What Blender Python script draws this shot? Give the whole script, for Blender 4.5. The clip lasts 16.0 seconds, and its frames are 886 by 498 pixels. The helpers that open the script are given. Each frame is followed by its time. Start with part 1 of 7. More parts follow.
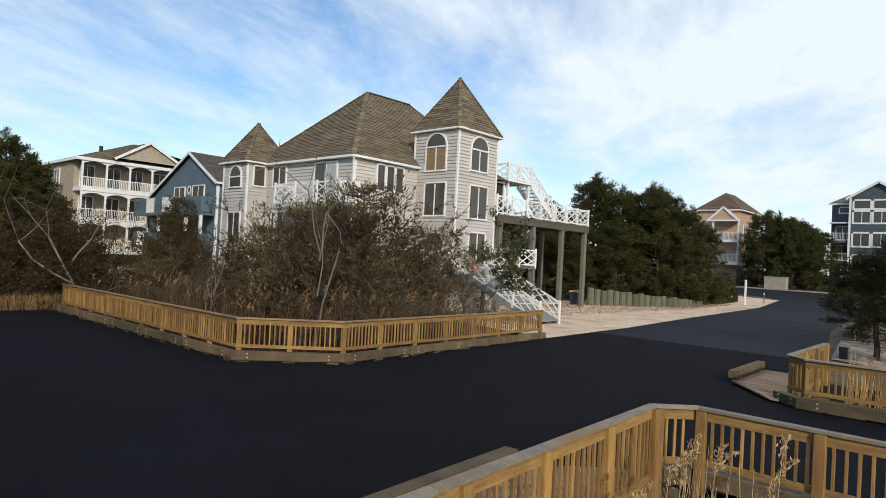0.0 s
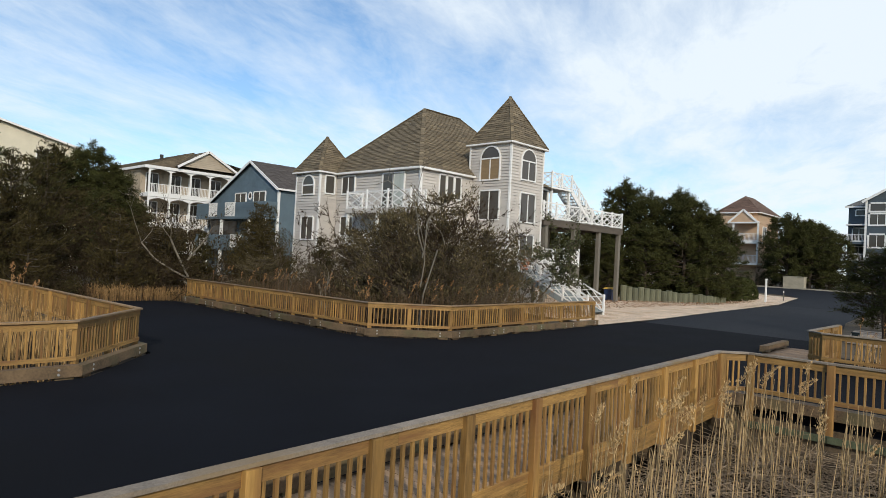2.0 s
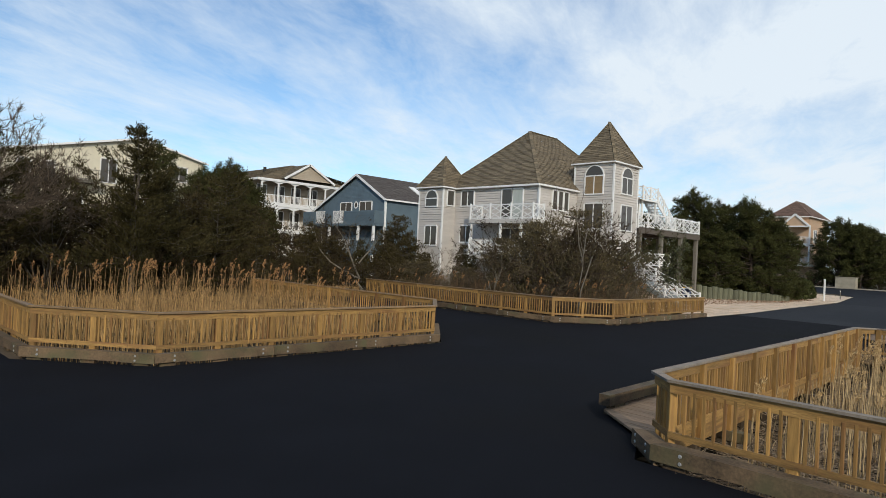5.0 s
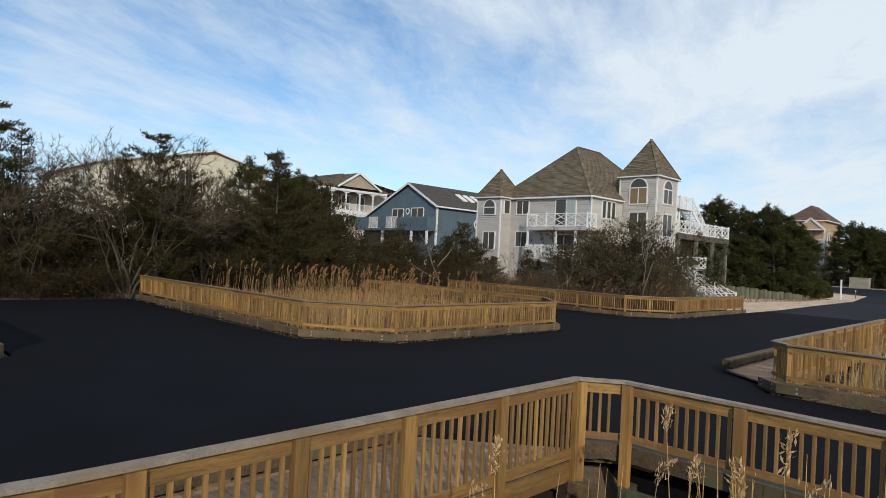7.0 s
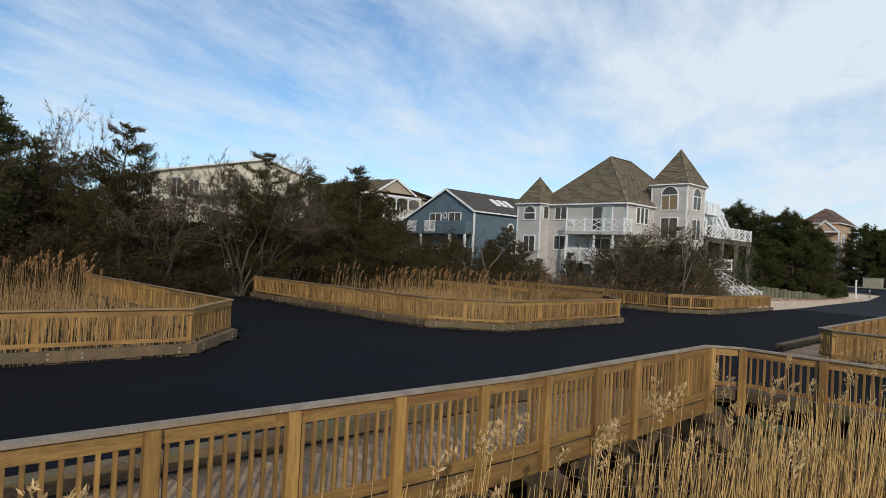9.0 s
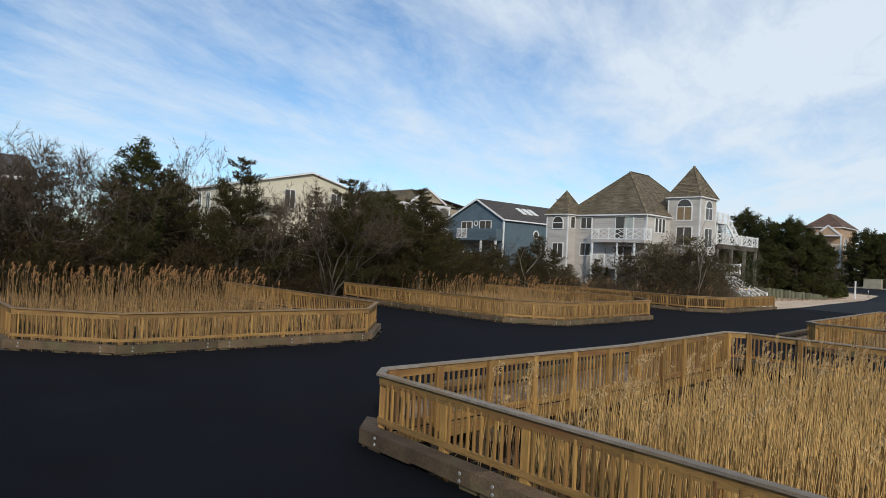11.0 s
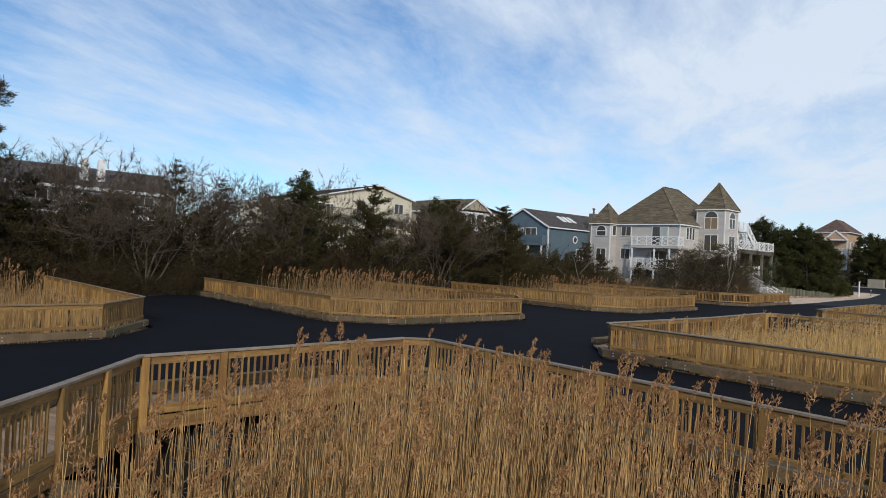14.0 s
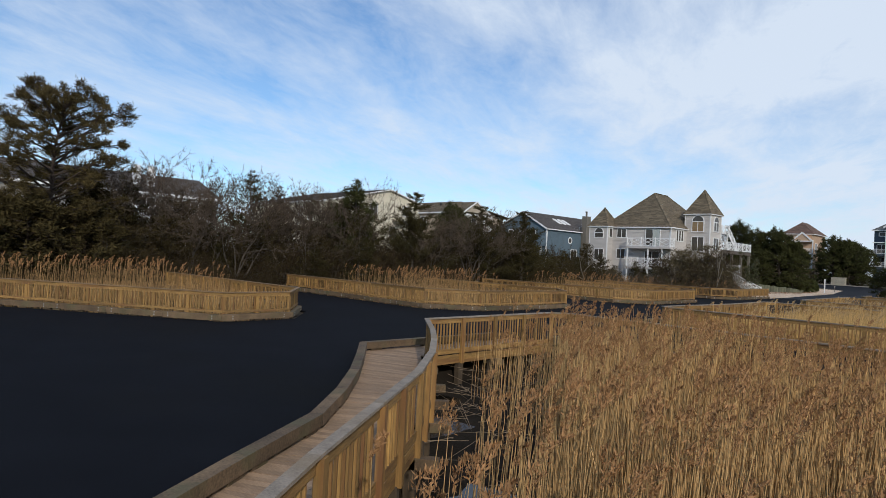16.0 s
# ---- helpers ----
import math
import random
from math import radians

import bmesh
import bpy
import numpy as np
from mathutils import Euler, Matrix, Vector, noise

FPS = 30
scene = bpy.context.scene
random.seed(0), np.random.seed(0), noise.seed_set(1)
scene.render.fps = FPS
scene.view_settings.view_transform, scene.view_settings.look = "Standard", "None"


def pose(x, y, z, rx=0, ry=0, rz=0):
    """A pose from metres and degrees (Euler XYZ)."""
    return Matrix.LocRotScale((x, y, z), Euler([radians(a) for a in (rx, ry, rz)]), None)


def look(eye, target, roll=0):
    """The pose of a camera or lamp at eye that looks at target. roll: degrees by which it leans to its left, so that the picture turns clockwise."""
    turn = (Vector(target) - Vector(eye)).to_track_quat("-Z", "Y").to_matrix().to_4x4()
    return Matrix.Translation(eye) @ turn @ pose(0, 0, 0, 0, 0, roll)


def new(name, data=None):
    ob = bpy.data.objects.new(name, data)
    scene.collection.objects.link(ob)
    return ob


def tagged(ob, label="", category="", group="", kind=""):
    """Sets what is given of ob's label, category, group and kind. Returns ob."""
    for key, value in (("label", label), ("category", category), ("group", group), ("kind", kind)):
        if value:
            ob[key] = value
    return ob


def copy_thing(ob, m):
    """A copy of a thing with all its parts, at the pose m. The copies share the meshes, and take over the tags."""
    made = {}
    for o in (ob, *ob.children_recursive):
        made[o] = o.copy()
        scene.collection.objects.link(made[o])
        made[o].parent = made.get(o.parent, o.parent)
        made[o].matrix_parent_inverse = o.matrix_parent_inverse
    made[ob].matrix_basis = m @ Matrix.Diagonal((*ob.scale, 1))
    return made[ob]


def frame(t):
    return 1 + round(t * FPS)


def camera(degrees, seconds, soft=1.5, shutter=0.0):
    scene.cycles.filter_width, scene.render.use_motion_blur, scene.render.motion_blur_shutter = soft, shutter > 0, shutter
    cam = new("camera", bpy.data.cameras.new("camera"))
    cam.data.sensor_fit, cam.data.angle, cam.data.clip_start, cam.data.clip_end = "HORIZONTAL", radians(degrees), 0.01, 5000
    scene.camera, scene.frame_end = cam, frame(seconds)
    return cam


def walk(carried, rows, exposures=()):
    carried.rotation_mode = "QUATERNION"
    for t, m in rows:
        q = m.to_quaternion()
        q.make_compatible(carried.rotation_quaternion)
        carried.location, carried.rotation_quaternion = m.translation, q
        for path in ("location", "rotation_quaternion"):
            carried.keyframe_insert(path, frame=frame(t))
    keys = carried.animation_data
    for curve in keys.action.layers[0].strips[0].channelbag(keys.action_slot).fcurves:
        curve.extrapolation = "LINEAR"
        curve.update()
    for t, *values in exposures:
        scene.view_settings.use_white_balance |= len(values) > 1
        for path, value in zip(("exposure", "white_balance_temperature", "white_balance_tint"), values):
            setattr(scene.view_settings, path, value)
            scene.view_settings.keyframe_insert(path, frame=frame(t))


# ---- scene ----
cam = camera(70.0, 16.0, soft=0.4)
PATH = [
    (0, (-1.704, 7.39, 3.078), (-3.054, 8.865, 3.102), 3.0),
    (0.5, (-1.489, 6.385, 3.059), (-2.85, 7.851, 3.085), 3.0),
    (1, (-1.209, 5.139, 2.99), (-2.577, 6.598, 3.017), 3.1),
    (1.5, (-0.804, 3.688, 2.914), (-2.178, 5.141, 2.942), 3.1),
    (2, (-0.533, 2.327, 2.807), (-1.914, 3.774, 2.834), 3.0),
    (2.5, (-0.437, 1.029, 2.686), (-1.825, 2.469, 2.714), 3.1),
    (3, (-0.524, -0.312, 2.637), (-1.915, 1.124, 2.663), 3.0),
    (3.5, (-0.555, -1.807, 2.588), (-1.953, -0.377, 2.614), 3.0),
    (4, (-0.568, -3.536, 2.65), (-1.971, -2.111, 2.677), 3.1),
    (4.5, (-0.471, -5.322, 2.684), (-1.897, -3.921, 2.71), 3.0),
    (7, (0.605, -14.588, 2.773), (-0.84, -13.206, 2.794), 3.0),
    (7.5, (0.768, -15.994, 2.796), (-0.681, -14.615, 2.816), 3.1),
    (8, (0.833, -17.36, 2.807), (-0.62, -15.986, 2.826), 3.1),
    (8.5, (1.005, -18.76, 2.819), (-0.451, -17.389, 2.838), 3.0),
    (9, (1.427, -20.313, 2.778), (-0.033, -18.945, 2.798), 3.0),
    (11.5, (5.11, -29.624, 3.218), (3.634, -28.275, 3.237), 2.8),
    (12, (5.817, -31.657, 3.194), (4.338, -30.31, 3.211), 2.9),
    (12.5, (6.49, -33.599, 3.21), (5.008, -32.256, 3.228), 2.9),
    (13, (7.151, -35.725, 3.211), (5.668, -34.384, 3.231), 2.8),
    (13.5, (7.733, -37.882, 3.245), (6.247, -36.544, 3.265), 2.8),
    (14, (8.289, -40.191, 3.264), (6.801, -38.855, 3.284), 2.8),
    (14.5, (8.906, -42.446, 3.288), (7.416, -41.111, 3.304), 3.0),
    (15, (9.246, -44.706, 3.247), (7.758, -43.369, 3.266), 2.9),
    (15.5, (9.404, -46.897, 3.104), (7.955, -45.518, 3.126), 2.8),
    (16, (9.421, -49.143, 3.013), (8.0, -47.736, 3.035), 2.9),
]
walk(cam, [(t, look(eye, target, roll)) for t, eye, target, roll in PATH],
     exposures=[(0, 0.16, 6500, 7), (4, 0.04, 6450, 7), (7, -0.05, 6400, 7), (12, -0.12, 6200, 8), (16, -0.16, 6050, 9.5)])

# ---------------------------------------------------------------- light
SUN = Vector((0.77, -0.56, 0.46)).normalized()
world = bpy.data.worlds.new("sky")
scene.world = world
world.use_nodes = True
wt = world.node_tree
wt.nodes.clear()


def wn(kind, **inputs):
    n = wt.nodes.new(kind)
    for key, value in inputs.items():
        n.inputs[key].default_value = value
    return n


sky = wn("ShaderNodeTexSky")
sky.sky_type = "NISHITA"
sky.sun_disc = False
sky.sun_elevation = math.asin(SUN.z)
sky.sun_rotation = math.atan2(SUN.x, SUN.y)
sky.air_density, sky.dust_density, sky.ozone_density = 1.0, 0.2, 2.5
coord = wn("ShaderNodeTexCoord")
split = wn("ShaderNodeSeparateXYZ")
wt.links.new(coord.outputs["Generated"], split.inputs[0])
# direction projected on a high cloud sheet
zz = wn("ShaderNodeMath")
zz.operation = "MAXIMUM"
zz.inputs[1].default_value = 0.03
wt.links.new(split.outputs["Z"], zz.inputs[0])
zo = wn("ShaderNodeMath")
zo.operation = "ADD"
zo.inputs[1].default_value = 0.12
wt.links.new(zz.outputs[0], zo.inputs[0])
flat = wn("ShaderNodeVectorMath")
flat.operation = "DIVIDE"
comb = wn("ShaderNodeCombineXYZ")
for k in range(3):
    wt.links.new(zo.outputs[0], comb.inputs[k])
wt.links.new(coord.outputs["Generated"], flat.inputs[0])
wt.links.new(comb.outputs[0], flat.inputs[1])
turned = wn("ShaderNodeMapping")
turned.inputs["Scale"].default_value = (0.72, 1.45, 0.0)
swung = wn("ShaderNodeMapping")
swung.inputs["Rotation"].default_value = (0, 0, radians(-116))
wt.links.new(flat.outputs[0], swung.inputs[0])
wt.links.new(swung.outputs[0], turned.inputs[0])
warp = wn("ShaderNodeTexNoise", Scale=1.3, Detail=3.0)
wt.links.new(turned.outputs[0], warp.inputs["Vector"])
mixv = wn("ShaderNodeMix", Factor=0.3)
mixv.data_type = "VECTOR"
wt.links.new(turned.outputs[0], mixv.inputs[4])
wt.links.new(warp.outputs["Color"], mixv.inputs[5])
cl = wn("ShaderNodeTexNoise", Scale=2.1, Detail=9.0, Roughness=0.62, Lacunarity=2.2)
wt.links.new(mixv.outputs[1], cl.inputs["Vector"])
big = wn("ShaderNodeTexNoise", Scale=0.9, Detail=2.0)
wt.links.new(turned.outputs[0], big.inputs["Vector"])
add = wn("ShaderNodeMath")
add.operation = "MULTIPLY_ADD"
add.inputs[1].default_value = 0.55
wt.links.new(big.outputs["Fac"], add.inputs[0])
wt.links.new(cl.outputs["Fac"], add.inputs[2])
ramp = wn("ShaderNodeValToRGB")
ramp.color_ramp.elements[0].position, ramp.color_ramp.elements[0].color = 0.56, (0.06, 0.06, 0.06, 1)
ramp.color_ramp.elements[1].position, ramp.color_ramp.elements[1].color = 1.04, (0.95, 0.95, 0.95, 1)
veil = wn("ShaderNodeVectorMath")
veil.operation = "DOT_PRODUCT"
veil.inputs[1].default_value = (0.17, 0.21, -0.04)
wt.links.new(coord.outputs["Generated"], veil.inputs[0])
more = wn("ShaderNodeMath")
more.operation = "ADD"
wt.links.new(add.outputs[0], more.inputs[0])
wt.links.new(veil.outputs["Value"], more.inputs[1])
wt.links.new(more.outputs[0], ramp.inputs[0])
mixc = wn("ShaderNodeMix")
mixc.data_type = "RGBA"
mixc.inputs[7].default_value = (6.25, 6.75, 7.35, 1)
wt.links.new(ramp.outputs[0], mixc.inputs[0])
tint = wn("ShaderNodeMix", Factor=1.0)
tint.data_type, tint.blend_type = "RGBA", "MULTIPLY"
tint.inputs[7].default_value = (0.84, 0.96, 1.05, 1)
wt.links.new(sky.outputs[0], tint.inputs[6])
wt.links.new(tint.outputs[2], mixc.inputs[6])
bg = wn("ShaderNodeBackground", Strength=0.13)
wt.links.new(mixc.outputs[2], bg.inputs[0])
out = wn("ShaderNodeOutputWorld")
wt.links.new(bg.outputs[0], out.inputs[0])

sun = new("sun", bpy.data.lights.new("sun", "SUN"))
sun.data.energy, sun.data.angle, sun.data.color = 2.6, radians(0.6), (1.0, 0.90, 0.76)
sun.matrix_world = look(SUN * 80, (0, 0, 0))


# ---------------------------------------------------------------- materials
def material(name, base, rough=0.8, metal=0.0, noise_scale=6.0, dark=0.7, light=1.2, fine=60.0, bump=0.2, stretch=(1, 1, 1),
             spread=0.0, island=False, stain=None, stain_scale=0.7, bump_size=0.01, spec=0.5):
    """A surface with two scales of variation, fine relief and an optional stain colour."""
    m = bpy.data.materials.new(name)
    m.use_nodes = True
    nt = m.node_tree
    bs = nt.nodes["Principled BSDF"]
    bs.inputs["Roughness"].default_value = rough
    bs.inputs["Metallic"].default_value = metal
    bs.inputs["Specular IOR Level"].default_value = spec
    tc = nt.nodes.new("ShaderNodeTexCoord")
    mp = nt.nodes.new("ShaderNodeMapping")
    mp.inputs["Scale"].default_value = stretch
    nt.links.new(tc.outputs["Object"], mp.inputs[0])
    info = nt.nodes.new("ShaderNodeObjectInfo")
    geo = nt.nodes.new("ShaderNodeNewGeometry")
    rnd = geo.outputs["Random Per Island"] if island else info.outputs["Random"]
    sh = nt.nodes.new("ShaderNodeVectorMath")
    sh.operation = "MULTIPLY_ADD"
    sh.inputs[1].default_value = (37.0, 17.0, 29.0)
    nt.links.new(rnd, sh.inputs[0])
    nt.links.new(mp.outputs[0], sh.inputs[2])
    n1 = nt.nodes.new("ShaderNodeTexNoise")
    n1.inputs["Scale"].default_value, n1.inputs["Detail"].default_value = noise_scale, 4.0
    n2 = nt.nodes.new("ShaderNodeTexNoise")
    n2.inputs["Scale"].default_value, n2.inputs["Detail"].default_value = fine, 3.0
    for n in (n1, n2):
        nt.links.new(sh.outputs[0], n.inputs["Vector"])
    r = nt.nodes.new("ShaderNodeValToRGB")
    c = base
    r.color_ramp.elements[0].position, r.color_ramp.elements[0].color = 0.3, (c[0] * dark, c[1] * dark, c[2] * dark, 1)
    r.color_ramp.elements[1].position, r.color_ramp.elements[1].color = 0.7, (c[0] * light, c[1] * light, c[2] * light, 1)
    avg = nt.nodes.new("ShaderNodeMath")
    avg.operation = "MULTIPLY_ADD"
    avg.inputs[1].default_value = 0.45
    nt.links.new(n2.outputs["Fac"], avg.inputs[0])
    half = nt.nodes.new("ShaderNodeMath")
    half.operation = "MULTIPLY"
    half.inputs[1].default_value = 0.55
    nt.links.new(n1.outputs["Fac"], half.inputs[0])
    nt.links.new(half.outputs[0], avg.inputs[2])
    nt.links.new(avg.outputs[0], r.inputs[0])
    col = r.outputs[0]
    if spread:
        hs = nt.nodes.new("ShaderNodeHueSaturation")
        mr = nt.nodes.new("ShaderNodeMapRange")
        mr.inputs["To Min"].default_value, mr.inputs["To Max"].default_value = 1 - spread, 1 + spread
        nt.links.new(rnd, mr.inputs[0])
        nt.links.new(mr.outputs[0], hs.inputs["Value"])
        nt.links.new(col, hs.inputs["Color"])
        col = hs.outputs[0]
    if stain:
        n3 = nt.nodes.new("ShaderNodeTexNoise")
        n3.inputs["Scale"].default_value, n3.inputs["Detail"].default_value = stain_scale, 5.0
        nt.links.new(sh.outputs[0], n3.inputs["Vector"])
        r3 = nt.nodes.new("ShaderNodeValToRGB")
        r3.color_ramp.elements[0].position, r3.color_ramp.elements[1].position = 0.5, 0.72
        nt.links.new(n3.outputs["Fac"], r3.inputs[0])
        mx = nt.nodes.new("ShaderNodeMix")
        mx.data_type = "RGBA"
        mx.inputs[7].default_value = (*stain, 1)
        nt.links.new(r3.outputs[0], mx.inputs[0])
        nt.links.new(col, mx.inputs[6])
        col = mx.outputs[2]
    nt.links.new(col, bs.inputs["Base Color"])
    if bump:
        b = nt.nodes.new("ShaderNodeBump")
        b.inputs["Strength"].default_value, b.inputs["Distance"].default_value = bump, bump_size
        nt.links.new(avg.outputs[0], b.inputs["Height"])
        nt.links.new(b.outputs[0], bs.inputs["Normal"])
    return m


ASPHALT = material("asphalt", (0.0077, 0.0083, 0.0111), 0.92, spec=0.06, fine=140, noise_scale=0.6, dark=0.75, light=1.3, bump=0.5, stain=(0.0080, 0.0080, 0.0088), stain_scale=0.16)
OLD_ASPHALT = material("worn asphalt", (0.0125, 0.0145, 0.0200), 0.8, spec=0.16, fine=90, noise_scale=0.5, bump=0.5)
WOOD = material("treated pine", (0.282, 0.157, 0.043), 0.75, noise_scale=4, fine=40, stretch=(1, 1, 0.1), dark=0.42, light=1.45, spread=0.36, bump=0.3, stain=(0.17, 0.075, 0.024), stain_scale=5.0)
WOODX = material("treated pine rail", (0.282, 0.160, 0.047), 0.75, noise_scale=5, fine=30, stretch=(0.4, 0.4, 4), dark=0.42, light=1.45, spread=0.28, bump=0.3, stain=(0.18, 0.082, 0.028), stain_scale=1.6)
CAP = material("weathered cap board", (0.235, 0.19, 0.145), 0.8, noise_scale=5, fine=50, dark=0.6, light=1.35, spread=0.18, bump=0.3, stain=(0.22, 0.15, 0.075))
KERB = material("kerb timber", (0.108, 0.070, 0.037), 0.85, noise_scale=2.2, fine=26, dark=0.35, light=1.75, spread=0.35, bump=0.5, stain=(0.098, 0.088, 0.040), stain_scale=1.4)
CAPW = material("brown weathered cap board", (0.25, 0.155, 0.072), 0.8, noise_scale=5, fine=50, dark=0.6, light=1.35, spread=0.2, bump=0.3, stain=(0.16, 0.12, 0.085))
PLANK = material("boardwalk plank", (0.30, 0.195, 0.115), 0.85, noise_scale=4, fine=50, stretch=(0.2, 1, 1), dark=0.65, light=1.25, spread=0.2, bump=0.4)
# Piles, and the blocks whose dark colour stands for shade under the boardwalks.
PILESHADE = material("dark pile and under-deck shade", (0.075, 0.052, 0.030), 0.9, noise_scale=5, fine=50, bump=0.4)
BOLT = material("galvanised bolt", (0.45, 0.44, 0.42), 0.6, 0.7, bump=0)
GROUND = material("dry ground", (0.10, 0.07, 0.04), 0.95, noise_scale=0.8, fine=14, dark=0.5, light=1.4, bump=0.6, bump_size=0.05, stain=(0.055, 0.045, 0.024), stain_scale=0.12)
MUD = material("marsh mud", (0.020, 0.015, 0.010), 0.9, spec=0.12, noise_scale=1.5, fine=20, bump=0.7, bump_size=0.05)
GRAVEL = material("shell gravel", (0.64, 0.49, 0.36), 0.95, noise_scale=1.2, fine=7, dark=0.55, light=1.4, bump=0.8, bump_size=0.03, stain=(0.36, 0.23, 0.13), stain_scale=0.6)
SAND = material("littered sand", (0.40, 0.32, 0.25), 0.95, noise_scale=2.2, fine=12, dark=0.3, light=1.5, bump=0.8, bump_size=0.03, stain=(0.06, 0.042, 0.025), stain_scale=1.3)
SIDING = material("pale grey siding", (0.51, 0.468, 0.425), 0.7, noise_scale=1.2, fine=25, dark=0.8, light=1.15, spread=0.09, island=True, bump=0.1, stretch=(0.3, 0.3, 2))
BLUE = material("blue grey siding", (0.093, 0.131, 0.158), 0.7, noise_scale=1.2, fine=25, dark=0.8, light=1.15, spread=0.12, island=True, bump=0.1)
TEAL = material("blue shingle", (0.099, 0.141, 0.173), 0.75, noise_scale=2.0, fine=30, dark=0.75, light=1.2, bump=0.2)
TAN = material("tan siding", (0.40, 0.33, 0.245), 0.75, noise_scale=1.2, fine=25, dark=0.85, light=1.1, spread=0.07, island=True, bump=0.1)
CREAM = material("cream siding", (0.62, 0.56, 0.43), 0.75, noise_scale=1.2, fine=25, dark=0.9, light=1.08, spread=0.05, island=True, bump=0.1)
ORANGE = material("orange tan siding", (0.50, 0.34, 0.22), 0.75, noise_scale=1.2, fine=25, dark=0.88, light=1.1, spread=0.05, island=True, bump=0.1)
SLATE = material("slate blue siding", (0.066, 0.088, 0.106), 0.75, noise_scale=1.2, fine=25, dark=0.85, light=1.1, spread=0.08, island=True, bump=0.1)
GREYW = material("weathered grey siding", (0.30, 0.28, 0.255), 0.8, noise_scale=1.2, fine=25, dark=0.8, light=1.15, spread=0.08, island=True, bump=0.1)
TRIM = material("white paint", (0.78, 0.765, 0.74), 0.55, noise_scale=1.5, fine=20, dark=0.9, light=1.05, bump=0.08)
SHINGLE = material("brown shingle", (0.145, 0.112, 0.070), 0.9, noise_scale=1.2, fine=9, dark=0.55, light=1.45, spread=0.30, island=True, bump=0.5, bump_size=0.02)
GREYROOF = material("grey shingle", (0.13, 0.13, 0.125), 0.9, noise_scale=1.6, fine=9, dark=0.65, light=1.3, spread=0.2, island=True, bump=0.5, bump_size=0.02)
REDROOF = material("red-brown shingle", (0.135, 0.082, 0.060), 0.9, noise_scale=1.4, fine=9, dark=0.6, light=1.4, spread=0.25, island=True, bump=0.5, bump_size=0.02)
DARKROOF = material("charcoal shingle", (0.085, 0.072, 0.066), 0.9, noise_scale=1.6, fine=9, dark=0.65, light=1.3, spread=0.2, island=True, bump=0.5, bump_size=0.02)
POSTGREY = material("grey timber post", (0.155, 0.138, 0.112), 0.85, noise_scale=3, fine=30, stretch=(1, 1, 0.15), dark=0.7, light=1.25, bump=0.3)
# Deck floor, beams and joists: darker and browner than the posts.
DECKBROWN = material("dark brown deck timber", (0.085, 0.068, 0.052), 0.85, noise_scale=3, fine=30, stretch=(0.3, 0.3, 2), dark=0.7, light=1.25, bump=0.3)
STUMP = material("mossy grey timber", (0.115, 0.115, 0.072), 0.9, noise_scale=3, fine=30, stretch=(1, 1, 0.2), dark=0.65, light=1.3, spread=0.2, bump=0.4)
STEP = material("grey painted step", (0.22, 0.245, 0.25), 0.7, noise_scale=3, fine=30, dark=0.8, light=1.15, bump=0.2)
DARK = material("shaded interior", (0.03, 0.027, 0.024), 0.8, bump=0)
BLIND = material("brown window blind", (0.24, 0.165, 0.085), 0.5, noise_scale=1, fine=8, stretch=(1, 1, 6), dark=0.8, light=1.2, bump=0.05)
CURTAIN = material("pale window curtain", (0.42, 0.44, 0.40), 0.4, noise_scale=1, fine=8, stretch=(6, 6, 1), dark=0.85, light=1.1, bump=0.05)
CONCRETE = material("concrete", (0.34, 0.30, 0.225), 0.9, noise_scale=1.5, fine=30, bump=0.3)
TERRACOTTA = material("terracotta", (0.42, 0.16, 0.08), 0.8, bump=0.1)
BIN = material("blue plastic", (0.012, 0.03, 0.09), 0.45, bump=0.05)
BINGREEN = material("dark green enamel", (0.006, 0.011, 0.009), 0.5, bump=0.05)
BINLID = material("yellow plastic", (0.55, 0.33, 0.05), 0.5, bump=0.05)
REED = material("dry reed", (0.555, 0.346, 0.145), 0.85, noise_scale=0.6, fine=8, dark=0.65, light=1.25, spread=0.30, island=True, bump=0, spec=0.2)
REEDPALE = material("pale golden dry reed", (0.60, 0.385, 0.150), 0.85, noise_scale=0.6, fine=8, dark=0.65, light=1.25, spread=0.30, island=True, bump=0, spec=0.2)
REEDW = material("brown dry reed", (0.36, 0.220, 0.094), 0.85, noise_scale=0.6, fine=8, dark=0.6, light=1.3, spread=0.4, island=True, bump=0, spec=0.2)
REEDGREY = material("grey-tan dry reed", (0.44, 0.315, 0.165), 0.85, noise_scale=0.6, fine=8, dark=0.55, light=1.3, spread=0.42, island=True, bump=0, spec=0.2)
REEDBROWN = material("dead reed brush", (0.13, 0.078, 0.04), 0.85, noise_scale=0.6, fine=8, dark=0.55, light=1.4, spread=0.45, island=True, bump=0, spec=0.2)
GREYSTEM = material("grey dead stem", (0.27, 0.20, 0.13), 0.9, noise_scale=0.6, fine=8, dark=0.5, light=1.4, spread=0.4, island=True, bump=0)
PLUMEPALE = material("pale reed plume", (0.46, 0.315, 0.155), 0.9, noise_scale=2.0, fine=20, dark=0.75, light=1.3, spread=0.25, island=True, bump=0, spec=0.1)
PLUME = material("reed plume", (0.32, 0.175, 0.078), 0.9, noise_scale=2.0, fine=20, dark=0.75, light=1.3, spread=0.25, island=True, bump=0, spec=0.1)
BARK = material("grey bark", (0.083, 0.066, 0.049), 0.9, noise_scale=6, fine=40, dark=0.6, light=1.4, bump=0.5, stretch=(1, 1, 0.3))
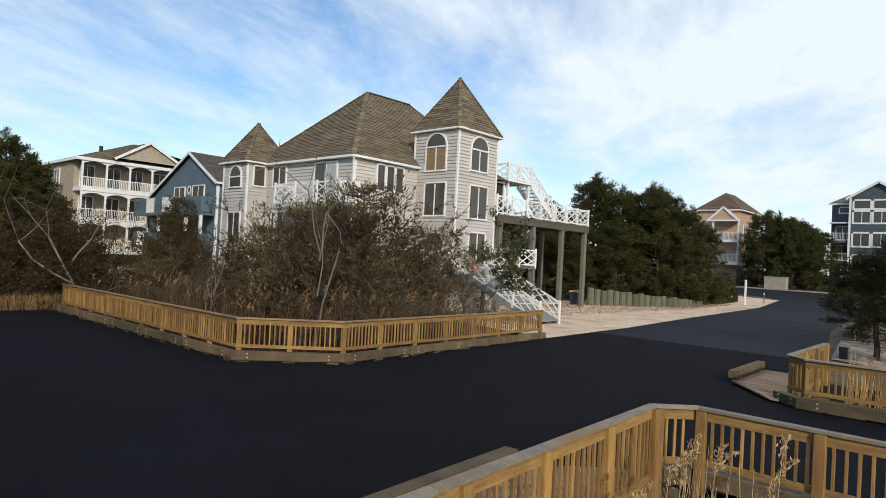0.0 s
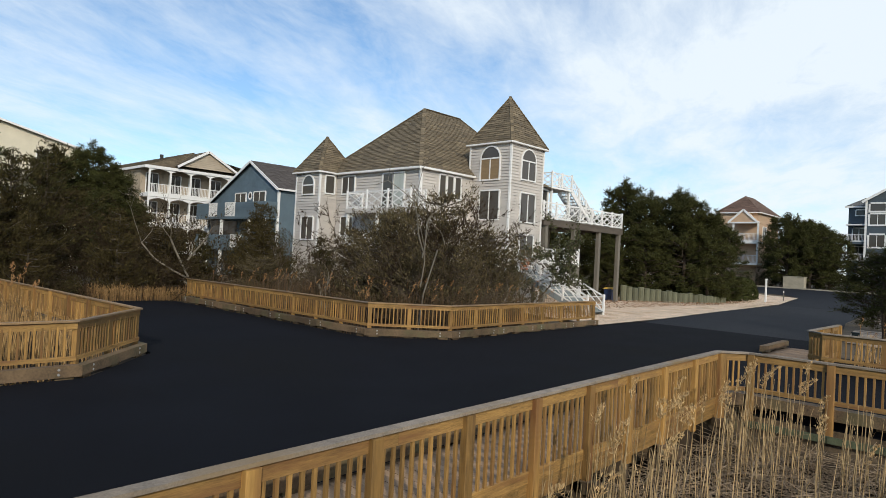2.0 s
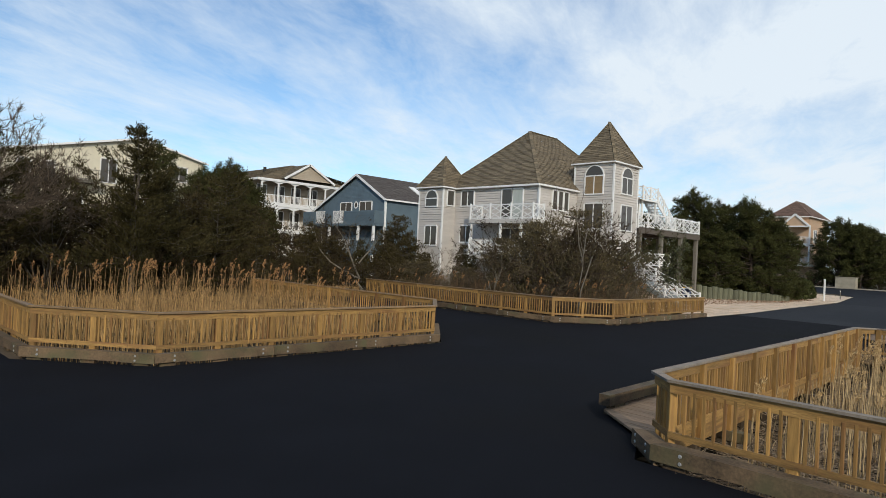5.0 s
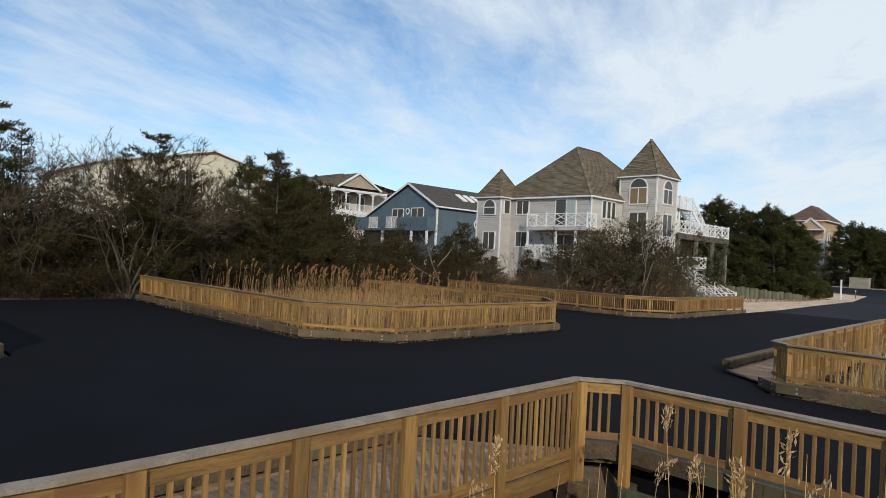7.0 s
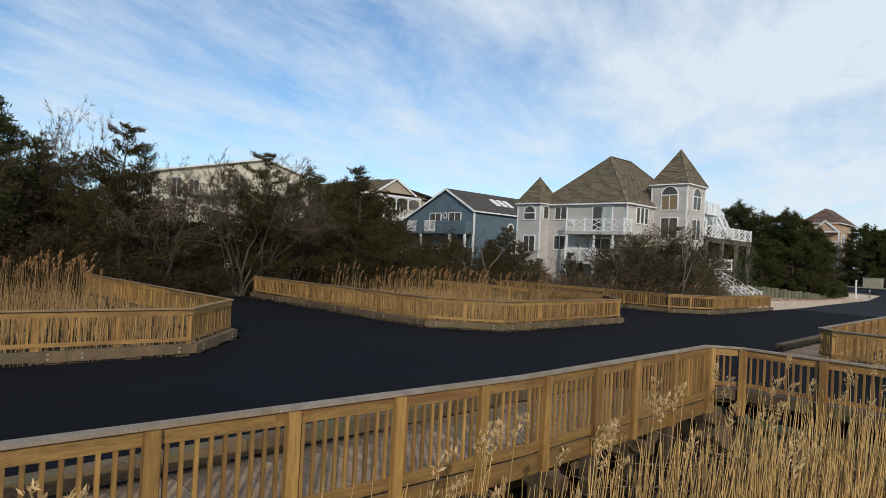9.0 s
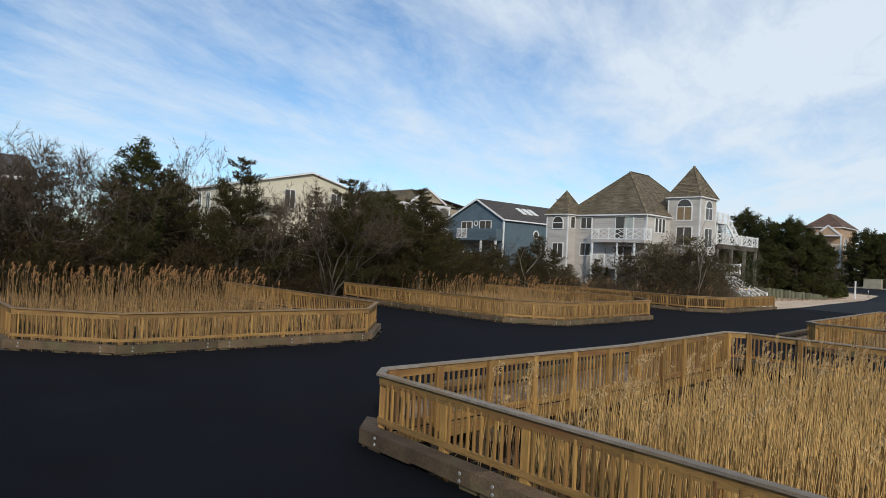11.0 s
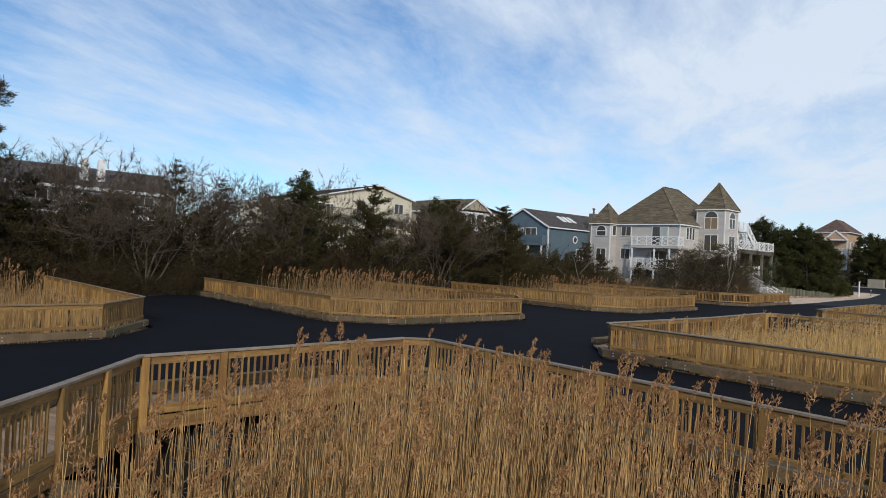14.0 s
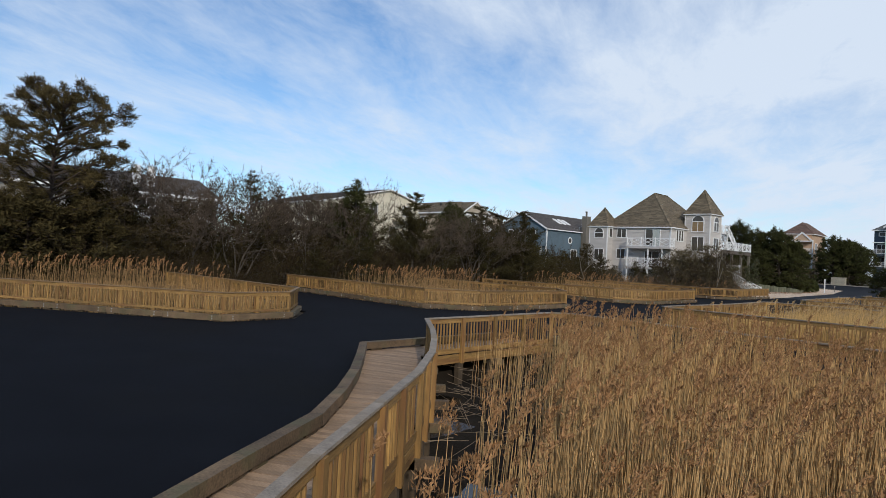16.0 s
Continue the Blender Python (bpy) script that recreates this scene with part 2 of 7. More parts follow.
BRUSH = material("dark brush stem", (0.045, 0.030, 0.018), 0.9, noise_scale=1.0, fine=20, dark=0.6, light=1.5, spread=0.35, island=True, bump=0, spec=0.1)
TWIG = material("brown twig", (0.092, 0.068, 0.048), 0.9, noise_scale=1.0, fine=20, dark=0.6, light=1.5, spread=0.35, island=True, bump=0, spec=0.2)
PINEBARK = material("brown pine bark", (0.055, 0.038, 0.026), 0.95, noise_scale=6, fine=40, dark=0.6, light=1.4, bump=0.5, stretch=(1, 1, 0.3))
PALEBARK = material("pale bark", (0.19, 0.16, 0.12), 0.85, noise_scale=6, fine=40, dark=0.6, light=1.3, bump=0.4)
CEDAR = material("cedar needles", (0.040, 0.033, 0.012), 0.9, spec=0.1, noise_scale=0.7, fine=10, dark=0.55, light=1.6, spread=0.4, island=True, bump=0)
PINE = material("pine needles", (0.042, 0.043, 0.013), 0.85, spec=0.12, noise_scale=0.7, fine=10, dark=0.55, light=1.6, spread=0.4, island=True, bump=0)
RUST = material("rusty cedar needles", (0.048, 0.037, 0.014), 0.9, spec=0.1, noise_scale=0.7, fine=10, dark=0.55, light=1.6, spread=0.4, island=True, bump=0)
PINETALL = material("brownish pine needles", (0.080, 0.060, 0.024), 0.9, spec=0.1, noise_scale=0.9, fine=10, dark=0.5, light=1.6, spread=0.45, island=True, bump=0)
MOSS = material("mossy green timber", (0.085, 0.10, 0.055), 0.9, noise_scale=3, fine=30, dark=0.6, light=1.3, bump=0.3)
LITTER = material("fallen leaf litter", (0.17, 0.085, 0.038), 0.9, noise_scale=3, fine=30, dark=0.6, light=1.5, spread=0.4, island=True, bump=0)
SHELL = material("pale shell", (0.66, 0.55, 0.43), 0.9, noise_scale=3, fine=30, dark=0.6, light=1.2, spread=0.3, island=True, bump=0)
HEDGE = material("hedge leaves", (0.042, 0.047, 0.014), 0.85, spec=0.12, noise_scale=2.0, fine=20, dark=0.6, light=1.5, spread=0.35, island=True, bump=0)
LEAF = material("broad leaves", (0.060, 0.062, 0.024), 0.6, spec=0.25, noise_scale=2.0, fine=20, dark=0.6, light=1.6, spread=0.45, island=True, bump=0)
GARDEN = material("brown thicket foliage", (0.090, 0.071, 0.036), 0.9, noise_scale=0.7, fine=10, dark=0.5, light=1.7, spread=0.45, island=True, bump=0, spec=0.1)
MYRTLE = material("dark brown foliage", (0.044, 0.033, 0.014), 0.9, noise_scale=0.7, fine=10, dark=0.5, light=1.7, spread=0.45, island=True, bump=0, spec=0.1)
WATER = material("marsh water", (0.010, 0.009, 0.007), 0.15, noise_scale=2, fine=14, bump=0.12, spec=0.3)

GLASS = bpy.data.materials.new("window glass")
GLASS.use_nodes = True
g = GLASS.node_tree.nodes["Principled BSDF"]
g.inputs["Base Color"].default_value = (0.075, 0.067, 0.058, 1)
g.inputs["Roughness"].default_value = 0.08
g.inputs["Specular IOR Level"].default_value = 0.35


# ---------------------------------------------------------------- mesh tools
class Build:
    """Collects vertices and faces of one part."""

    def __init__(self):
        self.v, self.f = [], []

    def poly(self, *pts):
        k = len(self.v)
        self.v += [tuple(p) for p in pts]
        self.f.append(tuple(range(k, k + len(pts))))

    def hexa(self, low, high):
        """A block from four low and four high corners, both counter-clockwise."""
        k = len(self.v)
        self.v += [tuple(p) for p in low] + [tuple(p) for p in high]
        self.f += [(k + 3, k + 2, k + 1, k), (k + 4, k + 5, k + 6, k + 7)]
        self.f += [(k + a, k + b, k + 4 + b, k + 4 + a) for a, b in ((0, 1), (1, 2), (2, 3), (3, 0))]

    def box(self, x0, y0, z0, x1, y1, z1):
        x0, x1, y0, y1 = min(x0, x1), max(x0, x1), min(y0, y1), max(y0, y1)
        c = ((x0, y0), (x1, y0), (x1, y1), (x0, y1))
        self.hexa([(*p, z0) for p in c], [(*p, z1) for p in c])

    def beam(self, p, q, w, h=None, bevel=0.0):
        """A bar from p to q, w wide and h high, its long edges eased by bevel."""
        p, q, h = Vector(p), Vector(q), h or w
        u = (q - p).normalized()
        side = u.cross(Vector((0, 0, 1)))
        side = Vector((1, 0, 0)) if side.length < 1e-4 else side.normalized()
        up = side.cross(u)
        a, b, c = w / 2, h / 2, bevel
        if c:
            ring = [(-a + c, -b), (a - c, -b), (a, -b + c), (a, b - c), (a - c, b), (-a + c, b), (-a, b - c), (-a, -b + c)]
        else:
            ring = [(-a, -b), (a, -b), (a, b), (-a, b)]
        k, n = len(self.v), len(ring)
        for o in (p, q):
            self.v += [tuple(o + side * s + up * t) for s, t in ring]
        self.f += [(k + i, k + n + i, k + n + (i + 1) % n, k + (i + 1) % n) for i in range(n)]
        self.f += [tuple(range(k, k + n)), tuple(range(k + 2 * n - 1, k + n - 1, -1))]

    def tube(self, p, q, r0, r1, n=5):
        p, q = Vector(p), Vector(q)
        u = (q - p).normalized()
        side = u.orthogonal().normalized()
        up = u.cross(side)
        k = len(self.v)
        for o, r in ((p, r0), (q, r1)):
            self.v += [tuple(o + (side * math.cos(2 * math.pi * i / n) + up * math.sin(2 * math.pi * i / n)) * r) for i in range(n)]
        self.f += [(k + i, k + (i + 1) % n, k + n + (i + 1) % n, k + n + i) for i in range(n)]
        self.f += [tuple(range(k + n - 1, k - 1, -1)), tuple(range(k + n, k + 2 * n))]

    def mesh(self, name, mat):
        me = bpy.data.meshes.new(name)
        me.from_pydata(self.v, [], self.f)
        me.materials.append(mat)
        return me


def part(name, b, mat, parent=None, label=""):
    """Links what was built as one mesh under a thing or a part."""
    ob = new(name, b if isinstance(b, bpy.types.Mesh) else b.mesh(name, mat))
    if parent:
        ob.parent = parent
    return tagged(ob, label)


def thing(name, label, category, group="", at=(0, 0, 0)):
    ob = new(name)
    ob.location = at
    ob.empty_display_size = 0.2
    return tagged(ob, label, category, group)


def setting(name, b, mat, label):
    return tagged(part(name, b, mat), label, name.rstrip("_0123456789").replace("_", " "), "", "structure")


def offset(pts, d):
    """The line pts moved d to its left, mitred."""
    out = []
    for i, p in enumerate(pts):
        n = Vector((0, 0))
        dirs = [(Vector(pts[j + 1][:2]) - Vector(pts[j][:2])).normalized() for j in (i - 1, i) if 0 <= j < len(pts) - 1]
        ns = [Vector((-u.y, u.x)) for u in dirs]
        n = sum(ns, Vector((0, 0))).normalized()
        out.append(Vector(p[:2]) + n * (d / max(0.3, n.dot(ns[0]))))
    return out


def strip(pts, d0, d1, z0, z1):
    """Blocks along pts between two offsets, one for each stretch, mitred."""
    a, b = offset(pts, d0), offset(pts, d1)
    return [([(*a[i], z0), (*a[i + 1], z0), (*b[i + 1], z0), (*b[i], z0)], [(*a[i], z1), (*a[i + 1], z1), (*b[i + 1], z1), (*b[i], z1)])
            for i in range(len(pts) - 1)]


def cut(block, s0, s1):
    """The part of a block of strip() between two shares of its length."""
    low, high = block
    def mid(p, q, s):
        return tuple(x + (y - x) * s for x, y in zip(p, q))
    return tuple([mid(c[0], c[1], s0), mid(c[0], c[1], s1), mid(c[3], c[2], s1), mid(c[3], c[2], s0)] for c in (low, high))


# ---------------------------------------------------------------- plan
TOP = 1.15
RAILS_WEST = {
    "F": [(-30.9, 16.1), (-17.3, 16.3), (-15.4, 18.5), (-15.8, 29.0)],
    "G": [(-30.4, -4.4), (-16.7, -4.0), (-14.5, -2.0), (-14.65, 6.6), (-16.9, 8.7), (-29.4, 8.1)],
    "H": [(-31.3, -24.75), (-16.8, -24.5), (-14.5, -22.3), (-14.2, -14.0), (-16.5, -11.9), (-29.6, -12.5)],
    "I": [(-29.5, -49.0), (-22.7, -43.7), (-20.5, -42.05), (-14.3, -37.7), (-14.5, -34.5), (-17.2, -32.4), (-31.2, -33.2)],
}
CURVE_RAIL = [(-3.92, -36.55), (-1.9, -38.25), (-0.65, -39.4), (0.65, -40.7), (2.05, -42.35), (3.4, -44.25), (4.6, -45.95), (6.0, -47.8), (7.6, -50.4), (9.2, -55.0)]
CURVE_EDGE = [(-5.54, -37.6), (-3.85, -39.0), (-2.2, -40.42), (-0.7, -41.85), (0.63, -43.3), (1.85, -45.25), (2.7, -46.55), (4.1, -48.6), (5.7, -51.3), (7.2, -55.8)]
CURVE_KERB = [(x + 0.08, y + 0.08) for x, y in CURVE_EDGE]
RAILS_EAST = {
    "E": [(24.0, 23.9), (-5.35, 23.95), (-5.85, 24.4), (-5.9, 28.6)],
    "F": [(24.0, 1.2), (-4.4, 1.25), (-4.9, 1.75), (-5.55, 16.1), (-5.05, 16.6), (24.0, 17.0)],
    "G": [(24.0, -21.4), (-4.0, -21.3), (-4.4, -20.9), (-4.15, -13.5), (-4.45, -7.1), (-3.9, -6.65), (24.0, -6.4)],
    "J": CURVE_RAIL[::-1] + [(-4.02, -30.35), (-3.53, -29.74), (24.0, -29.84)],
}
KERBS_EAST = {"E": (-7.5, 25.8, -7.6, 28.8), "F": (-6.42, 3.0, -7.1, 15.0), "G": (-5.95, -19.35, -6.3, -8.3)}


def inside(x, y, poly):
    hit = False
    for (x0, y0), (x1, y1) in zip(poly, poly[1:] + poly[:1]):
        if (y0 > y) != (y1 > y) and x < (x1 - x0) * (y - y0) / (y1 - y0) + x0:
            hit = not hit
    return hit


MARSH_WEST = {
    "F": [(-33, 16.3), (-17.3, 16.5), (-15.6, 18.6), (-16.0, 27.0), (-22, 28.0), (-33, 23)],
    "G": [(-33, -4.2), (-16.8, -3.8), (-14.8, -1.9), (-14.9, 6.5), (-17, 8.5), (-33, 8.0)],
    "H": [(-33, -24.5), (-16.9, -24.3), (-14.8, -22.2), (-14.5, -14.1), (-16.6, -12.1), (-33, -12.7)],
    "I": [(-33, -51.0), (-22.9, -43.5), (-14.6, -37.6), (-14.8, -34.6), (-17.3, -32.6), (-33, -33.4)],
}
MARSH_EAST = {
    "E": [(60, 24.2), (-5.2, 24.2), (-5.6, 24.6), (-5.7, 29), (60, 29)],
    "F": [(60, 1.5), (-4.6, 1.5), (-5.9, 2.9), (-6.4, 14.8), (-5.2, 16.4), (60, 16.7)],
    "G": [(60, -21.1), (-4.2, -21.1), (-5.4, -19.5), (-5.5, -8.3), (-4.2, -6.8), (60, -6.7)],
    "J": [(0.35 * p[0] + 0.65 * q[0], 0.35 * p[1] + 0.65 * q[1]) for p, q in zip(CURVE_RAIL, CURVE_KERB)][::-1] + [(-5.0, -31.6), (-3.6, -30.1), (60, -30.2), (60, -55)],
}

# ---------------------------------------------------------------- ground, water, roads
def rise(y):
    """The far end of the road climbs a little."""
    return 1.22 * min(1.0, max(0.0, (y - 66) / 22))


def ground_height(x, y):
    if y > 74:
        return rise(y) - 0.03
    for poly in MARSH_EAST.values():
        if inside(x, y, poly):
            return -0.85 + 0.08 * noise.noise((x * 0.5, y * 0.5, 0))
    for poly in MARSH_WEST.values():
        if inside(x, y, poly):
            return -0.30 + 0.06 * noise.noise((x * 0.5, y * 0.5, 3))
    if x < -33.5 or y > 34:
        return -0.03 + 0.10 * noise.noise((x * 0.15, y * 0.15, 7)) * min(1, max(0, (-33 - x) / 6, (y - 34) / 20) if x < -20 else 0)
    return -0.07


xs = [-900, -500, -250, -150, -110, -80, -60, -50] + [-45 + k for k in range(85)] + [42, 46, 50, 56, 64, 90, 150, 300, 900]
ys = [-900, -400, -200, -120, -90, -75, -65] + [-60 + k for k in range(95)] + [38, 44, 52, 62, 74, 78, 82, 86, 90, 110, 140, 180, 300, 600, 1200]
b = Build()
b.v = [(x, y, ground_height(x, y)) for y in ys for x in xs]
nx = len(xs)
b.f = [(j * nx + i, j * nx + i + 1, (j + 1) * nx + i + 1, (j + 1) * nx + i) for j in range(len(ys) - 1) for i in range(nx - 1)]
ground = b.mesh("ground", GROUND)
ground.materials.append(MUD)
for p in ground.polygons:
    c = p.center
    if any(inside(c.x, c.y, q) for q in (*MARSH_EAST.values(), *MARSH_WEST.values())):
        p.material_index = 1
tagged(new("ground", ground), "dry sandy ground with muddy marsh hollows", "ground", "", "structure")
b = Build()
b.box(-3.4, -56, -1.0, 40, 29, -0.86)
setting("water", b, WATER, "dark shallow marsh water under the reeds")

# asphalt: main street, side streets to both sides, road to the north

def asphalt_patch(b, pts, z=0.0, depth=0.35):
    """A slab with upright edges."""
    b.poly(*[(x, y, z) for x, y in pts])
    for (x0, y0), (x1, y1) in zip(pts, pts[1:] + pts[:1]):
        b.poly((x0, y0, z), (x0, y0, z - depth), (x1, y1, z - depth), (x1, y1, z))


b = Build()
asphalt_patch(b, [(-5.9, 16.8), (-5.9, 24.2), (-7.0, 26), (-6.9, 33.5), (-15.75, 33.5), (-15.75, 29.2), (-15.2, 18.4), (-17.2, 16.0), (-17.0, 9.0), (-14.5, 6.7), (-14.3, -2.0),
                  (-16.6, -4.3), (-16.5, -11.6), (-14.0, -13.9), (-14.3, -22.2), (-16.7, -24.8), (-17.0, -32.1), (-14.3, -34.4), (-14.1, -37.6),
                  (-20.4, -42.3), (-29.5, -49.3), (-33, -58), (7.4, -58)] + CURVE_EDGE[::-1] + [
                  (-5.5, -31.6), (-4.0, -30.0), (-4.2, -21.4), (-4.9, -20.4), (-5.95, -19.4), (-6.2, -8.3), (-4.3, -6.4), (-4.7, 1.0), (-5.2, 2.0), (-6.42, 3.1), (-7.0, 15.0)])
for pts in ([(-17.2, 16.0), (-31.8, 15.8), (-31.5, 8.4), (-17.0, 9.0)], [(-16.6, -4.3), (-30.9, -4.7), (-30.6, -12.2), (-16.5, -11.6)],
            [(-16.7, -24.8), (-31.8, -25.0), (-31.0, -32.9), (-17.0, -32.1)],
            [(-5.9, 24.2), (-5.9, 16.8), (40, 17.2), (40, 23.7)], [(-4.7, 1.0), (-4.3, -6.4), (40, -6.1), (40, 1.0)], [(-4.2, -21.4), (-4.0, -30.0), (40, -29.7), (40, -21.6)]):
    asphalt_patch(b, pts)
setting("road", b, ASPHALT, "fresh dark asphalt street with side streets")
b = Build()
NORTH_W = [(-15.75, 33.5), (-16.4, 40.5), (-17.4, 50.5), (-18.35, 66), (-19.0, 75.4)]
NORTH_E = [(-6.9, 33.5), (-8.0, 40.0), (-9.6, 49.0), (-11.2, 66), (-11.0, 72)]
CROSS_S = [(-60, 82), (-26, 79.5), (-20.5, 77.6), (-19.0, 75.4), (-11.0, 72), (-8, 75.5), (0, 77.5), (14, 78)]
CROSS_N = [(-60, 90), (-26, 88.4), (-22, 88.1), (-19, 87.9), (-11, 87.5), (-8, 87.4), (0, 87), (14, 86.5)]
for p, q in ((NORTH_W, NORTH_E), (CROSS_N, CROSS_S)):
    for i in range(len(p) - 1):
        b.poly(*[(x, y, rise(y) - 0.004) for x, y in (p[i], p[i + 1], q[i + 1], q[i])])
setting("road_north", b, OLD_ASPHALT, "older grey asphalt road curving away between the houses")

# gravel forecourt beside the road
b = Build()
GR_IN = [(-20.5, 29.3), (-30, 37), (-36, 47), (-36, 56), (-33, 68), (-31, 77.5)]
GR_OUT = [(-15.77, 29.3), (-16.1, 37), (-17.1, 47), (-17.7, 55), (-18.5, 67), (-19.05, 75.3)]
for i in range(5):
    for k in range(4):
        def at(j, s):
            p, q = GR_IN[j], GR_OUT[j]
            return (p[0] + (q[0] - p[0]) * s, p[1] + (q[1] - p[1]) * s, 0.14 - 0.125 * s + rise(p[1] + (q[1] - p[1]) * s))
        b.poly(at(i, k / 4), at(i + 1, k / 4), at(i + 1, (k + 1) / 4), at(i, (k + 1) / 4))
setting("gravel", b, GRAVEL, "pale shell gravel forecourt beside the road")
b = Build()
b.poly((-6.9, 35.0, -0.012), (-5.6, 34.2, -0.012), (4, 33.8, -0.012), (8, 44, -0.012), (-8.2, 44, -0.012))
setting("sand", b, SAND, "pale sandy verge under the small pines by the road")
b = Build()
for low, high in strip([(-60, 90.1), (-26, 88.5), (-22, 88.2), (-8, 87.5), (14, 86.6)], -0.1, 0.1, 1.0, 1.36):
    b.hexa(low, high)
setting("kerb_far", b, CONCRETE, "pale concrete kerb along the far side of the crossing road")

# ---------------------------------------------------------------- railings
BAL = Build()
BAL.beam((0, 0, 0.36), (0, 0, 1.02), 0.040, 0.040, 0.005)
BAL = BAL.mesh("baluster", WOOD)
BAL_LONG = Build()
BAL_LONG.beam((0, 0, 0.115), (0, 0, 1.02), 0.040, 0.040, 0.005)
BAL_LONG = BAL_LONG.mesh("baluster", WOOD)
BEAM_END = Build()
BEAM_END.beam((0, -0.35, -0.33), (0, 0.30, -0.33), 0.2, 0.19, 0.01)
BEAM_END = BEAM_END.mesh("beam_end", KERB)
POST_W = Build()
POST_W.beam((0, 0, 0.02), (0, 0, 1.105), 0.14, 0.10, 0.008)
POST_W = POST_W.mesh("post", WOOD)
POST_E = Build()
POST_E.beam((0, 0, -0.27), (0, 0, 1.105), 0.14, 0.10, 0.008)
POST_E = POST_E.mesh("post", WOOD)
PILE_ME = Build()
PILE_ME.beam((0, 0, -1.1), (0, 0, -0.05), 0.2, 0.2, 0.02)
PILE_ME = PILE_ME.mesh("footing_post", PILESHADE)
BOLT_ME = Build()
BOLT_ME.tube((0, 0, 0), (0, 0, 0.012), 0.028, 0.022, 8)
BOLT_ME = BOLT_ME.mesh("bolt", BOLT)


def shared(name, me, parent, x, y, z=0.0, turn=0.0, tip=0.0):
    ob = new(name, me)
    ob.parent = parent
    ob.rotation_euler = (tip, 0, turn)
    ob.location = (x, y, z)
    return ob


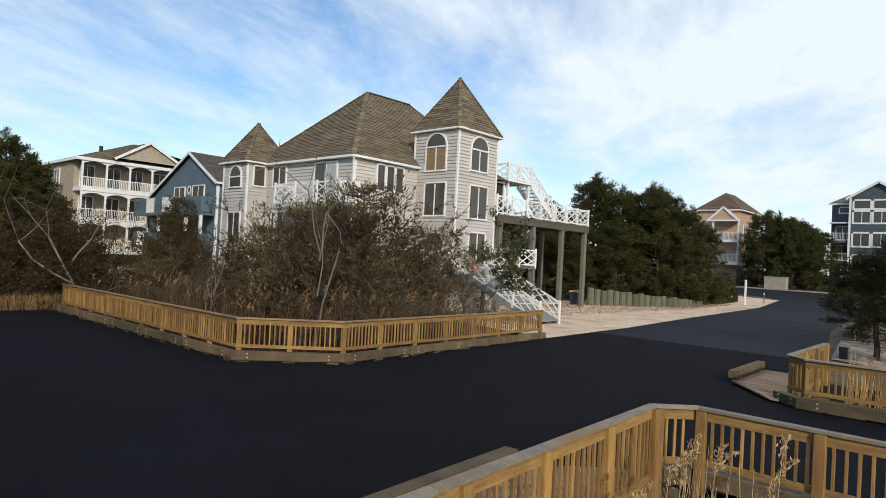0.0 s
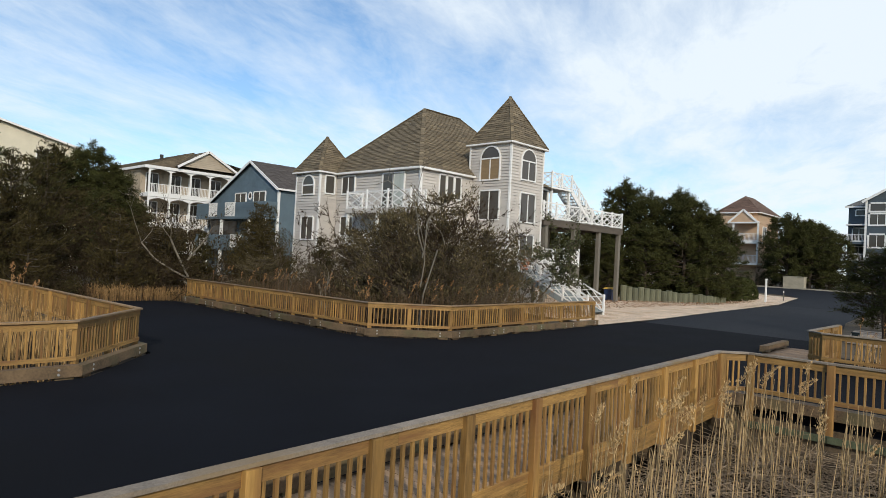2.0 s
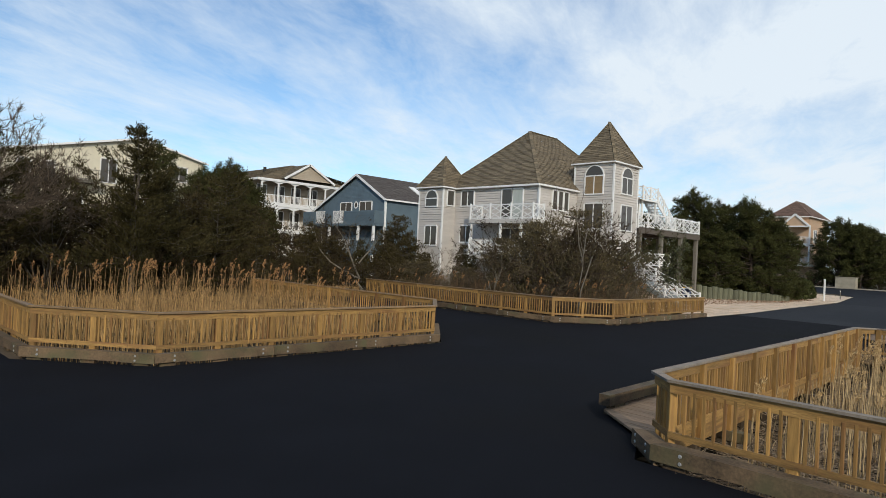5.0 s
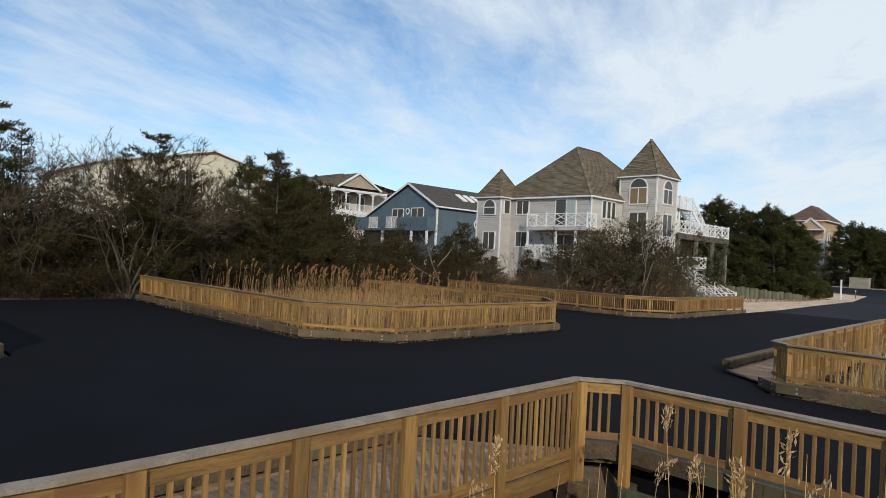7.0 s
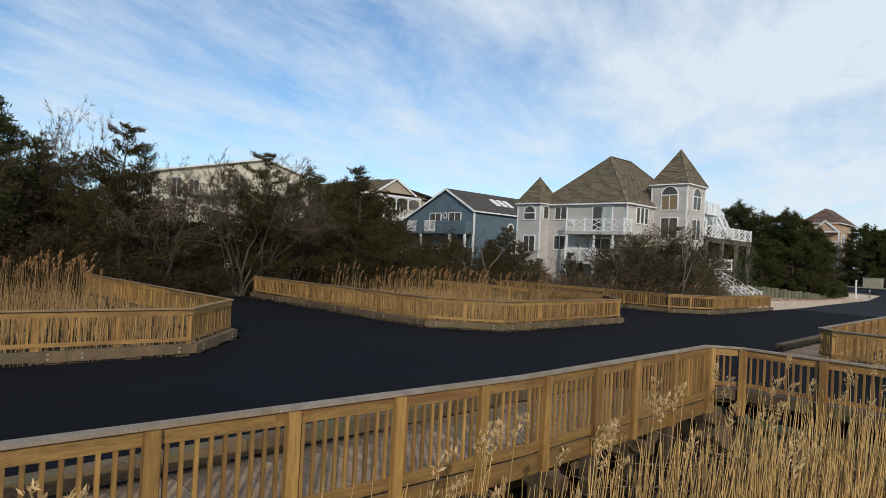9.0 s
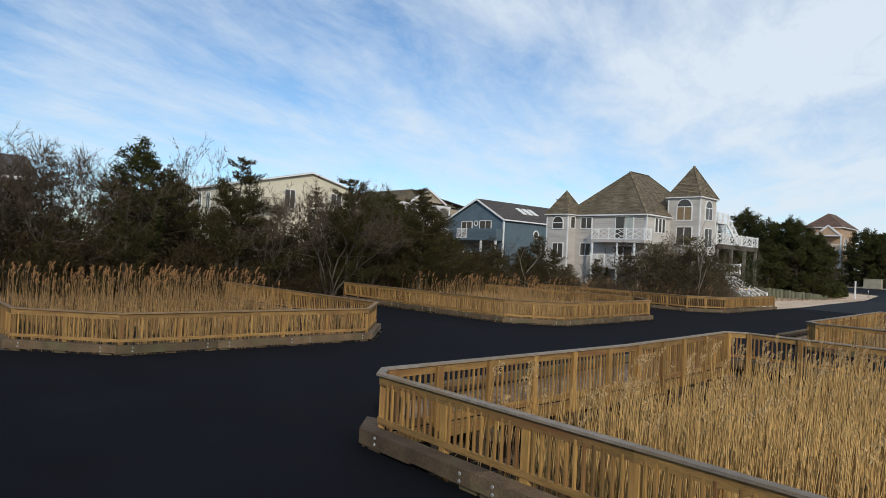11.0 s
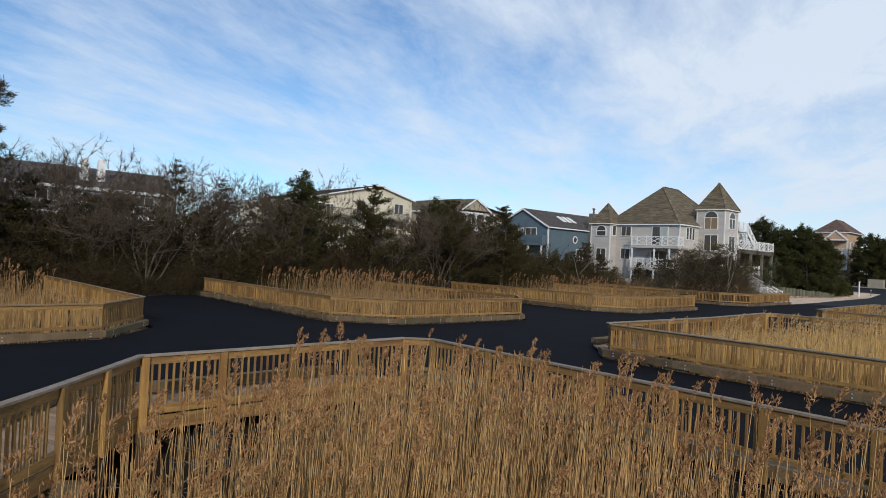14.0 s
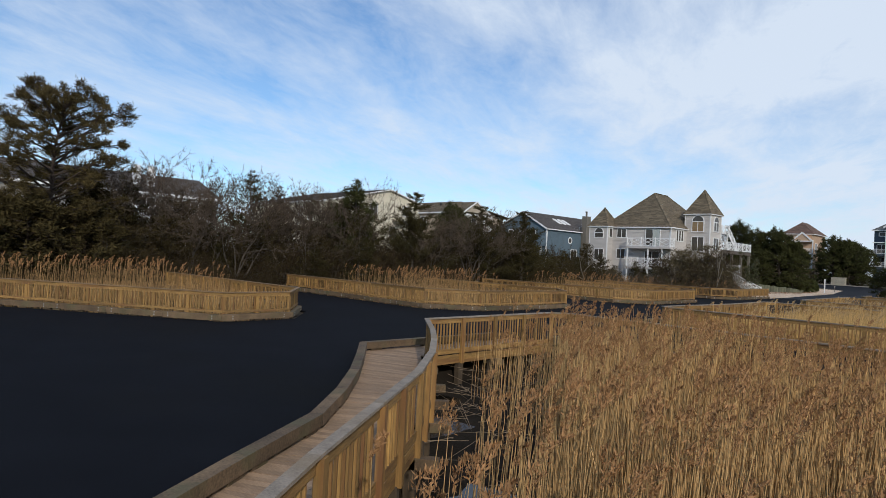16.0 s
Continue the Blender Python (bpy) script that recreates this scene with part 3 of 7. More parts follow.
def railing(pts, road, label, kerb=(), post_me=None, group="", fine=1e9, lift=0.0, marks={}):
    """A timber railing along pts. road: +1 where the road lies to the left of the line. kerb: the stretches with a kerb right below.
    fine: how far from the street its balusters stay parts of their own. marks: where posts stand along a stretch, if unevenly."""
    t = thing("railing", label, "railing", group, (0, 0, lift))
    pts = offset(pts, -0.07 if road > 0 else 0.07)
    turned = 1 if road > 0 else -1
    outer = Build()
    caps = strip(pts, -0.068, 0.068, TOP - 0.037, TOP)
    bands = strip(pts, -0.026 * turned, 0.016 * turned, TOP - 0.185, TOP - 0.045) if turned > 0 else strip(pts, -0.016, 0.026, TOP - 0.185, TOP - 0.045)
    lows = strip(pts, -0.022, 0.022, 0.335, 0.425)
    deck_lows = strip(pts, -0.022, 0.022, 0.048, 0.195)
    deck = post_me is POST_E
    rest = Build()
    for i in range(len(pts) - 1):
        p, q = Vector(pts[i]), Vector(pts[i + 1])
        u, length = (q - p).normalized(), (q - p).length
        ang = math.atan2(u.y, u.x)
        n = max(1, round(length / (1.55 if i in kerb else 1.40)))
        stand = marks.get(i) or [length * k / n + (0.07 if k == 0 else -0.07 if k == n else 0) for k in range(n + 1)]
        for name, blocks, mat in (("cap", caps, CAP if deck else CAPW), ("top_rail", bands, WOODX), ("bottom_rail", deck_lows if deck and i not in kerb else lows, WOODX)):
            boards = max(1, round(length / 4.8))
            for k in range(boards):
                bb = Build()
                g = 0.0015 / length
                bb.hexa(*cut(blocks[i], k / boards + (g if k else 0), (k + 1) / boards - (g if k < boards - 1 else 0)))
                part(name, bb, mat, t)
        side = Vector((-u.y, u.x)) * (-0.045 * turned)
        for k, along in enumerate(stand):
            if k == len(stand) - 1 and i < len(pts) - 2 and i not in marks:
                continue
            o = p + u * along + side
            shared("post", post_me, t, o.x, o.y, 0, ang)
            if post_me is POST_E:
                shared("footing_post", PILE_ME, t, o.x - side.x * 2.4, o.y - side.y * 2.4, -0.2, ang)
                if i not in kerb and k % 2 == 0:
                    shared("beam_end", BEAM_END, t, o.x, o.y, 0, ang)
        bays = ([] if stand[0] < 0.2 else [0.0]) + stand + ([] if stand[-1] > length - 0.2 else [length])
        for s0, s1 in zip(bays, bays[1:]):
            s0, s1 = s0 + 0.075, s1 - 0.075
            m = max(1, round((s1 - s0) / 0.132))
            for j in range(m):
                o = p + u * (s0 + (s1 - s0) * (j + 0.5) / m)
                lean = random.uniform(-0.006, 0.006)
                if abs(o.x + 8) < fine:
                    shared("baluster", BAL_LONG if deck and i not in kerb else BAL, t, o.x, o.y, 0, ang + lean * 4, lean)
                else:
                    rest.beam((o.x, o.y, 0.36), (o.x, o.y, 1.02), 0.04, 0.04)
        if i in kerb and deck and length > 3:
            low_beam = Build()
            low_beam.hexa(*strip(pts, -0.16 * turned, -0.1 * turned, -0.38, -0.25)[i] if turned < 0 else strip(pts, -0.16, -0.1, -0.38, -0.25)[i])
            part("low_beam", low_beam, MOSS, t)
        if i in kerb:
            wide = 0.29 if deck else 0.20
            outer_d = (0.0, wide * turned)
            blocks = strip(pts, min(outer_d), max(outer_d), 0.035, 0.262)
            m = max(1, round(length / 2.6))
            for k in range(m):
                g = 0.003 / length
                kb = Build()
                dz = random.uniform(-0.012, 0.012)
                low, high = cut(blocks[i], k / m + g, (k + 1) / m - g)
                for j in range(4):
                    (la, ha), da, db = cut((low, high), j / 4, (j + 1) / 4), random.uniform(-0.012, 0.028), dz
                    kb.hexa([(x, y, z + da) for x, y, z in la], [(x, y, z + db) for x, y, z in ha])
                part("kerb", kb, KERB, t)
                for f in (0.08, 0.5, 0.92):
                    if m * 3 > 30 and f == 0.5:
                        continue
                    s = (k + f) / m * length
                    o = p + u * s + Vector((-u.y, u.x)) * (wide - 0.11) * turned
                    blk = Build()
                    blk.beam((o.x - u.x * 0.16, o.y - u.y * 0.16, 0.005), (o.x + u.x * 0.16, o.y + u.y * 0.16, 0.005), 0.10, 0.075)
                    part("block", blk, KERB, t)
                for f in (0.12, 0.88):
                    s = (k + f) / m * length
                    o = p + u * s + Vector((-u.y, u.x)) * (wide + 0.001) * turned
                    for up in (0.2, 0.1):
                        bo = shared("bolt", BOLT_ME, t, o.x, o.y, up)
                        bo.rotation_euler = (radians(90), 0, ang + (math.pi if turned > 0 else 0))
    if rest.v:
        tagged(part("balusters", rest, WOOD, t), kind="stuff")
    return t


for key, pts in RAILS_WEST.items():
    railing(pts, -1, "yellow-brown timber railing above a weathered kerb round a reed bed", kerb=range(len(pts)), post_me=POST_W, group="street railings")
railing(RAILS_EAST["E"], 1, "yellow-brown timber railing at the mouth of a side street", kerb=(0, 1), post_me=POST_E, group="street railings", fine=16)
railing(RAILS_EAST["F"], 1, "yellow-brown timber railing between a boardwalk and sparse marsh", kerb=(0, 1, 3, 4), post_me=POST_E, group="street railings", fine=20,
        marks={2: [0.12, 1.72, 3.14, 4.45, 5.83, 7.2, 8.6, 9.93, 11.3, 12.8, 14.29]})
railing(RAILS_EAST["G"], 1, "yellow-brown timber railing between a boardwalk and dense reeds", kerb=(0, 1, 4, 5), post_me=POST_E, group="street railings", fine=20, lift=0.042,
        marks={2: [0.1, 1.2, 2.53, 3.87, 5.2, 6.55], 3: [0.49, 1.86, 3.14, 4.67, 6.34]})
railing(RAILS_EAST["J"], 1, "curving yellow-brown timber railing beside a boardwalk and reeds", kerb=(len(CURVE_RAIL), len(CURVE_RAIL) + 1), post_me=POST_E, group="street railings", fine=20, lift=0.042,
        marks={len(CURVE_RAIL) + 1: [0.07] + [1.98 + 1.48 * k for k in range(17)]})


# ---------------------------------------------------------------- boardwalks
def planks(t, left, right, width=0.14):
    """Planks between two lines of equal count."""
    total = sum((Vector(left[i + 1]) - Vector(left[i])).length + (Vector(right[i + 1]) - Vector(right[i])).length for i in range(len(left) - 1)) / 2
    for i in range(len(left) - 1):
        l0, l1, r0, r1 = (Vector(p) for p in (left[i], left[i + 1], right[i], right[i + 1]))
        n = max(1, round(((l1 - l0).length + (r1 - r0).length) / 2 / width))
        for k in range(n):
            s0, s1 = k / n + 0.018 / n, (k + 1) / n - 0.018 / n
            c = [l0.lerp(l1, s0), r0.lerp(r1, s0), r0.lerp(r1, s1), l0.lerp(l1, s1)]
            dz = random.uniform(-0.003, 0.003)
            bb = Build()
            bb.hexa([(p.x, p.y, 0.05) for p in c], [(p.x, p.y, 0.09 + dz) for p in c])
            part("plank", bb, PLANK, t)


def timber_kerb(t, pts, lift=0.10):
    """A raised timber edging on blocks along pts."""
    for i, block in enumerate(strip(pts, -0.11, 0.11, lift + 0.05, lift + 0.25)):
        length = (Vector(pts[i + 1]) - Vector(pts[i])).length
        m = max(1, round(length / 3.0))
        for k in range(m):
            g = 0.004 / length
            kb = Build()
            kb.hexa(*cut(block, k / m + g, (k + 1) / m - g))
            part("kerb", kb, KERB, t)
            p, q = Vector(pts[i]), Vector(pts[i + 1])
            u = (q - p).normalized()
            for f in (0.15, 0.85):
                o = p.lerp(q, (k + f) / m)
                blk = Build()
                blk.beam((o.x - u.x * 0.2, o.y - u.y * 0.2, lift + 0.005), (o.x + u.x * 0.2, o.y + u.y * 0.2, lift + 0.005), 0.18, 0.09)
                part("block", blk, KERB, t)


def joists(t, line, d0, d1):
    bb = Build()
    for low, high in strip(line, d0, d1, -0.22, 0.045):
        bb.hexa(low, high)
    part("rim_joist", bb, WOODX, t)


for key, rail in (("F", [(-4.9, 1.75), (-5.55, 16.1)]), ("G", [(-4.4, -20.9), (-4.15, -13.5), (-4.45, -7.1)]), ("E", [(-5.85, 24.4), (-5.92, 28.6)])):
    t = thing("boardwalk", "grey plank boardwalk with a raised timber kerb beside the street", "boardwalk", "boardwalks")
    x0, y0, x1, y1 = KERBS_EAST[key]
    rs, rn = rail[0], rail[-1]
    ys_ = [rs[1] + (0.2 if key != "E" else -0.35), y0, (y0 + y1) / 2, y1, rn[1] + (0.2 if key == "G" else 0.35 if key == "F" else 0)]
    def rx(y):
        return rs[0] + (rn[0] - rs[0]) * min(1, max(0, (y - rs[1]) / (rn[1] - rs[1]))) - 0.03
    def kx(y):
        return x0 + (x1 - x0) * (y - y0) / (y1 - y0)
    right = [(rx(y), y) for y in ys_]
    left = [(rx(ys_[0]) - 0.2, ys_[0])] + [(kx(y), y) for y in ys_[1:4]] + [(rx(ys_[4]) - 0.25 if key != "E" else kx(y1), ys_[4])]
    planks(t, left, right)
    timber_kerb(t, [(kx(y0) , y0), (kx(y1), y1)])
    joists(t, rail, -0.075, -0.03)
    # added dark block under the planks; its colour stands for the shade there
    bb = Build()
    inner = [(p[0] - 1.0 * (k in (1, 2)), p[1]) for k, p in enumerate((left[1], right[1], right[3], left[3]))]
    bb.hexa([(*p, -0.9) for p in inner], [(*p, 0.04) for p in inner])
    part("footing", bb, PILESHADE, t)
t = thing("boardwalk", "curving grey plank boardwalk with a raised timber kerb beside reeds", "boardwalk", "boardwalks")
rail_in = offset(CURVE_RAIL, -0.05)
planks(t, [(-4.35, -29.95), (-5.55, -31.5), (-5.65, -34.5)] + CURVE_KERB, [(-3.95, -30.3), (-3.98, -31.5), (-3.93, -34.5)] + [tuple(p) for p in rail_in])
timber_kerb(t, [(-5.42, -31.5)] + CURVE_KERB)
joists(t, CURVE_RAIL[::-1] + [(-4.0, -30.4)], -0.075, -0.03)
# the same dark blocks below the curve, coloured as the shade underneath
for low, high in strip([(-5.3, -31.6)] + CURVE_KERB, 0.02, 0.45, -0.9, 0.04):
    bb = Build()
    bb.hexa(low, high)
    part("footing", bb, PILESHADE, t)


# ---------------------------------------------------------------- house parts
def lap_wall(b, origin, u, n, z0, z1, span, lap=0.19, proud=0.04):
    """Overlapping boards on an upright wall. origin: (x, y) of the wall's start; u: its direction; n: outward normal; span: length or a function of z."""
    rows = max(1, round((z1 - z0) / lap))
    def at(s, z, d):
        return (origin[0] + u[0] * s + n[0] * d, origin[1] + u[1] * s + n[1] * d, z)
    k0 = len(b.v)
    for k in range(rows + 1):
        z = z0 + (z1 - z0) * k / rows
        a0, a1 = span(z) if callable(span) else (0, span)
        if k:
            b.v += [at(a0, z, 0.004), at(a1, z, 0.004)]
        if k < rows:
            b.v += [at(a0, z, proud), at(a1, z, proud)]
    b.f += [(k0 + 2 * i, k0 + 2 * i + 1, k0 + 2 * i + 3, k0 + 2 * i + 2) for i in range(2 * rows - 1)]


def core(b, x0, y0, z0, x1, y1, z1):
    b.box(x0, y0, z0, x1, y1, z1)


def shingle_plane(b, a, c, d, e, course=0.2, thick=0.02):
    """Courses of shingles on a roof plane: eave a to c, top e to d above a and c."""
    a, c, d, e = (Vector(p) for p in (a, c, d, e))
    n = (c - a).cross(e - a).normalized()
    if n.z < 0:
        n = -n
    rows = max(2, round(((e - a).length + (d - c).length) / 2 / course))
    for k in range(rows):
        s0, s1 = k / rows, min(1.0, (k + 1.15) / rows)
        p, q, r, s = a.lerp(e, s0), c.lerp(d, s0), c.lerp(d, s1), a.lerp(e, s1)
        m = max(1, int((q - p).length / 0.62))
        for j in range(m):
            w = 0.005 * ((k * 7 + j * 3 + (k * j) % 4) % 5)
            p0, p1, r0, r1 = p.lerp(q, j / m), p.lerp(q, (j + 1) / m), s.lerp(r, j / m), s.lerp(r, (j + 1) / m)
            b.poly(p0 + n * (thick + w), p1 + n * (thick + w), r1 + n * 0.002, r0 + n * 0.002)
            b.poly(p0, p1, p1 + n * (thick + w), p0 + n * (thick + w))


def frame_at(origin, u, n):
    def at(s, z, d=0.0):
        return (origin[0] + u[0] * s + n[0] * d, origin[1] + u[1] * s + n[1] * d, z)
    return at


def bar(b, at, s0, z0, s1, z1, d0, d1):
    """A block on a wall, s along it, z up and d outwards."""
    low = [at(s0, z0, d0), at(s1, z0, d0), at(s1, z0, d1), at(s0, z0, d1)]
    high = [at(s0, z1, d0), at(s1, z1, d0), at(s1, z1, d1), at(s0, z1, d1)]
    b.hexa(low, high)


def window(house, at, s0, z0, s1, z1, sashes=2, arch=False, trim=0.085, label="", fill=None):
    """A framed window on a wall; arch adds a half-round light above."""
    f = Build()
    top = z1
    if arch:
        r = (s1 - s0) / 2
        top = z1 - r
    bar(f, at, s0 - trim, z0 - trim, s0, top, 0.0, 0.115)
    bar(f, at, s1, z0 - trim, s1 + trim, top, 0.0, 0.115)
    bar(f, at, s0, z0 - trim, s1, z0, 0.0, 0.12)
    bar(f, at, s0, top - (0.04 if arch else 0), s1, top + trim - (0.04 if arch else 0), 0.0, 0.12)
    for k in range(1, sashes):
        s = s0 + (s1 - s0) * k / sashes
        bar(f, at, s - 0.035, z0, s + 0.035, top - 0.04, 0.0, 0.105)
    if arch:
        mid, steps = (s0 + s1) / 2, 10
        for k in range(steps):
            a0, a1 = math.pi * k / steps, math.pi * (k + 1) / steps
            ring = [(mid + math.cos(a) * q, top + math.sin(a) * q) for a, q in ((a0, r), (a1, r), (a1, r + trim), (a0, r + trim))]
            low = [at(s, z, 0.0) for s, z in ring]
            high = [at(s, z, 0.115) for s, z in ring]
            f.hexa(low, high)
    win = part("window", f, TRIM, house, label)
    for k in range(sashes):
        p = Build()
        a, c = s0 + (s1 - s0) * k / sashes, s0 + (s1 - s0) * (k + 1) / sashes
        bar(p, at, a + 0.02, z0, c - 0.02, top - 0.03, 0.0, 0.078)
        part("pane", p, fill or GLASS, win)
    if arch:
        p = Build()
        p.poly(*[at(mid + math.cos(math.pi * k / 12) * r, top + 0.02 + math.sin(math.pi * k / 12) * (r - 0.02), 0.078) for k in range(13)])
        part("pane", p, GLASS, win)
    return win


def corner_board(house, x, y, z0, z1, w=0.12):
    b = Build()
    b.box(x - w / 2, y - w / 2, z0, x + w / 2, y + w / 2, z1)
    return part("corner_board", b, TRIM, house)


POSTS_SET = set()


def lattice_rail(house, p, q, z0, h=1.0, bays=None, mat=None):
    """White posts, rails and crossed bars from p to q; z0 may differ at the ends."""
    p, q = Vector(p), Vector(q)
    za, zb = z0 if isinstance(z0, tuple) else (z0, z0)
    length = (q - p).length
    n = bays or max(1, round(length / 1.5))
    paint = mat or TRIM
    for k in range(n + 1):
        s = k / n
        o, z = p.lerp(q, s), za + (zb - za) * s
        key = (round(o.x * 4), round(o.y * 4), round(z * 2))
        if key in POSTS_SET:
            continue
        POSTS_SET.add(key)
        b = Build()
        b.beam((o.x, o.y, z - 0.1), (o.x, o.y, z + h + 0.1), 0.11, 0.11, 0.012)
        part("rail_post", b, paint, house)
    for k in range(n):
        o0, o1 = p.lerp(q, k / n), p.lerp(q, (k + 1) / n)
        a0, a1 = za + (zb - za) * k / n, za + (zb - za) * (k + 1) / n
        bars = [("rail", (o0.x, o0.y, a0 + dz), (o1.x, o1.y, a1 + dz), 0.05, 0.08) for dz in (0.1, h - 0.02)]
        bars += [("lattice_bar", (o0.x, o0.y, a0 + s0), (o1.x, o1.y, a1 + s1), w, 0.055) for s0, s1, w in ((0.12, h - 0.04, 0.035), (h - 0.04, 0.12, 0.029))]
        mid = o0.lerp(o1, 0.5)
        am = (a0 + a1) / 2
        for e, ae in ((o0, a0), (o1, a1)):
            bars += [("lattice_bar", (e.x, e.y, ae + h * 0.5), (mid.x, mid.y, am + z), 0.032, 0.05) for z in (h - 0.04, 0.12)]
        for bar_name, e0, e1, w, d in bars:
            b = Build()
            b.beam(e0, e1, w, d)
            part(bar_name, b, paint, house)


def picket_rail(house, p, q, z, h=0.95, step=0.14, mat=None, name="balustrade"):
    p, q = Vector(p), Vector(q)
    length = (q - p).length
    b = Build()
    for dz in (0.08, h):
        b.beam((p.x, p.y, z + dz), (q.x, q.y, z + dz), 0.06, 0.07)
    n = max(2, round(length / step))
    for k in range(n + 1):
        o = p.lerp(q, k / n)
        b.beam((o.x, o.y, z + 0.08), (o.x, o.y, z + h), 0.035, 0.035)
    return part(name, b, mat or TRIM, house)


def eave(house, x0, y0, x1, y1, z, out=0.0, h=0.14):
    """A white fascia and gutter round a roof's edge."""
    b = Build()
    pts = [(x0, y0), (x1, y0), (x1, y1), (x0, y1), (x0, y0)]
    for (ax, ay), (bx, by) in zip(pts, pts[1:]):
        b.beam((ax, ay, z - h / 2), (bx, by, z - h / 2), 0.10, h, 0.02)
    part("fascia", b, TRIM, house)
    s = Build()
    s.poly((x0, y0, z - h + 0.02), (x0, y1, z - h + 0.02), (x1, y1, z - h + 0.02), (x1, y0, z - h + 0.02))
    part("soffit", s, TRIM, house)


# ---------------------------------------------------------------- the house with two turrets
def turret_house():
    h = thing("house", "pale grey clapboard house with brown hip roof and pointed turrets", "house", "houses")
    EAST, FRONT, WEST, BACK = -27.85, 28.7, -37.45, 41.8
    w = Build()
    core(w, WEST, FRONT, -0.1, EAST, BACK, 8.1)
    lap_wall(w, (WEST, FRONT), (1, 0), (0, -1), 0.3, 8.05, EAST - WEST, proud=0.05)
    lap_wall(w, (EAST, FRONT), (0, 1), (1, 0), 0.3, 8.05, BACK - FRONT, proud=0.05)
    part("wall", w, SIDING, h)
    # hip roof
    e = (-37.7, 28.4, -27.6, 42.1)
    r0, r1, zt, ze = (-32.63, 33.32), (-32.63, 37.0), 13.22, 8.2
    r = Build()
    shingle_plane(r, (e[0], e[1], ze), (e[2], e[1], ze), (*r0, zt), (*r0, zt))
    shingle_plane(r, (e[2], e[1], ze), (e[2], e[3], ze), (*r1, zt), (*r0, zt))
    shingle_plane(r, (e[2], e[3], ze), (e[0], e[3], ze), (*r1, zt), (*r1, zt))
    shingle_plane(r, (e[0], e[3], ze), (e[0], e[1], ze), (*r0, zt), (*r1, zt))
    for p, q in (((e[0], e[1], ze), (*r0, zt)), ((e[2], e[1], ze), (*r0, zt)), ((e[2], e[3], ze), (*r1, zt)), ((*r0, zt), (*r1, zt))):
        p, q = Vector(p), Vector(q)
        for k in range(24):
            r.beam(p.lerp(q, k / 24) + Vector((0, 0, 0.02)), p.lerp(q, (k + 1.1) / 24) + Vector((0, 0, 0.0)), 0.26, 0.045)
    part("roof", r, SHINGLE, h)
    eave(h, *e[:2], *e[2:], ze)

    def turret(x0, y0, x1, y1, z0, ze, tip, out):
        t = Build()
        core(t, x0, y0, z0, x1, y1, ze - 0.1)
        lap_wall(t, (x0, y0), (1, 0), (0, -1), z0 + 0.2, ze - 0.1, x1 - x0, proud=0.05)
        lap_wall(t, (x1, y0), (0, 1), (1, 0), z0 + 0.2, ze - 0.1, y1 - y0, proud=0.05)
        lap_wall(t, (x0, y1), (0, -1), (-1, 0), z0 + 0.2, ze - 0.1, y1 - y0, proud=0.05)
        tw = part("turret", t, SIDING, h)
        a = [(x0 - out, y0 - out, ze), (x1 + out, y0 - out, ze), (x1 + out, y1 + out, ze), (x0 - out, y1 + out, ze)]
        rr = Build()
        for k in range(4):
            shingle_plane(rr, a[k], a[(k + 1) % 4], tip, tip, course=0.19)
            p, q = Vector(a[k]), Vector(tip)
            for i in range(16):
                rr.beam(p.lerp(q, i / 16) + Vector((0, 0, 0.02)), p.lerp(q, (i + 1.1) / 16), 0.2, 0.045)
        part("turret_roof", rr, SHINGLE, h)
        eave(h, a[0][0], a[0][1], a[2][0], a[2][1], ze, h=0.11)
        for x, y in ((x0, y0), (x1, y0), (x1, y1)):
            corner_board(h, x, y, z0 + 0.2, ze - 0.1)
    turret(-28.1, 33.4, -24.75, 36.85, -0.1, 10.26, (-26.35, 35.05, 13.6), 0.22)
    turret(-38.9, 27.3, -36.15, 30.2, -0.1, 8.22, (-37.52, 28.7, 10.88), 0.24)
    corner_board(h, EAST, FRONT, 0.3, 8.0, 0.16)
    # windows: tall tower, south and east
    at = frame_at((-28.1, 33.4), (1, 0), (0, -1))
    window(h, at, 1.0, 7.95, 2.5, 10.02, 2, True, label="arched window with brown blinds", fill=BLIND)
    window(h, at, 1.03, 5.4, 2.58, 7.2, 2)
    window(h, at, 1.2, 2.45, 2.6, 4.4, 2, True)
    at = frame_at((-24.75, 33.4), (0, 1), (1, 0))
    window(h, at, 1.05, 8.05, 2.5, 9.95, 2, True)
    window(h, at, 1.08, 5.35, 2.6, 7.15, 2)
    window(h, at, 1.2, 2.6, 2.6, 4.5, 2)
    # small turret
    at = frame_at((-38.9, 27.3), (1, 0), (0, -1))
    window(h, at, 0.85, 6.7, 2.15, 7.95, 1, True)
    window(h, at, 0.92, 3.6, 2.25, 5.1, 2)
    at = frame_at((-36.15, 27.3), (0, 1), (1, 0))
    window(h, at, 0.42, 6.8, 1.12, 7.95, 1)
    # main front
    at = frame_at((WEST, FRONT), (1, 0), (0, -1))
    window(h, at, 2.05, 6.8, 3.35, 7.92, 2)
    window(h, at, 2.08, 3.95, 3.3, 5.2, 2)
    window(h, at, 6.25, 5.72, 7.2, 7.9, 1, label="sliding balcony door")
    window(h, at, 7.27, 5.72, 8.2, 7.9, 1, label="balcony door with pale curtain", fill=CURTAIN)
    window(h, at, 6.25, 2.9, 8.2, 5.0, 2)
    # main east: three narrow lights
    at = frame_at((EAST, FRONT), (0, 1), (1, 0))
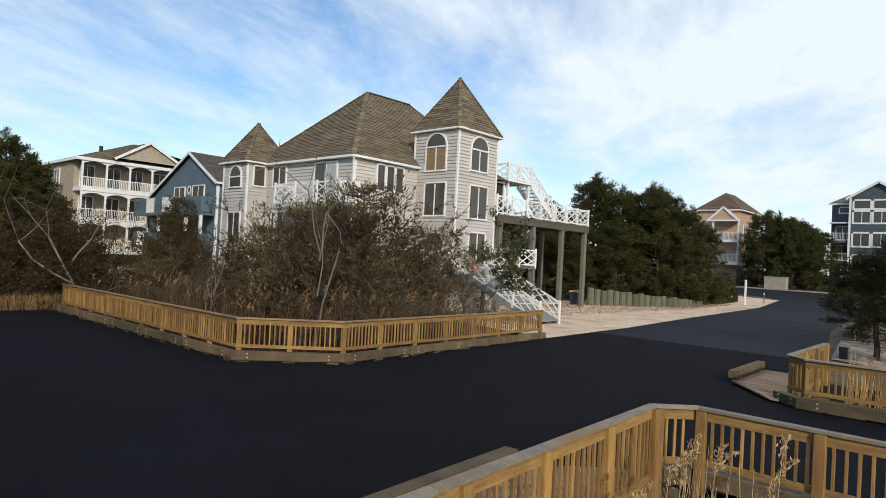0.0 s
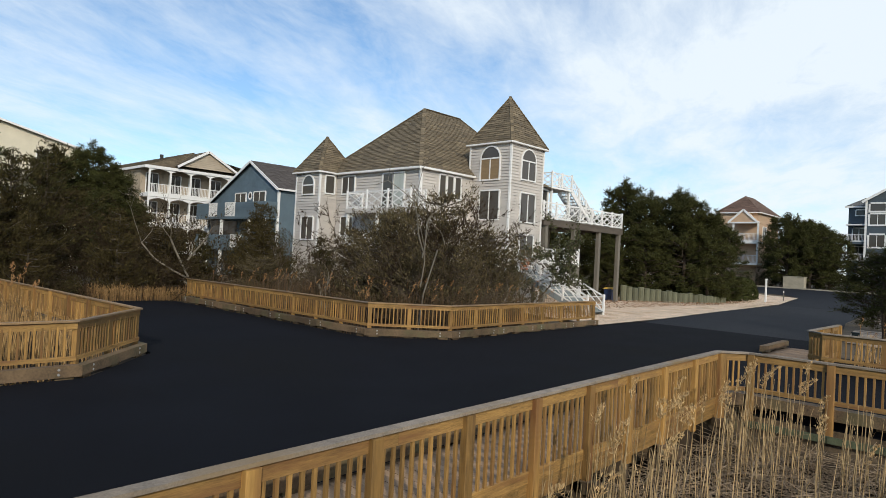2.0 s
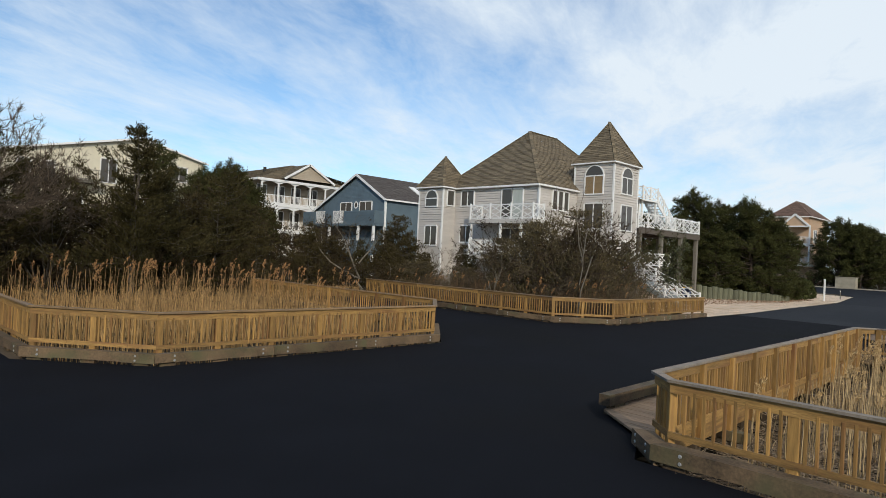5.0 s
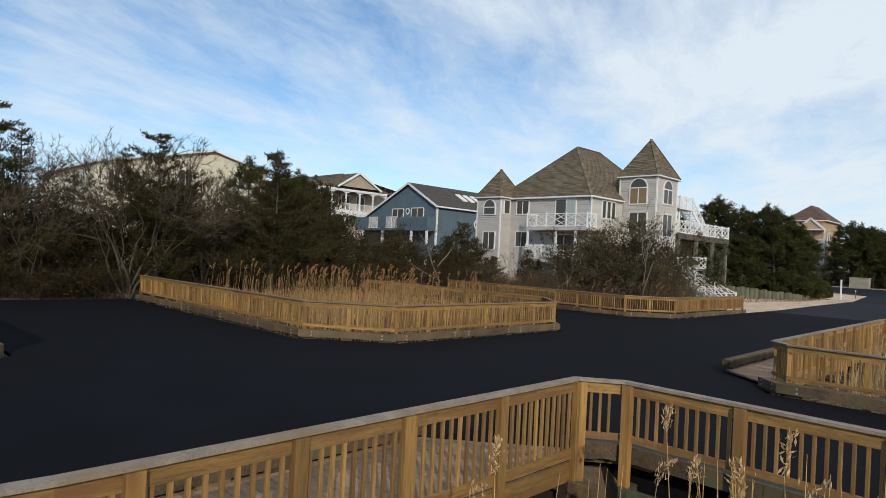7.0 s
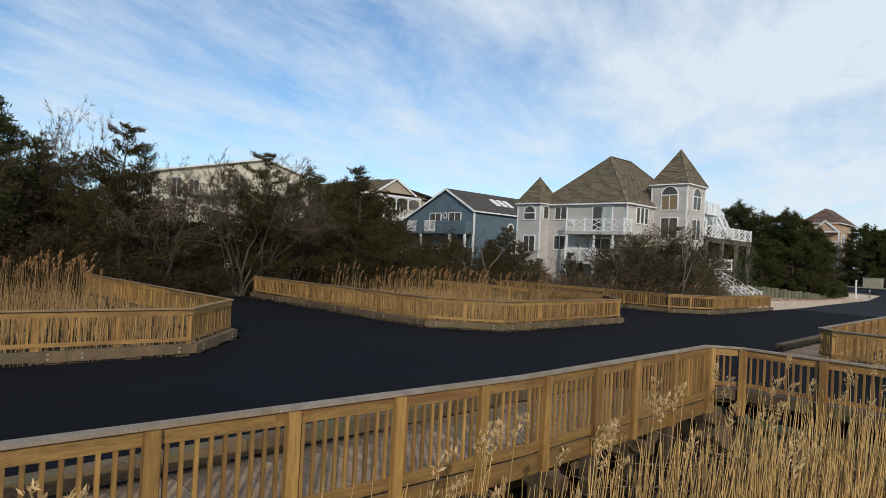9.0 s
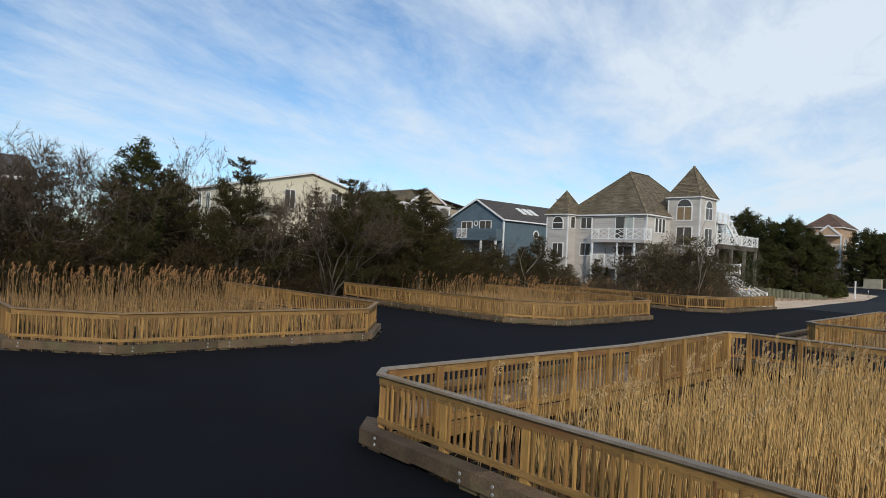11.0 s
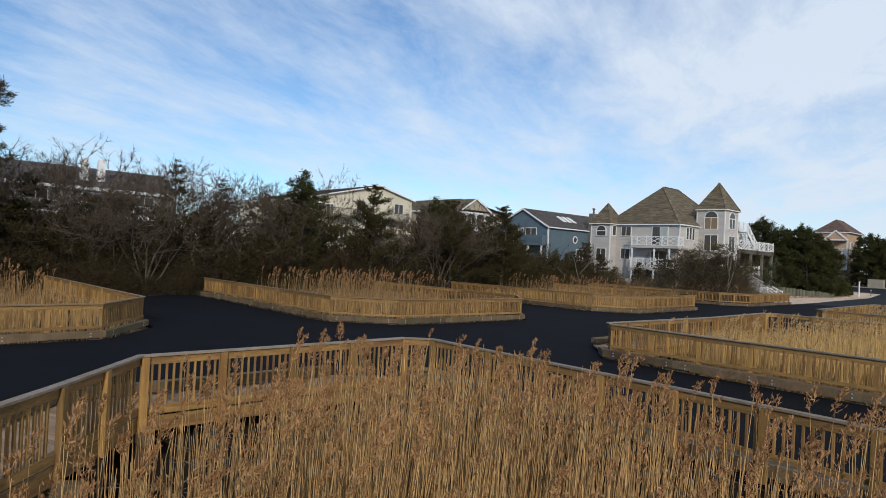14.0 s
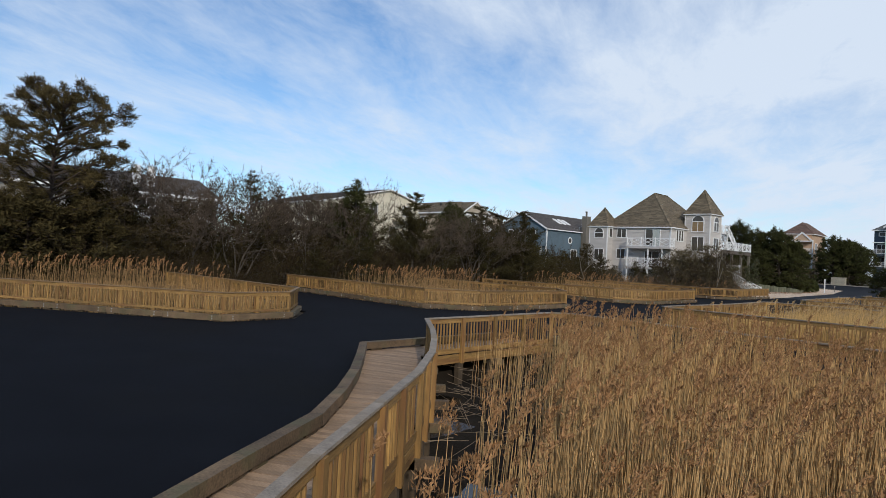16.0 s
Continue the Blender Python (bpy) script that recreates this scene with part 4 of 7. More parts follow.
    for k in range(3):
        window(h, at, 1.58 + k * 0.70, 6.55, 2.10 + k * 0.70, 8.0 - 0.08, 1)
    # front balconies
    for z, x1 in ((5.58, -27.2), (2.95, -28.3)):
        d = Build()
        d.box(-33.2, 27.3, z - 0.26, x1, FRONT - 0.03, z)
        bal = part("balcony", d, SIDING, h)
        lattice_rail(bal, (-33.15, 27.36), (x1 - 0.05, 27.36), z, 1.1, bays=3)
        lattice_rail(bal, (x1 - 0.05, 27.36), (x1 - 0.05, FRONT - 0.1), z, 1.1, bays=1)
        lattice_rail(bal, (-33.15, 27.36), (-33.15, FRONT - 0.1), z, 1.1, bays=1)
    for x in (-33.1, -30.2, -28.3):
        d = Build()
        d.beam((x, 27.45, 0), (x, 27.45, 5.3), 0.16, 0.16, 0.01)
        part("balcony_post", d, TRIM, h)
    # downpipe
    d = Build()
    d.tube((-27.72, 28.55, 7.95), (-27.75, 28.55, 0.4), 0.05, 0.05, 8)
    part("downpipe", d, TRIM, h)
    # gutters' elbows at the corner
    d = Build()
    d.tube((-27.6, 28.42, 8.02), (-27.78, 28.55, 7.72), 0.06, 0.055, 8)
    part("elbow", d, TRIM, h)
    # the screened porch on the deck
    w = Build()
    w.box(-27.85, 36.86, 5.76, -25.75, 39.0, 7.9)
    porch = part("screened_porch", w, DARK, h)
    for y in (36.95, 37.95, 38.95):
        d = Build()
        d.beam((-25.72, y, 5.76), (-25.72, y, 7.9), 0.11)
        part("porch_post", d, TRIM, porch)
    for z in (5.85, 7.0, 7.86):
        d = Build()
        d.beam((-25.70, 36.9, z), (-25.70, 39.0, z), 0.08, 0.1)
        part("porch_rail", d, TRIM, porch)
    r = Build()
    shingle_plane(r, (-25.3, 36.86, 7.95), (-25.3, 39.1, 7.95), (-27.85, 39.1, 9.0), (-27.85, 36.86, 9.0))
    part("porch_roof", r, SHINGLE, h)
    return h


house = turret_house()


def side_deck():
    """The raised timber deck with its stair on the east side of the house."""
    h = thing("deck", "raised grey timber deck on tall posts with white lattice railings", "deck")
    X0, X1, Y0, Y1, Z = -31.5, -24.5, 36.9, 47.6, 5.75
    b = Build()
    b.box(X0, Y0, Z - 0.12, X1, Y1, Z)
    part("floor", b, DECKBROWN, h)
    for x in (X1 - 0.04, X1 - 3.4, X0 + 0.1):
        bb = Build()
        bb.beam((x, Y0, Z - 0.3), (x, Y1, Z - 0.3), 0.09, 0.34)
        part("beam", bb, DECKBROWN, h)
    for k in range(14):
        y = Y0 + 0.1 + (Y1 - Y0 - 0.2) * k / 13
        bb = Build()
        bb.beam((X0, y, Z - 0.22), (X1 - 0.1, y, Z - 0.22), 0.05, 0.2)
        part("joist", bb, DECKBROWN, h)
    for x, y in ((X1 - 0.2, Y1 - 0.3), (X1 - 0.2, 44.3), (X1 - 0.2, 40.9), (X1 - 0.2, 37.4), (X1 - 3.5, 46.9), (X1 - 3.5, 42.5), (X0 + 0.3, 46.9)):
        bb = Build()
        bb.beam((x, y, 0), (x, y, Z - 0.4), 0.30, 0.30, 0.03)
        part("post", bb, POSTGREY, h)
    lattice_rail(h, (X1 - 0.08, Y0), (X1 - 0.08, Y1 - 0.08), Z, 1.1, bays=7)
    lattice_rail(h, (X0, Y1 - 0.08), (X1 - 0.08, Y1 - 0.08), Z, 1.1, bays=4)
    # upper platform and its stair
    b = Build()
    b.box(-28.6, 39.0, 8.0, -25.4, 41.6, 8.12)
    up = part("upper_platform", b, TRIM, h)
    for p, q in (((-25.45, 39.0), (-25.45, 41.5)), ((-28.5, 39.05), (-25.45, 39.05))):
        lattice_rail(up, p, q, 8.12, 1.0, bays=2)
    for x in (-25.6, -28.4):
        for y in (39.2, 41.4):
            bb = Build()
            bb.beam((x, y, Z), (x, y, 8.0), 0.14)
            part("platform_post", bb, TRIM, h)
    for x in (-26.6, -25.5):
        bb = Build()
        bb.beam((x, 41.6, 8.0), (x, 44.7, Z + 0.05), 0.06, 0.28)
        part("stringer", bb, TRIM, h)
        lattice_rail(h, (x, 41.6), (x, 44.7), (8.1, Z + 0.1), 0.95, bays=3)
    for k in range(11):
        bb = Build()
        y, z = 41.7 + 3.0 * k / 11, 8.0 - 2.25 * k / 11
        bb.box(-26.6, y, z - 0.04, -25.5, y + 0.28, z)
        part("step", bb, TRIM, h)
    return h


side_deck()


def front_stair():
    """The outside stair from the landing at the tall turret down to the gravel."""
    h = thing("stair", "grey outdoor stair with white lattice railings and landing", "stair")
    Y0, Y1, XT, XB, Z = 32.9, 34.65, -23.4, -18.6, 2.3
    b = Build()
    b.box(-24.65, 30.8, Z - 0.14, XT, Y1 + 0.1, Z)
    part("landing", b, STEP, h)
    n = 13
    for k in range(n):
        x, z = XT + (XB - XT) * k / n, Z - (Z - 0.1) * (k + 1) / (n + 1)
        bb = Build()
        bb.box(x, Y0, z - 0.05, x + (XB - XT) / n + 0.04, Y1, z)
        part("step", bb, STEP, h)
        bb = Build()
        bb.box(x, Y0, z, x + 0.03, Y1, z + 0.13)
        part("riser", bb, STEP, h)
    for y in (Y0, Y1):
        bb = Build()
        bb.beam((XT - 0.1, y, Z - 0.18), (XB, y, 0.06), 0.06, 0.3)
        part("stringer", bb, STEP, h)
        lattice_rail(h, (XT, y), (XB, y), (Z, 0.1), 1.0, bays=3)
    lattice_rail(h, (XT, 30.85), (XT, Y0), Z, 1.0, bays=1)
    lattice_rail(h, (-24.6, 30.85), (XT, 30.85), Z, 1.0, bays=1)
    for x, y in ((XT - 0.1, 30.95), (XT - 0.1, Y1), (-24.5, 30.95)):
        bb = Build()
        bb.beam((x, y, 0), (x, y, Z - 0.1), 0.16)
        part("landing_post", bb, POSTGREY, h)
    # side landing towards the deck's posts
    b = Build()
    b.box(-24.65, 36.4, 2.62, -22.5, 38.2, 2.76)
    part("landing", b, POSTGREY, h)
    b = Build()
    b.box(-24.65, Y1 + 0.1, 2.2, -23.5, 36.4, 2.34)
    part("landing", b, STEP, h)
    lattice_rail(h, (-24.2, 36.5), (-22.55, 36.5), 2.76, 0.95, bays=2)
    lattice_rail(h, (-22.55, 36.5), (-22.55, 38.15), 2.76, 0.95, bays=1)
    for x, y in ((-22.65, 36.55), (-22.65, 38.1)):
        bb = Build()
        bb.beam((x, y, 0), (x, y, 2.7), 0.18)
        part("landing_post", bb, POSTGREY, h)
    return h


front_stair()


# ---------------------------------------------------------------- blue house
def gable_span(y_or_x0, x1, peak, z_l, z_r, zp):
    """The span of a gable wall at height z, from its start."""
    def span(z):
        lo, hi = 0.0, x1 - y_or_x0
        if z > z_l:
            lo = (peak - y_or_x0) * (z - z_l) / (zp - z_l)
        if z > z_r:
            hi = (x1 - y_or_x0) - (x1 - peak) * (z - z_r) / (zp - z_r)
        return min(lo, hi), max(lo, hi)
    return span


def blue_house():
    h = thing("house", "blue-grey sided beach house with white trim and dark gable roof", "house", "houses")
    X0, X1, Y0, Y1, XP = -63.4, -50.3, 32.9, 52.0, -55.05
    ZL, ZR, ZP = 7.0, 8.3, 10.95
    w = Build()
    core(w, X0, Y0, -0.1, X1, Y1, 6.9)
    w.poly((X0, Y0, 6.9), (X1, Y0, 6.9), (X1, Y0, ZR), (XP, Y0, ZP), (X0, Y0, ZL))
    w.poly((X1, Y0, 6.9), (X1, Y1, 6.9), (X1, Y1, ZR), (X1, Y0, ZR))
    lap_wall(w, (X1, Y0), (0, 1), (1, 0), 0.2, ZR - 0.05, Y1 - Y0, lap=0.2)
    part("wall", w, BLUE, h)
    g = Build()
    lap_wall(g, (X0, Y0), (1, 0), (0, -1), 0.2, ZP - 0.02, gable_span(X0, X1, XP, ZL, ZR, ZP), lap=0.14, proud=0.02)
    part("gable_wall", g, TEAL, h)
    r = Build()
    y0, y1 = Y0 - 0.35, Y1 + 0.3
    shingle_plane(r, (X1 + 0.3, y0, ZR - 0.1), (X1 + 0.3, y1, ZR - 0.1), (XP, y1, ZP + 0.06), (XP, y0, ZP + 0.06))
    shingle_plane(r, (X0 - 0.3, y1, ZL - 0.1), (X0 - 0.3, y0, ZL - 0.1), (XP, y0, ZP + 0.06), (XP, y1, ZP + 0.06))
    part("roof", r, DARKROOF, h)
    f = Build()
    f.beam((XP, y0, ZP - 0.05), (X1 + 0.32, y0, ZR - 0.2), 0.08, 0.22)
    f.beam((XP, y0, ZP - 0.05), (X0 - 0.32, y0, ZL - 0.2), 0.08, 0.22)
    f.beam((X1 + 0.32, y0, ZR - 0.18), (X1 + 0.32, y1, ZR - 0.18), 0.12, 0.16)
    part("fascia", f, TRIM, h)
    for x, y in ((X1, Y0), (X0, Y0)):
        corner_board(h, x, y, 0.2, 8.0 if x == X1 else 6.8, 0.2)
    at = frame_at((X0, Y0), (1, 0), (0, -1))
    window(h, at, 5.45, 6.0, 7.4, 7.95, 2)
    window(h, at, 8.9, 6.4, 10.9, 8.0, 2)
    ring = Build()
    for k in range(12):
        a0, a1 = 2 * math.pi * k / 12, 2 * math.pi * (k + 1) / 12
        q = [at(8.15 + math.cos(a) * rr, 7.7 + math.sin(a) * rr * 1.15, 0.0) for a, rr in ((a0, 0.24), (a1, 0.24), (a1, 0.34), (a0, 0.34))]
        ring.hexa(q, [(x, y - 0.06, z) for x, y, z in q])
    win = part("window", ring, TRIM, h, "small round window")
    p = Build()
    p.poly(*[at(8.15 + math.cos(2 * math.pi * k / 16) * 0.25, 7.7 + math.sin(2 * math.pi * k / 16) * 0.28, 0.035) for k in range(16)])
    part("pane", p, GLASS, win)
    # two tiers of balconies with solid parapets and picket panels
    for tier, (z0, z1, xs0, xs1, pick) in enumerate(((5.7, 6.95, X0, X1, ((-60.9, -59.0), (-57.6, -55.5))), (2.75, 3.9, X0, X1, ((-62.6, -60.8), (-56.3, -54.15))))):
        yb = Y0 - 1.35
        b = Build()
        b.box(xs0, yb, z0 - 0.28, xs1, Y0 - 0.04, z0 - 0.05)
        bal = part("balcony", b, BLUE, h)
        edges = [xs0] + [x for pair in pick for x in pair] + [xs1]
        for a, c in zip(edges[::2], edges[1::2]):
            pw = Build()
            core(pw, a, yb, z0 - 0.1, c, yb + 0.12, z1)
            lap_wall(pw, (a, yb), (1, 0), (0, -1), z0 - 0.1, z1, c - a, lap=0.16)
            part("parapet", pw, BLUE, bal)
        pw = Build()
        core(pw, xs1 - 0.12, yb + 0.125, z0 - 0.1, xs1, Y0 - 0.05, z1)
        part("parapet", pw, BLUE, bal)
        for a, c in pick:
            for dz in (z0 - 0.02, z1):
                pr = Build()
                pr.beam((a, yb + 0.06, dz), (c, yb + 0.06, dz), 0.06, 0.07)
                part("rail", pr, TRIM, bal)
            for k in range(14):
                pr = Build()
                x = a + 0.06 + (c - a - 0.12) * k / 13
                pr.beam((x, yb + 0.06, z0 - 0.02), (x, yb + 0.06, z1), 0.035, 0.035)
                part("picket", pr, TRIM, bal)
        t = Build()
        t.beam((xs0, yb - 0.02, z0 - 0.2), (xs1, yb - 0.02, z0 - 0.2), 0.06, 0.2)
        part("edge_board", t, BLUE, bal)
    for x in (-58.2, -53.0, -50.45):
        b = Build()
        b.beam((x, Y0 - 1.25, 0), (x, Y0 - 1.25, 5.5), 0.22)
        part("balcony_post", b, TRIM, h)
    # dark sheet on the flat wall stands in for the shaded open porch
    d = Build()
    d.box(-62.8, Y0 - 0.05, 3.0, -57.5, Y0 - 0.035, 5.3)
    part("porch_door", d, GLASS, h)
    # east side: round and square windows, skylights, flue
    at = frame_at((X1, Y0), (0, 1), (1, 0))
    ring = Build()
    for k in range(14):
        a0, a1 = 2 * math.pi * k / 14, 2 * math.pi * (k + 1) / 14
        q = [at(6.5 + math.cos(a) * rr, 6.6 + math.sin(a) * rr, 0.03) for a, rr in ((a0, 0.42), (a1, 0.42), (a1, 0.58), (a0, 0.58))]
        ring.hexa(q, [(x + 0.06, y, z) for x, y, z in q])
    win = part("window", ring, TRIM, h, "round porthole window")
    p = Build()
    p.poly(*[at(6.5 + math.cos(2 * math.pi * k / 16) * 0.44, 6.6 + math.sin(2 * math.pi * k / 16) * 0.44, 0.06) for k in range(16)])
    part("pane", p, GLASS, win)
    window(h, at, 6.9, 3.5, 8.5, 5.1, 2)
    for k in range(3):
        s = Build()
        y = 38.6 + k * 1.25
        zc = ZR + (ZP - ZR) * 0.5
        xc = X1 + (XP - X1) * 0.5
        dx, dz = 0.75, -0.75 * (ZP - ZR) / (X1 - XP)
        s.hexa([(xc - dx, y, zc - dz + 0.05), (xc + dx, y, zc + dz + 0.05), (xc + dx, y + 0.75, zc + dz + 0.05), (xc - dx, y + 0.75, zc - dz + 0.05)],
               [(xc - dx, y, zc - dz + 0.2), (xc + dx, y, zc + dz + 0.2), (xc + dx, y + 0.75, zc + dz + 0.2), (xc - dx, y + 0.75, zc - dz + 0.2)])
        part("skylight", s, TRIM, h)
    c = Build()
    c.box(-50.2, 42.6, 0, -49.3, 43.9, 10.9)
    c.tube((-49.75, 43.2, 10.9), (-49.75, 43.2, 11.6), 0.16, 0.16, 10)
    c.tube((-49.75, 43.2, 11.6), (-49.75, 43.2, 11.75), 0.26, 0.20, 10)
    part("chimney", c, POSTGREY, h)
    return h


blue_house()


# ---------------------------------------------------------------- tan house with two-storey porch
def porch_house():
    h = thing("house", "tan beach house with white arched two-storey porch and brown roof", "house", "houses")
    XW, Y0, Y1, ZE = -69.2, 28.0, 38.5, 10.6
    w = Build()
    core(w, -92, Y0, 0, XW, Y1 + 6, ZE)
    lap_wall(w, (XW, Y0), (0, 1), (1, 0), 0.3, ZE, Y1 - Y0)
    lap_wall(w, (-92, Y0), (1, 0), (0, -1), 0.3, ZE, 92 + XW)
    part("wall", w, TAN, h)
    r = Build()
    shingle_plane(r, (-92, Y0 - 0.4, ZE), (-67.0, Y0 - 0.4, ZE), (-70.5, 34.0, 13.1), (-92, 34.0, 13.1))
    shingle_plane(r, (-67.0, Y0 - 0.4, ZE), (-67.0, 40.5, ZE), (-70.5, 34.0, 13.1), (-70.5, 34.0, 13.1))
    shingle_plane(r, (-67.0, 45, ZE), (-92, 45, ZE), (-92, 34.0, 13.1), (-70.5, 34.0, 13.1))
    part("roof", r, SHINGLE, h)
    # gable over the porch
    g = Build()
    lap_wall(g, (-66.75, 31.0), (0, 1), (1, 0), 11.0, 12.75, gable_span(31.0, 37.4, 34.0, 11.0, 11.0, 12.8))
    g.poly((-66.75, 31.0, 11.0), (-66.75, 37.4, 11.0), (-66.75, 34.0, 12.8))
    part("gable", g, TAN, h)
    gr = Build()
    shingle_plane(gr, (-66.5, 30.7, 10.9), (-72, 30.7, 10.9), (-72, 34.0, 12.95), (-66.5, 34.0, 12.95))
    shingle_plane(gr, (-72, 37.7, 10.9), (-66.5, 37.7, 10.9), (-66.5, 34.0, 12.95), (-72, 34.0, 12.95))
    part("gable_roof", gr, SHINGLE, h)
    f = Build()
    f.beam((-66.5, 34.0, 12.9), (-66.5, 30.7, 10.85), 0.08, 0.24)
    f.beam((-66.5, 34.0, 12.9), (-66.5, 37.7, 10.85), 0.08, 0.24)
    f.beam((-66.95, Y0 - 0.4, ZE - 0.05), (-66.95, 39.0, ZE - 0.05), 0.1, 0.3)
    f.beam((-80, Y0 - 0.42, ZE - 0.05), (-66.95, Y0 - 0.42, ZE - 0.05), 0.1, 0.25)
    part("fascia", f, TRIM, h)
    for z in (7.9, 4.9, 2.0):
        b = Build()
        b.box(XW, Y0, z - 0.35, -67.0, 39.0, z)
        fl = part("porch_floor", b, TRIM, h)
        n = 5
        for k in range(n + 1):
            y = Y0 + 0.1 + 10.8 * k / n
            c = Build()
            c.beam((-67.1, y, z), (-67.1, y, z + 2.65), 0.16)
            part("column", c, TRIM, fl)
        for k in range(n):
            ya, yb = Y0 + 0.1 + 10.8 * k / n, Y0 + 0.1 + 10.8 * (k + 1) / n
            a = Build()
            for i in range(8):
                s0, s1 = i / 8, (i + 1) / 8
                l0, l1 = z + 2.2 + 0.3 * math.sin(math.pi * s0), z + 2.2 + 0.3 * math.sin(math.pi * s1)
                y0_, y1_ = ya + (yb - ya) * s0, ya + (yb - ya) * s1
                a.hexa([(-67.16, y0_, l0), (-67.04, y0_, l0), (-67.04, y1_, l1), (-67.16, y1_, l1)], [(-67.16, y0_, z + 2.6), (-67.04, y0_, z + 2.6), (-67.04, y1_, z + 2.6), (-67.16, y1_, z + 2.6)])
            part("arch", a, TRIM, fl)
            picket_rail(fl, (-67.1, ya + 0.1), (-67.1, yb - 0.1), z, 0.95, 0.16)
    at = frame_at((XW, Y0), (0, 1), (1, 0))
    for z in (8.0, 5.0):
        for s in (0.6, 3.0, 5.2, 7.6):
            window(h, at, s, z + 0.1, s + 1.2, z + 2.1, 2)
    at = frame_at((-92, Y0), (1, 0), (0, -1))
    window(h, at, 17.5, 8.4, 18.9, 9.9, 2)
    v = Build()
    v.tube((-73.5, 31.8, 12.0), (-73.5, 31.8, 12.8), 0.2, 0.2, 8)
    part("flue", v, DARK, h)
    return h


porch_house()


# ---------------------------------------------------------------- plainer houses behind
def gable_house(label, mat, roofmat, x0, x1, y0, y1, ze, yp, zp, east_windows, south_windows=(), balconies=(), zn=None):
    """A house whose gable looks east along x1."""
    h = thing("house", label, "house", "houses")
    w = Build()
    core(w, x0, y0, 0, x1, y1, ze)
    zn = zn or ze
    w.poly((x1, y0, ze), (x1, y1, ze), (x1, y1, zn), (x1, yp, zp))
    w.poly((x0, y1, ze), (x0, y1, zn), (x1, y1, zn), (x1, y1, ze))
    lap_wall(w, (x1, y0), (0, 1), (1, 0), 0.3, zp - 0.05, gable_span(y0, y1, yp, ze, zn, zp), lap=0.2)
    lap_wall(w, (x0, y0), (1, 0), (0, -1), 0.3, ze, x1 - x0, lap=0.2)
    part("wall", w, mat, h)
    r = Build()
    shingle_plane(r, (x0, y0 - 0.4, ze - 0.1), (x1 + 0.4, y0 - 0.4, ze - 0.1), (x1 + 0.4, yp, zp + 0.08), (x0, yp, zp + 0.08), course=0.3)
    shingle_plane(r, (x1 + 0.4, y1 + 0.4, zn - 0.1), (x0, y1 + 0.4, zn - 0.1), (x0, yp, zp + 0.08), (x1 + 0.4, yp, zp + 0.08), course=0.3)
    part("roof", r, roofmat, h)
    f = Build()
    f.beam((x1 + 0.42, y0 - 0.4, ze - 0.15), (x1 + 0.42, yp, zp), 0.08, 0.18)
    f.beam((x1 + 0.42, y1 + 0.4, zn - 0.13), (x1 + 0.42, yp, zp), 0.08, 0.18)
    f.beam((x0, y0 - 0.42, ze - 0.18), (x1 + 0.4, y0 - 0.42, ze - 0.18), 0.08, 0.24)
    part("fascia", f, TRIM, h)
    at = frame_at((x1, y0), (0, 1), (1, 0))
    for s0, z0, s1, z1 in east_windows:
        window(h, at, s0, z0, s1, z1, 2)
    at = frame_at((x0, y0), (1, 0), (0, -1))
    for s0, z0, s1, z1 in south_windows:
        window(h, at, s0, z0, s1, z1, 2)
    for ya, yb, z in balconies:
        b = Build()
        b.box(x1, ya, z - 0.25, x1 + 1.5, yb, z)
        bal = part("balcony", b, POSTGREY, h)
        picket_rail(bal, (x1 + 1.45, ya), (x1 + 1.45, yb), z, 1.0, 0.16, mat=POSTGREY)
    return h


gable_house("cream clapboard house with low gable roof behind the trees", CREAM, DARKROOF, -90, -68.5, 3.4, 21.8, 10.4, 15.3, 13.1,
            [(1.3, 7.6, 2.3, 9.7), (3.2, 7.6, 4.2, 9.7), (8.2, 8.3, 9.6, 10.6), (15.0, 9.2, 16.6, 10.7), (12.4, 5.4, 13.6, 7.2), (5.5, 4.6, 6.7, 6.6)],
            [(14.5, 7.6, 15.6, 9.5), (17.2, 7.6, 18.3, 9.5), (10.5, 7.6, 11.6, 9.5)], [(6.3, 11.2, 8.2), (16.2, 20.2, 8.2)], zn=11.5)


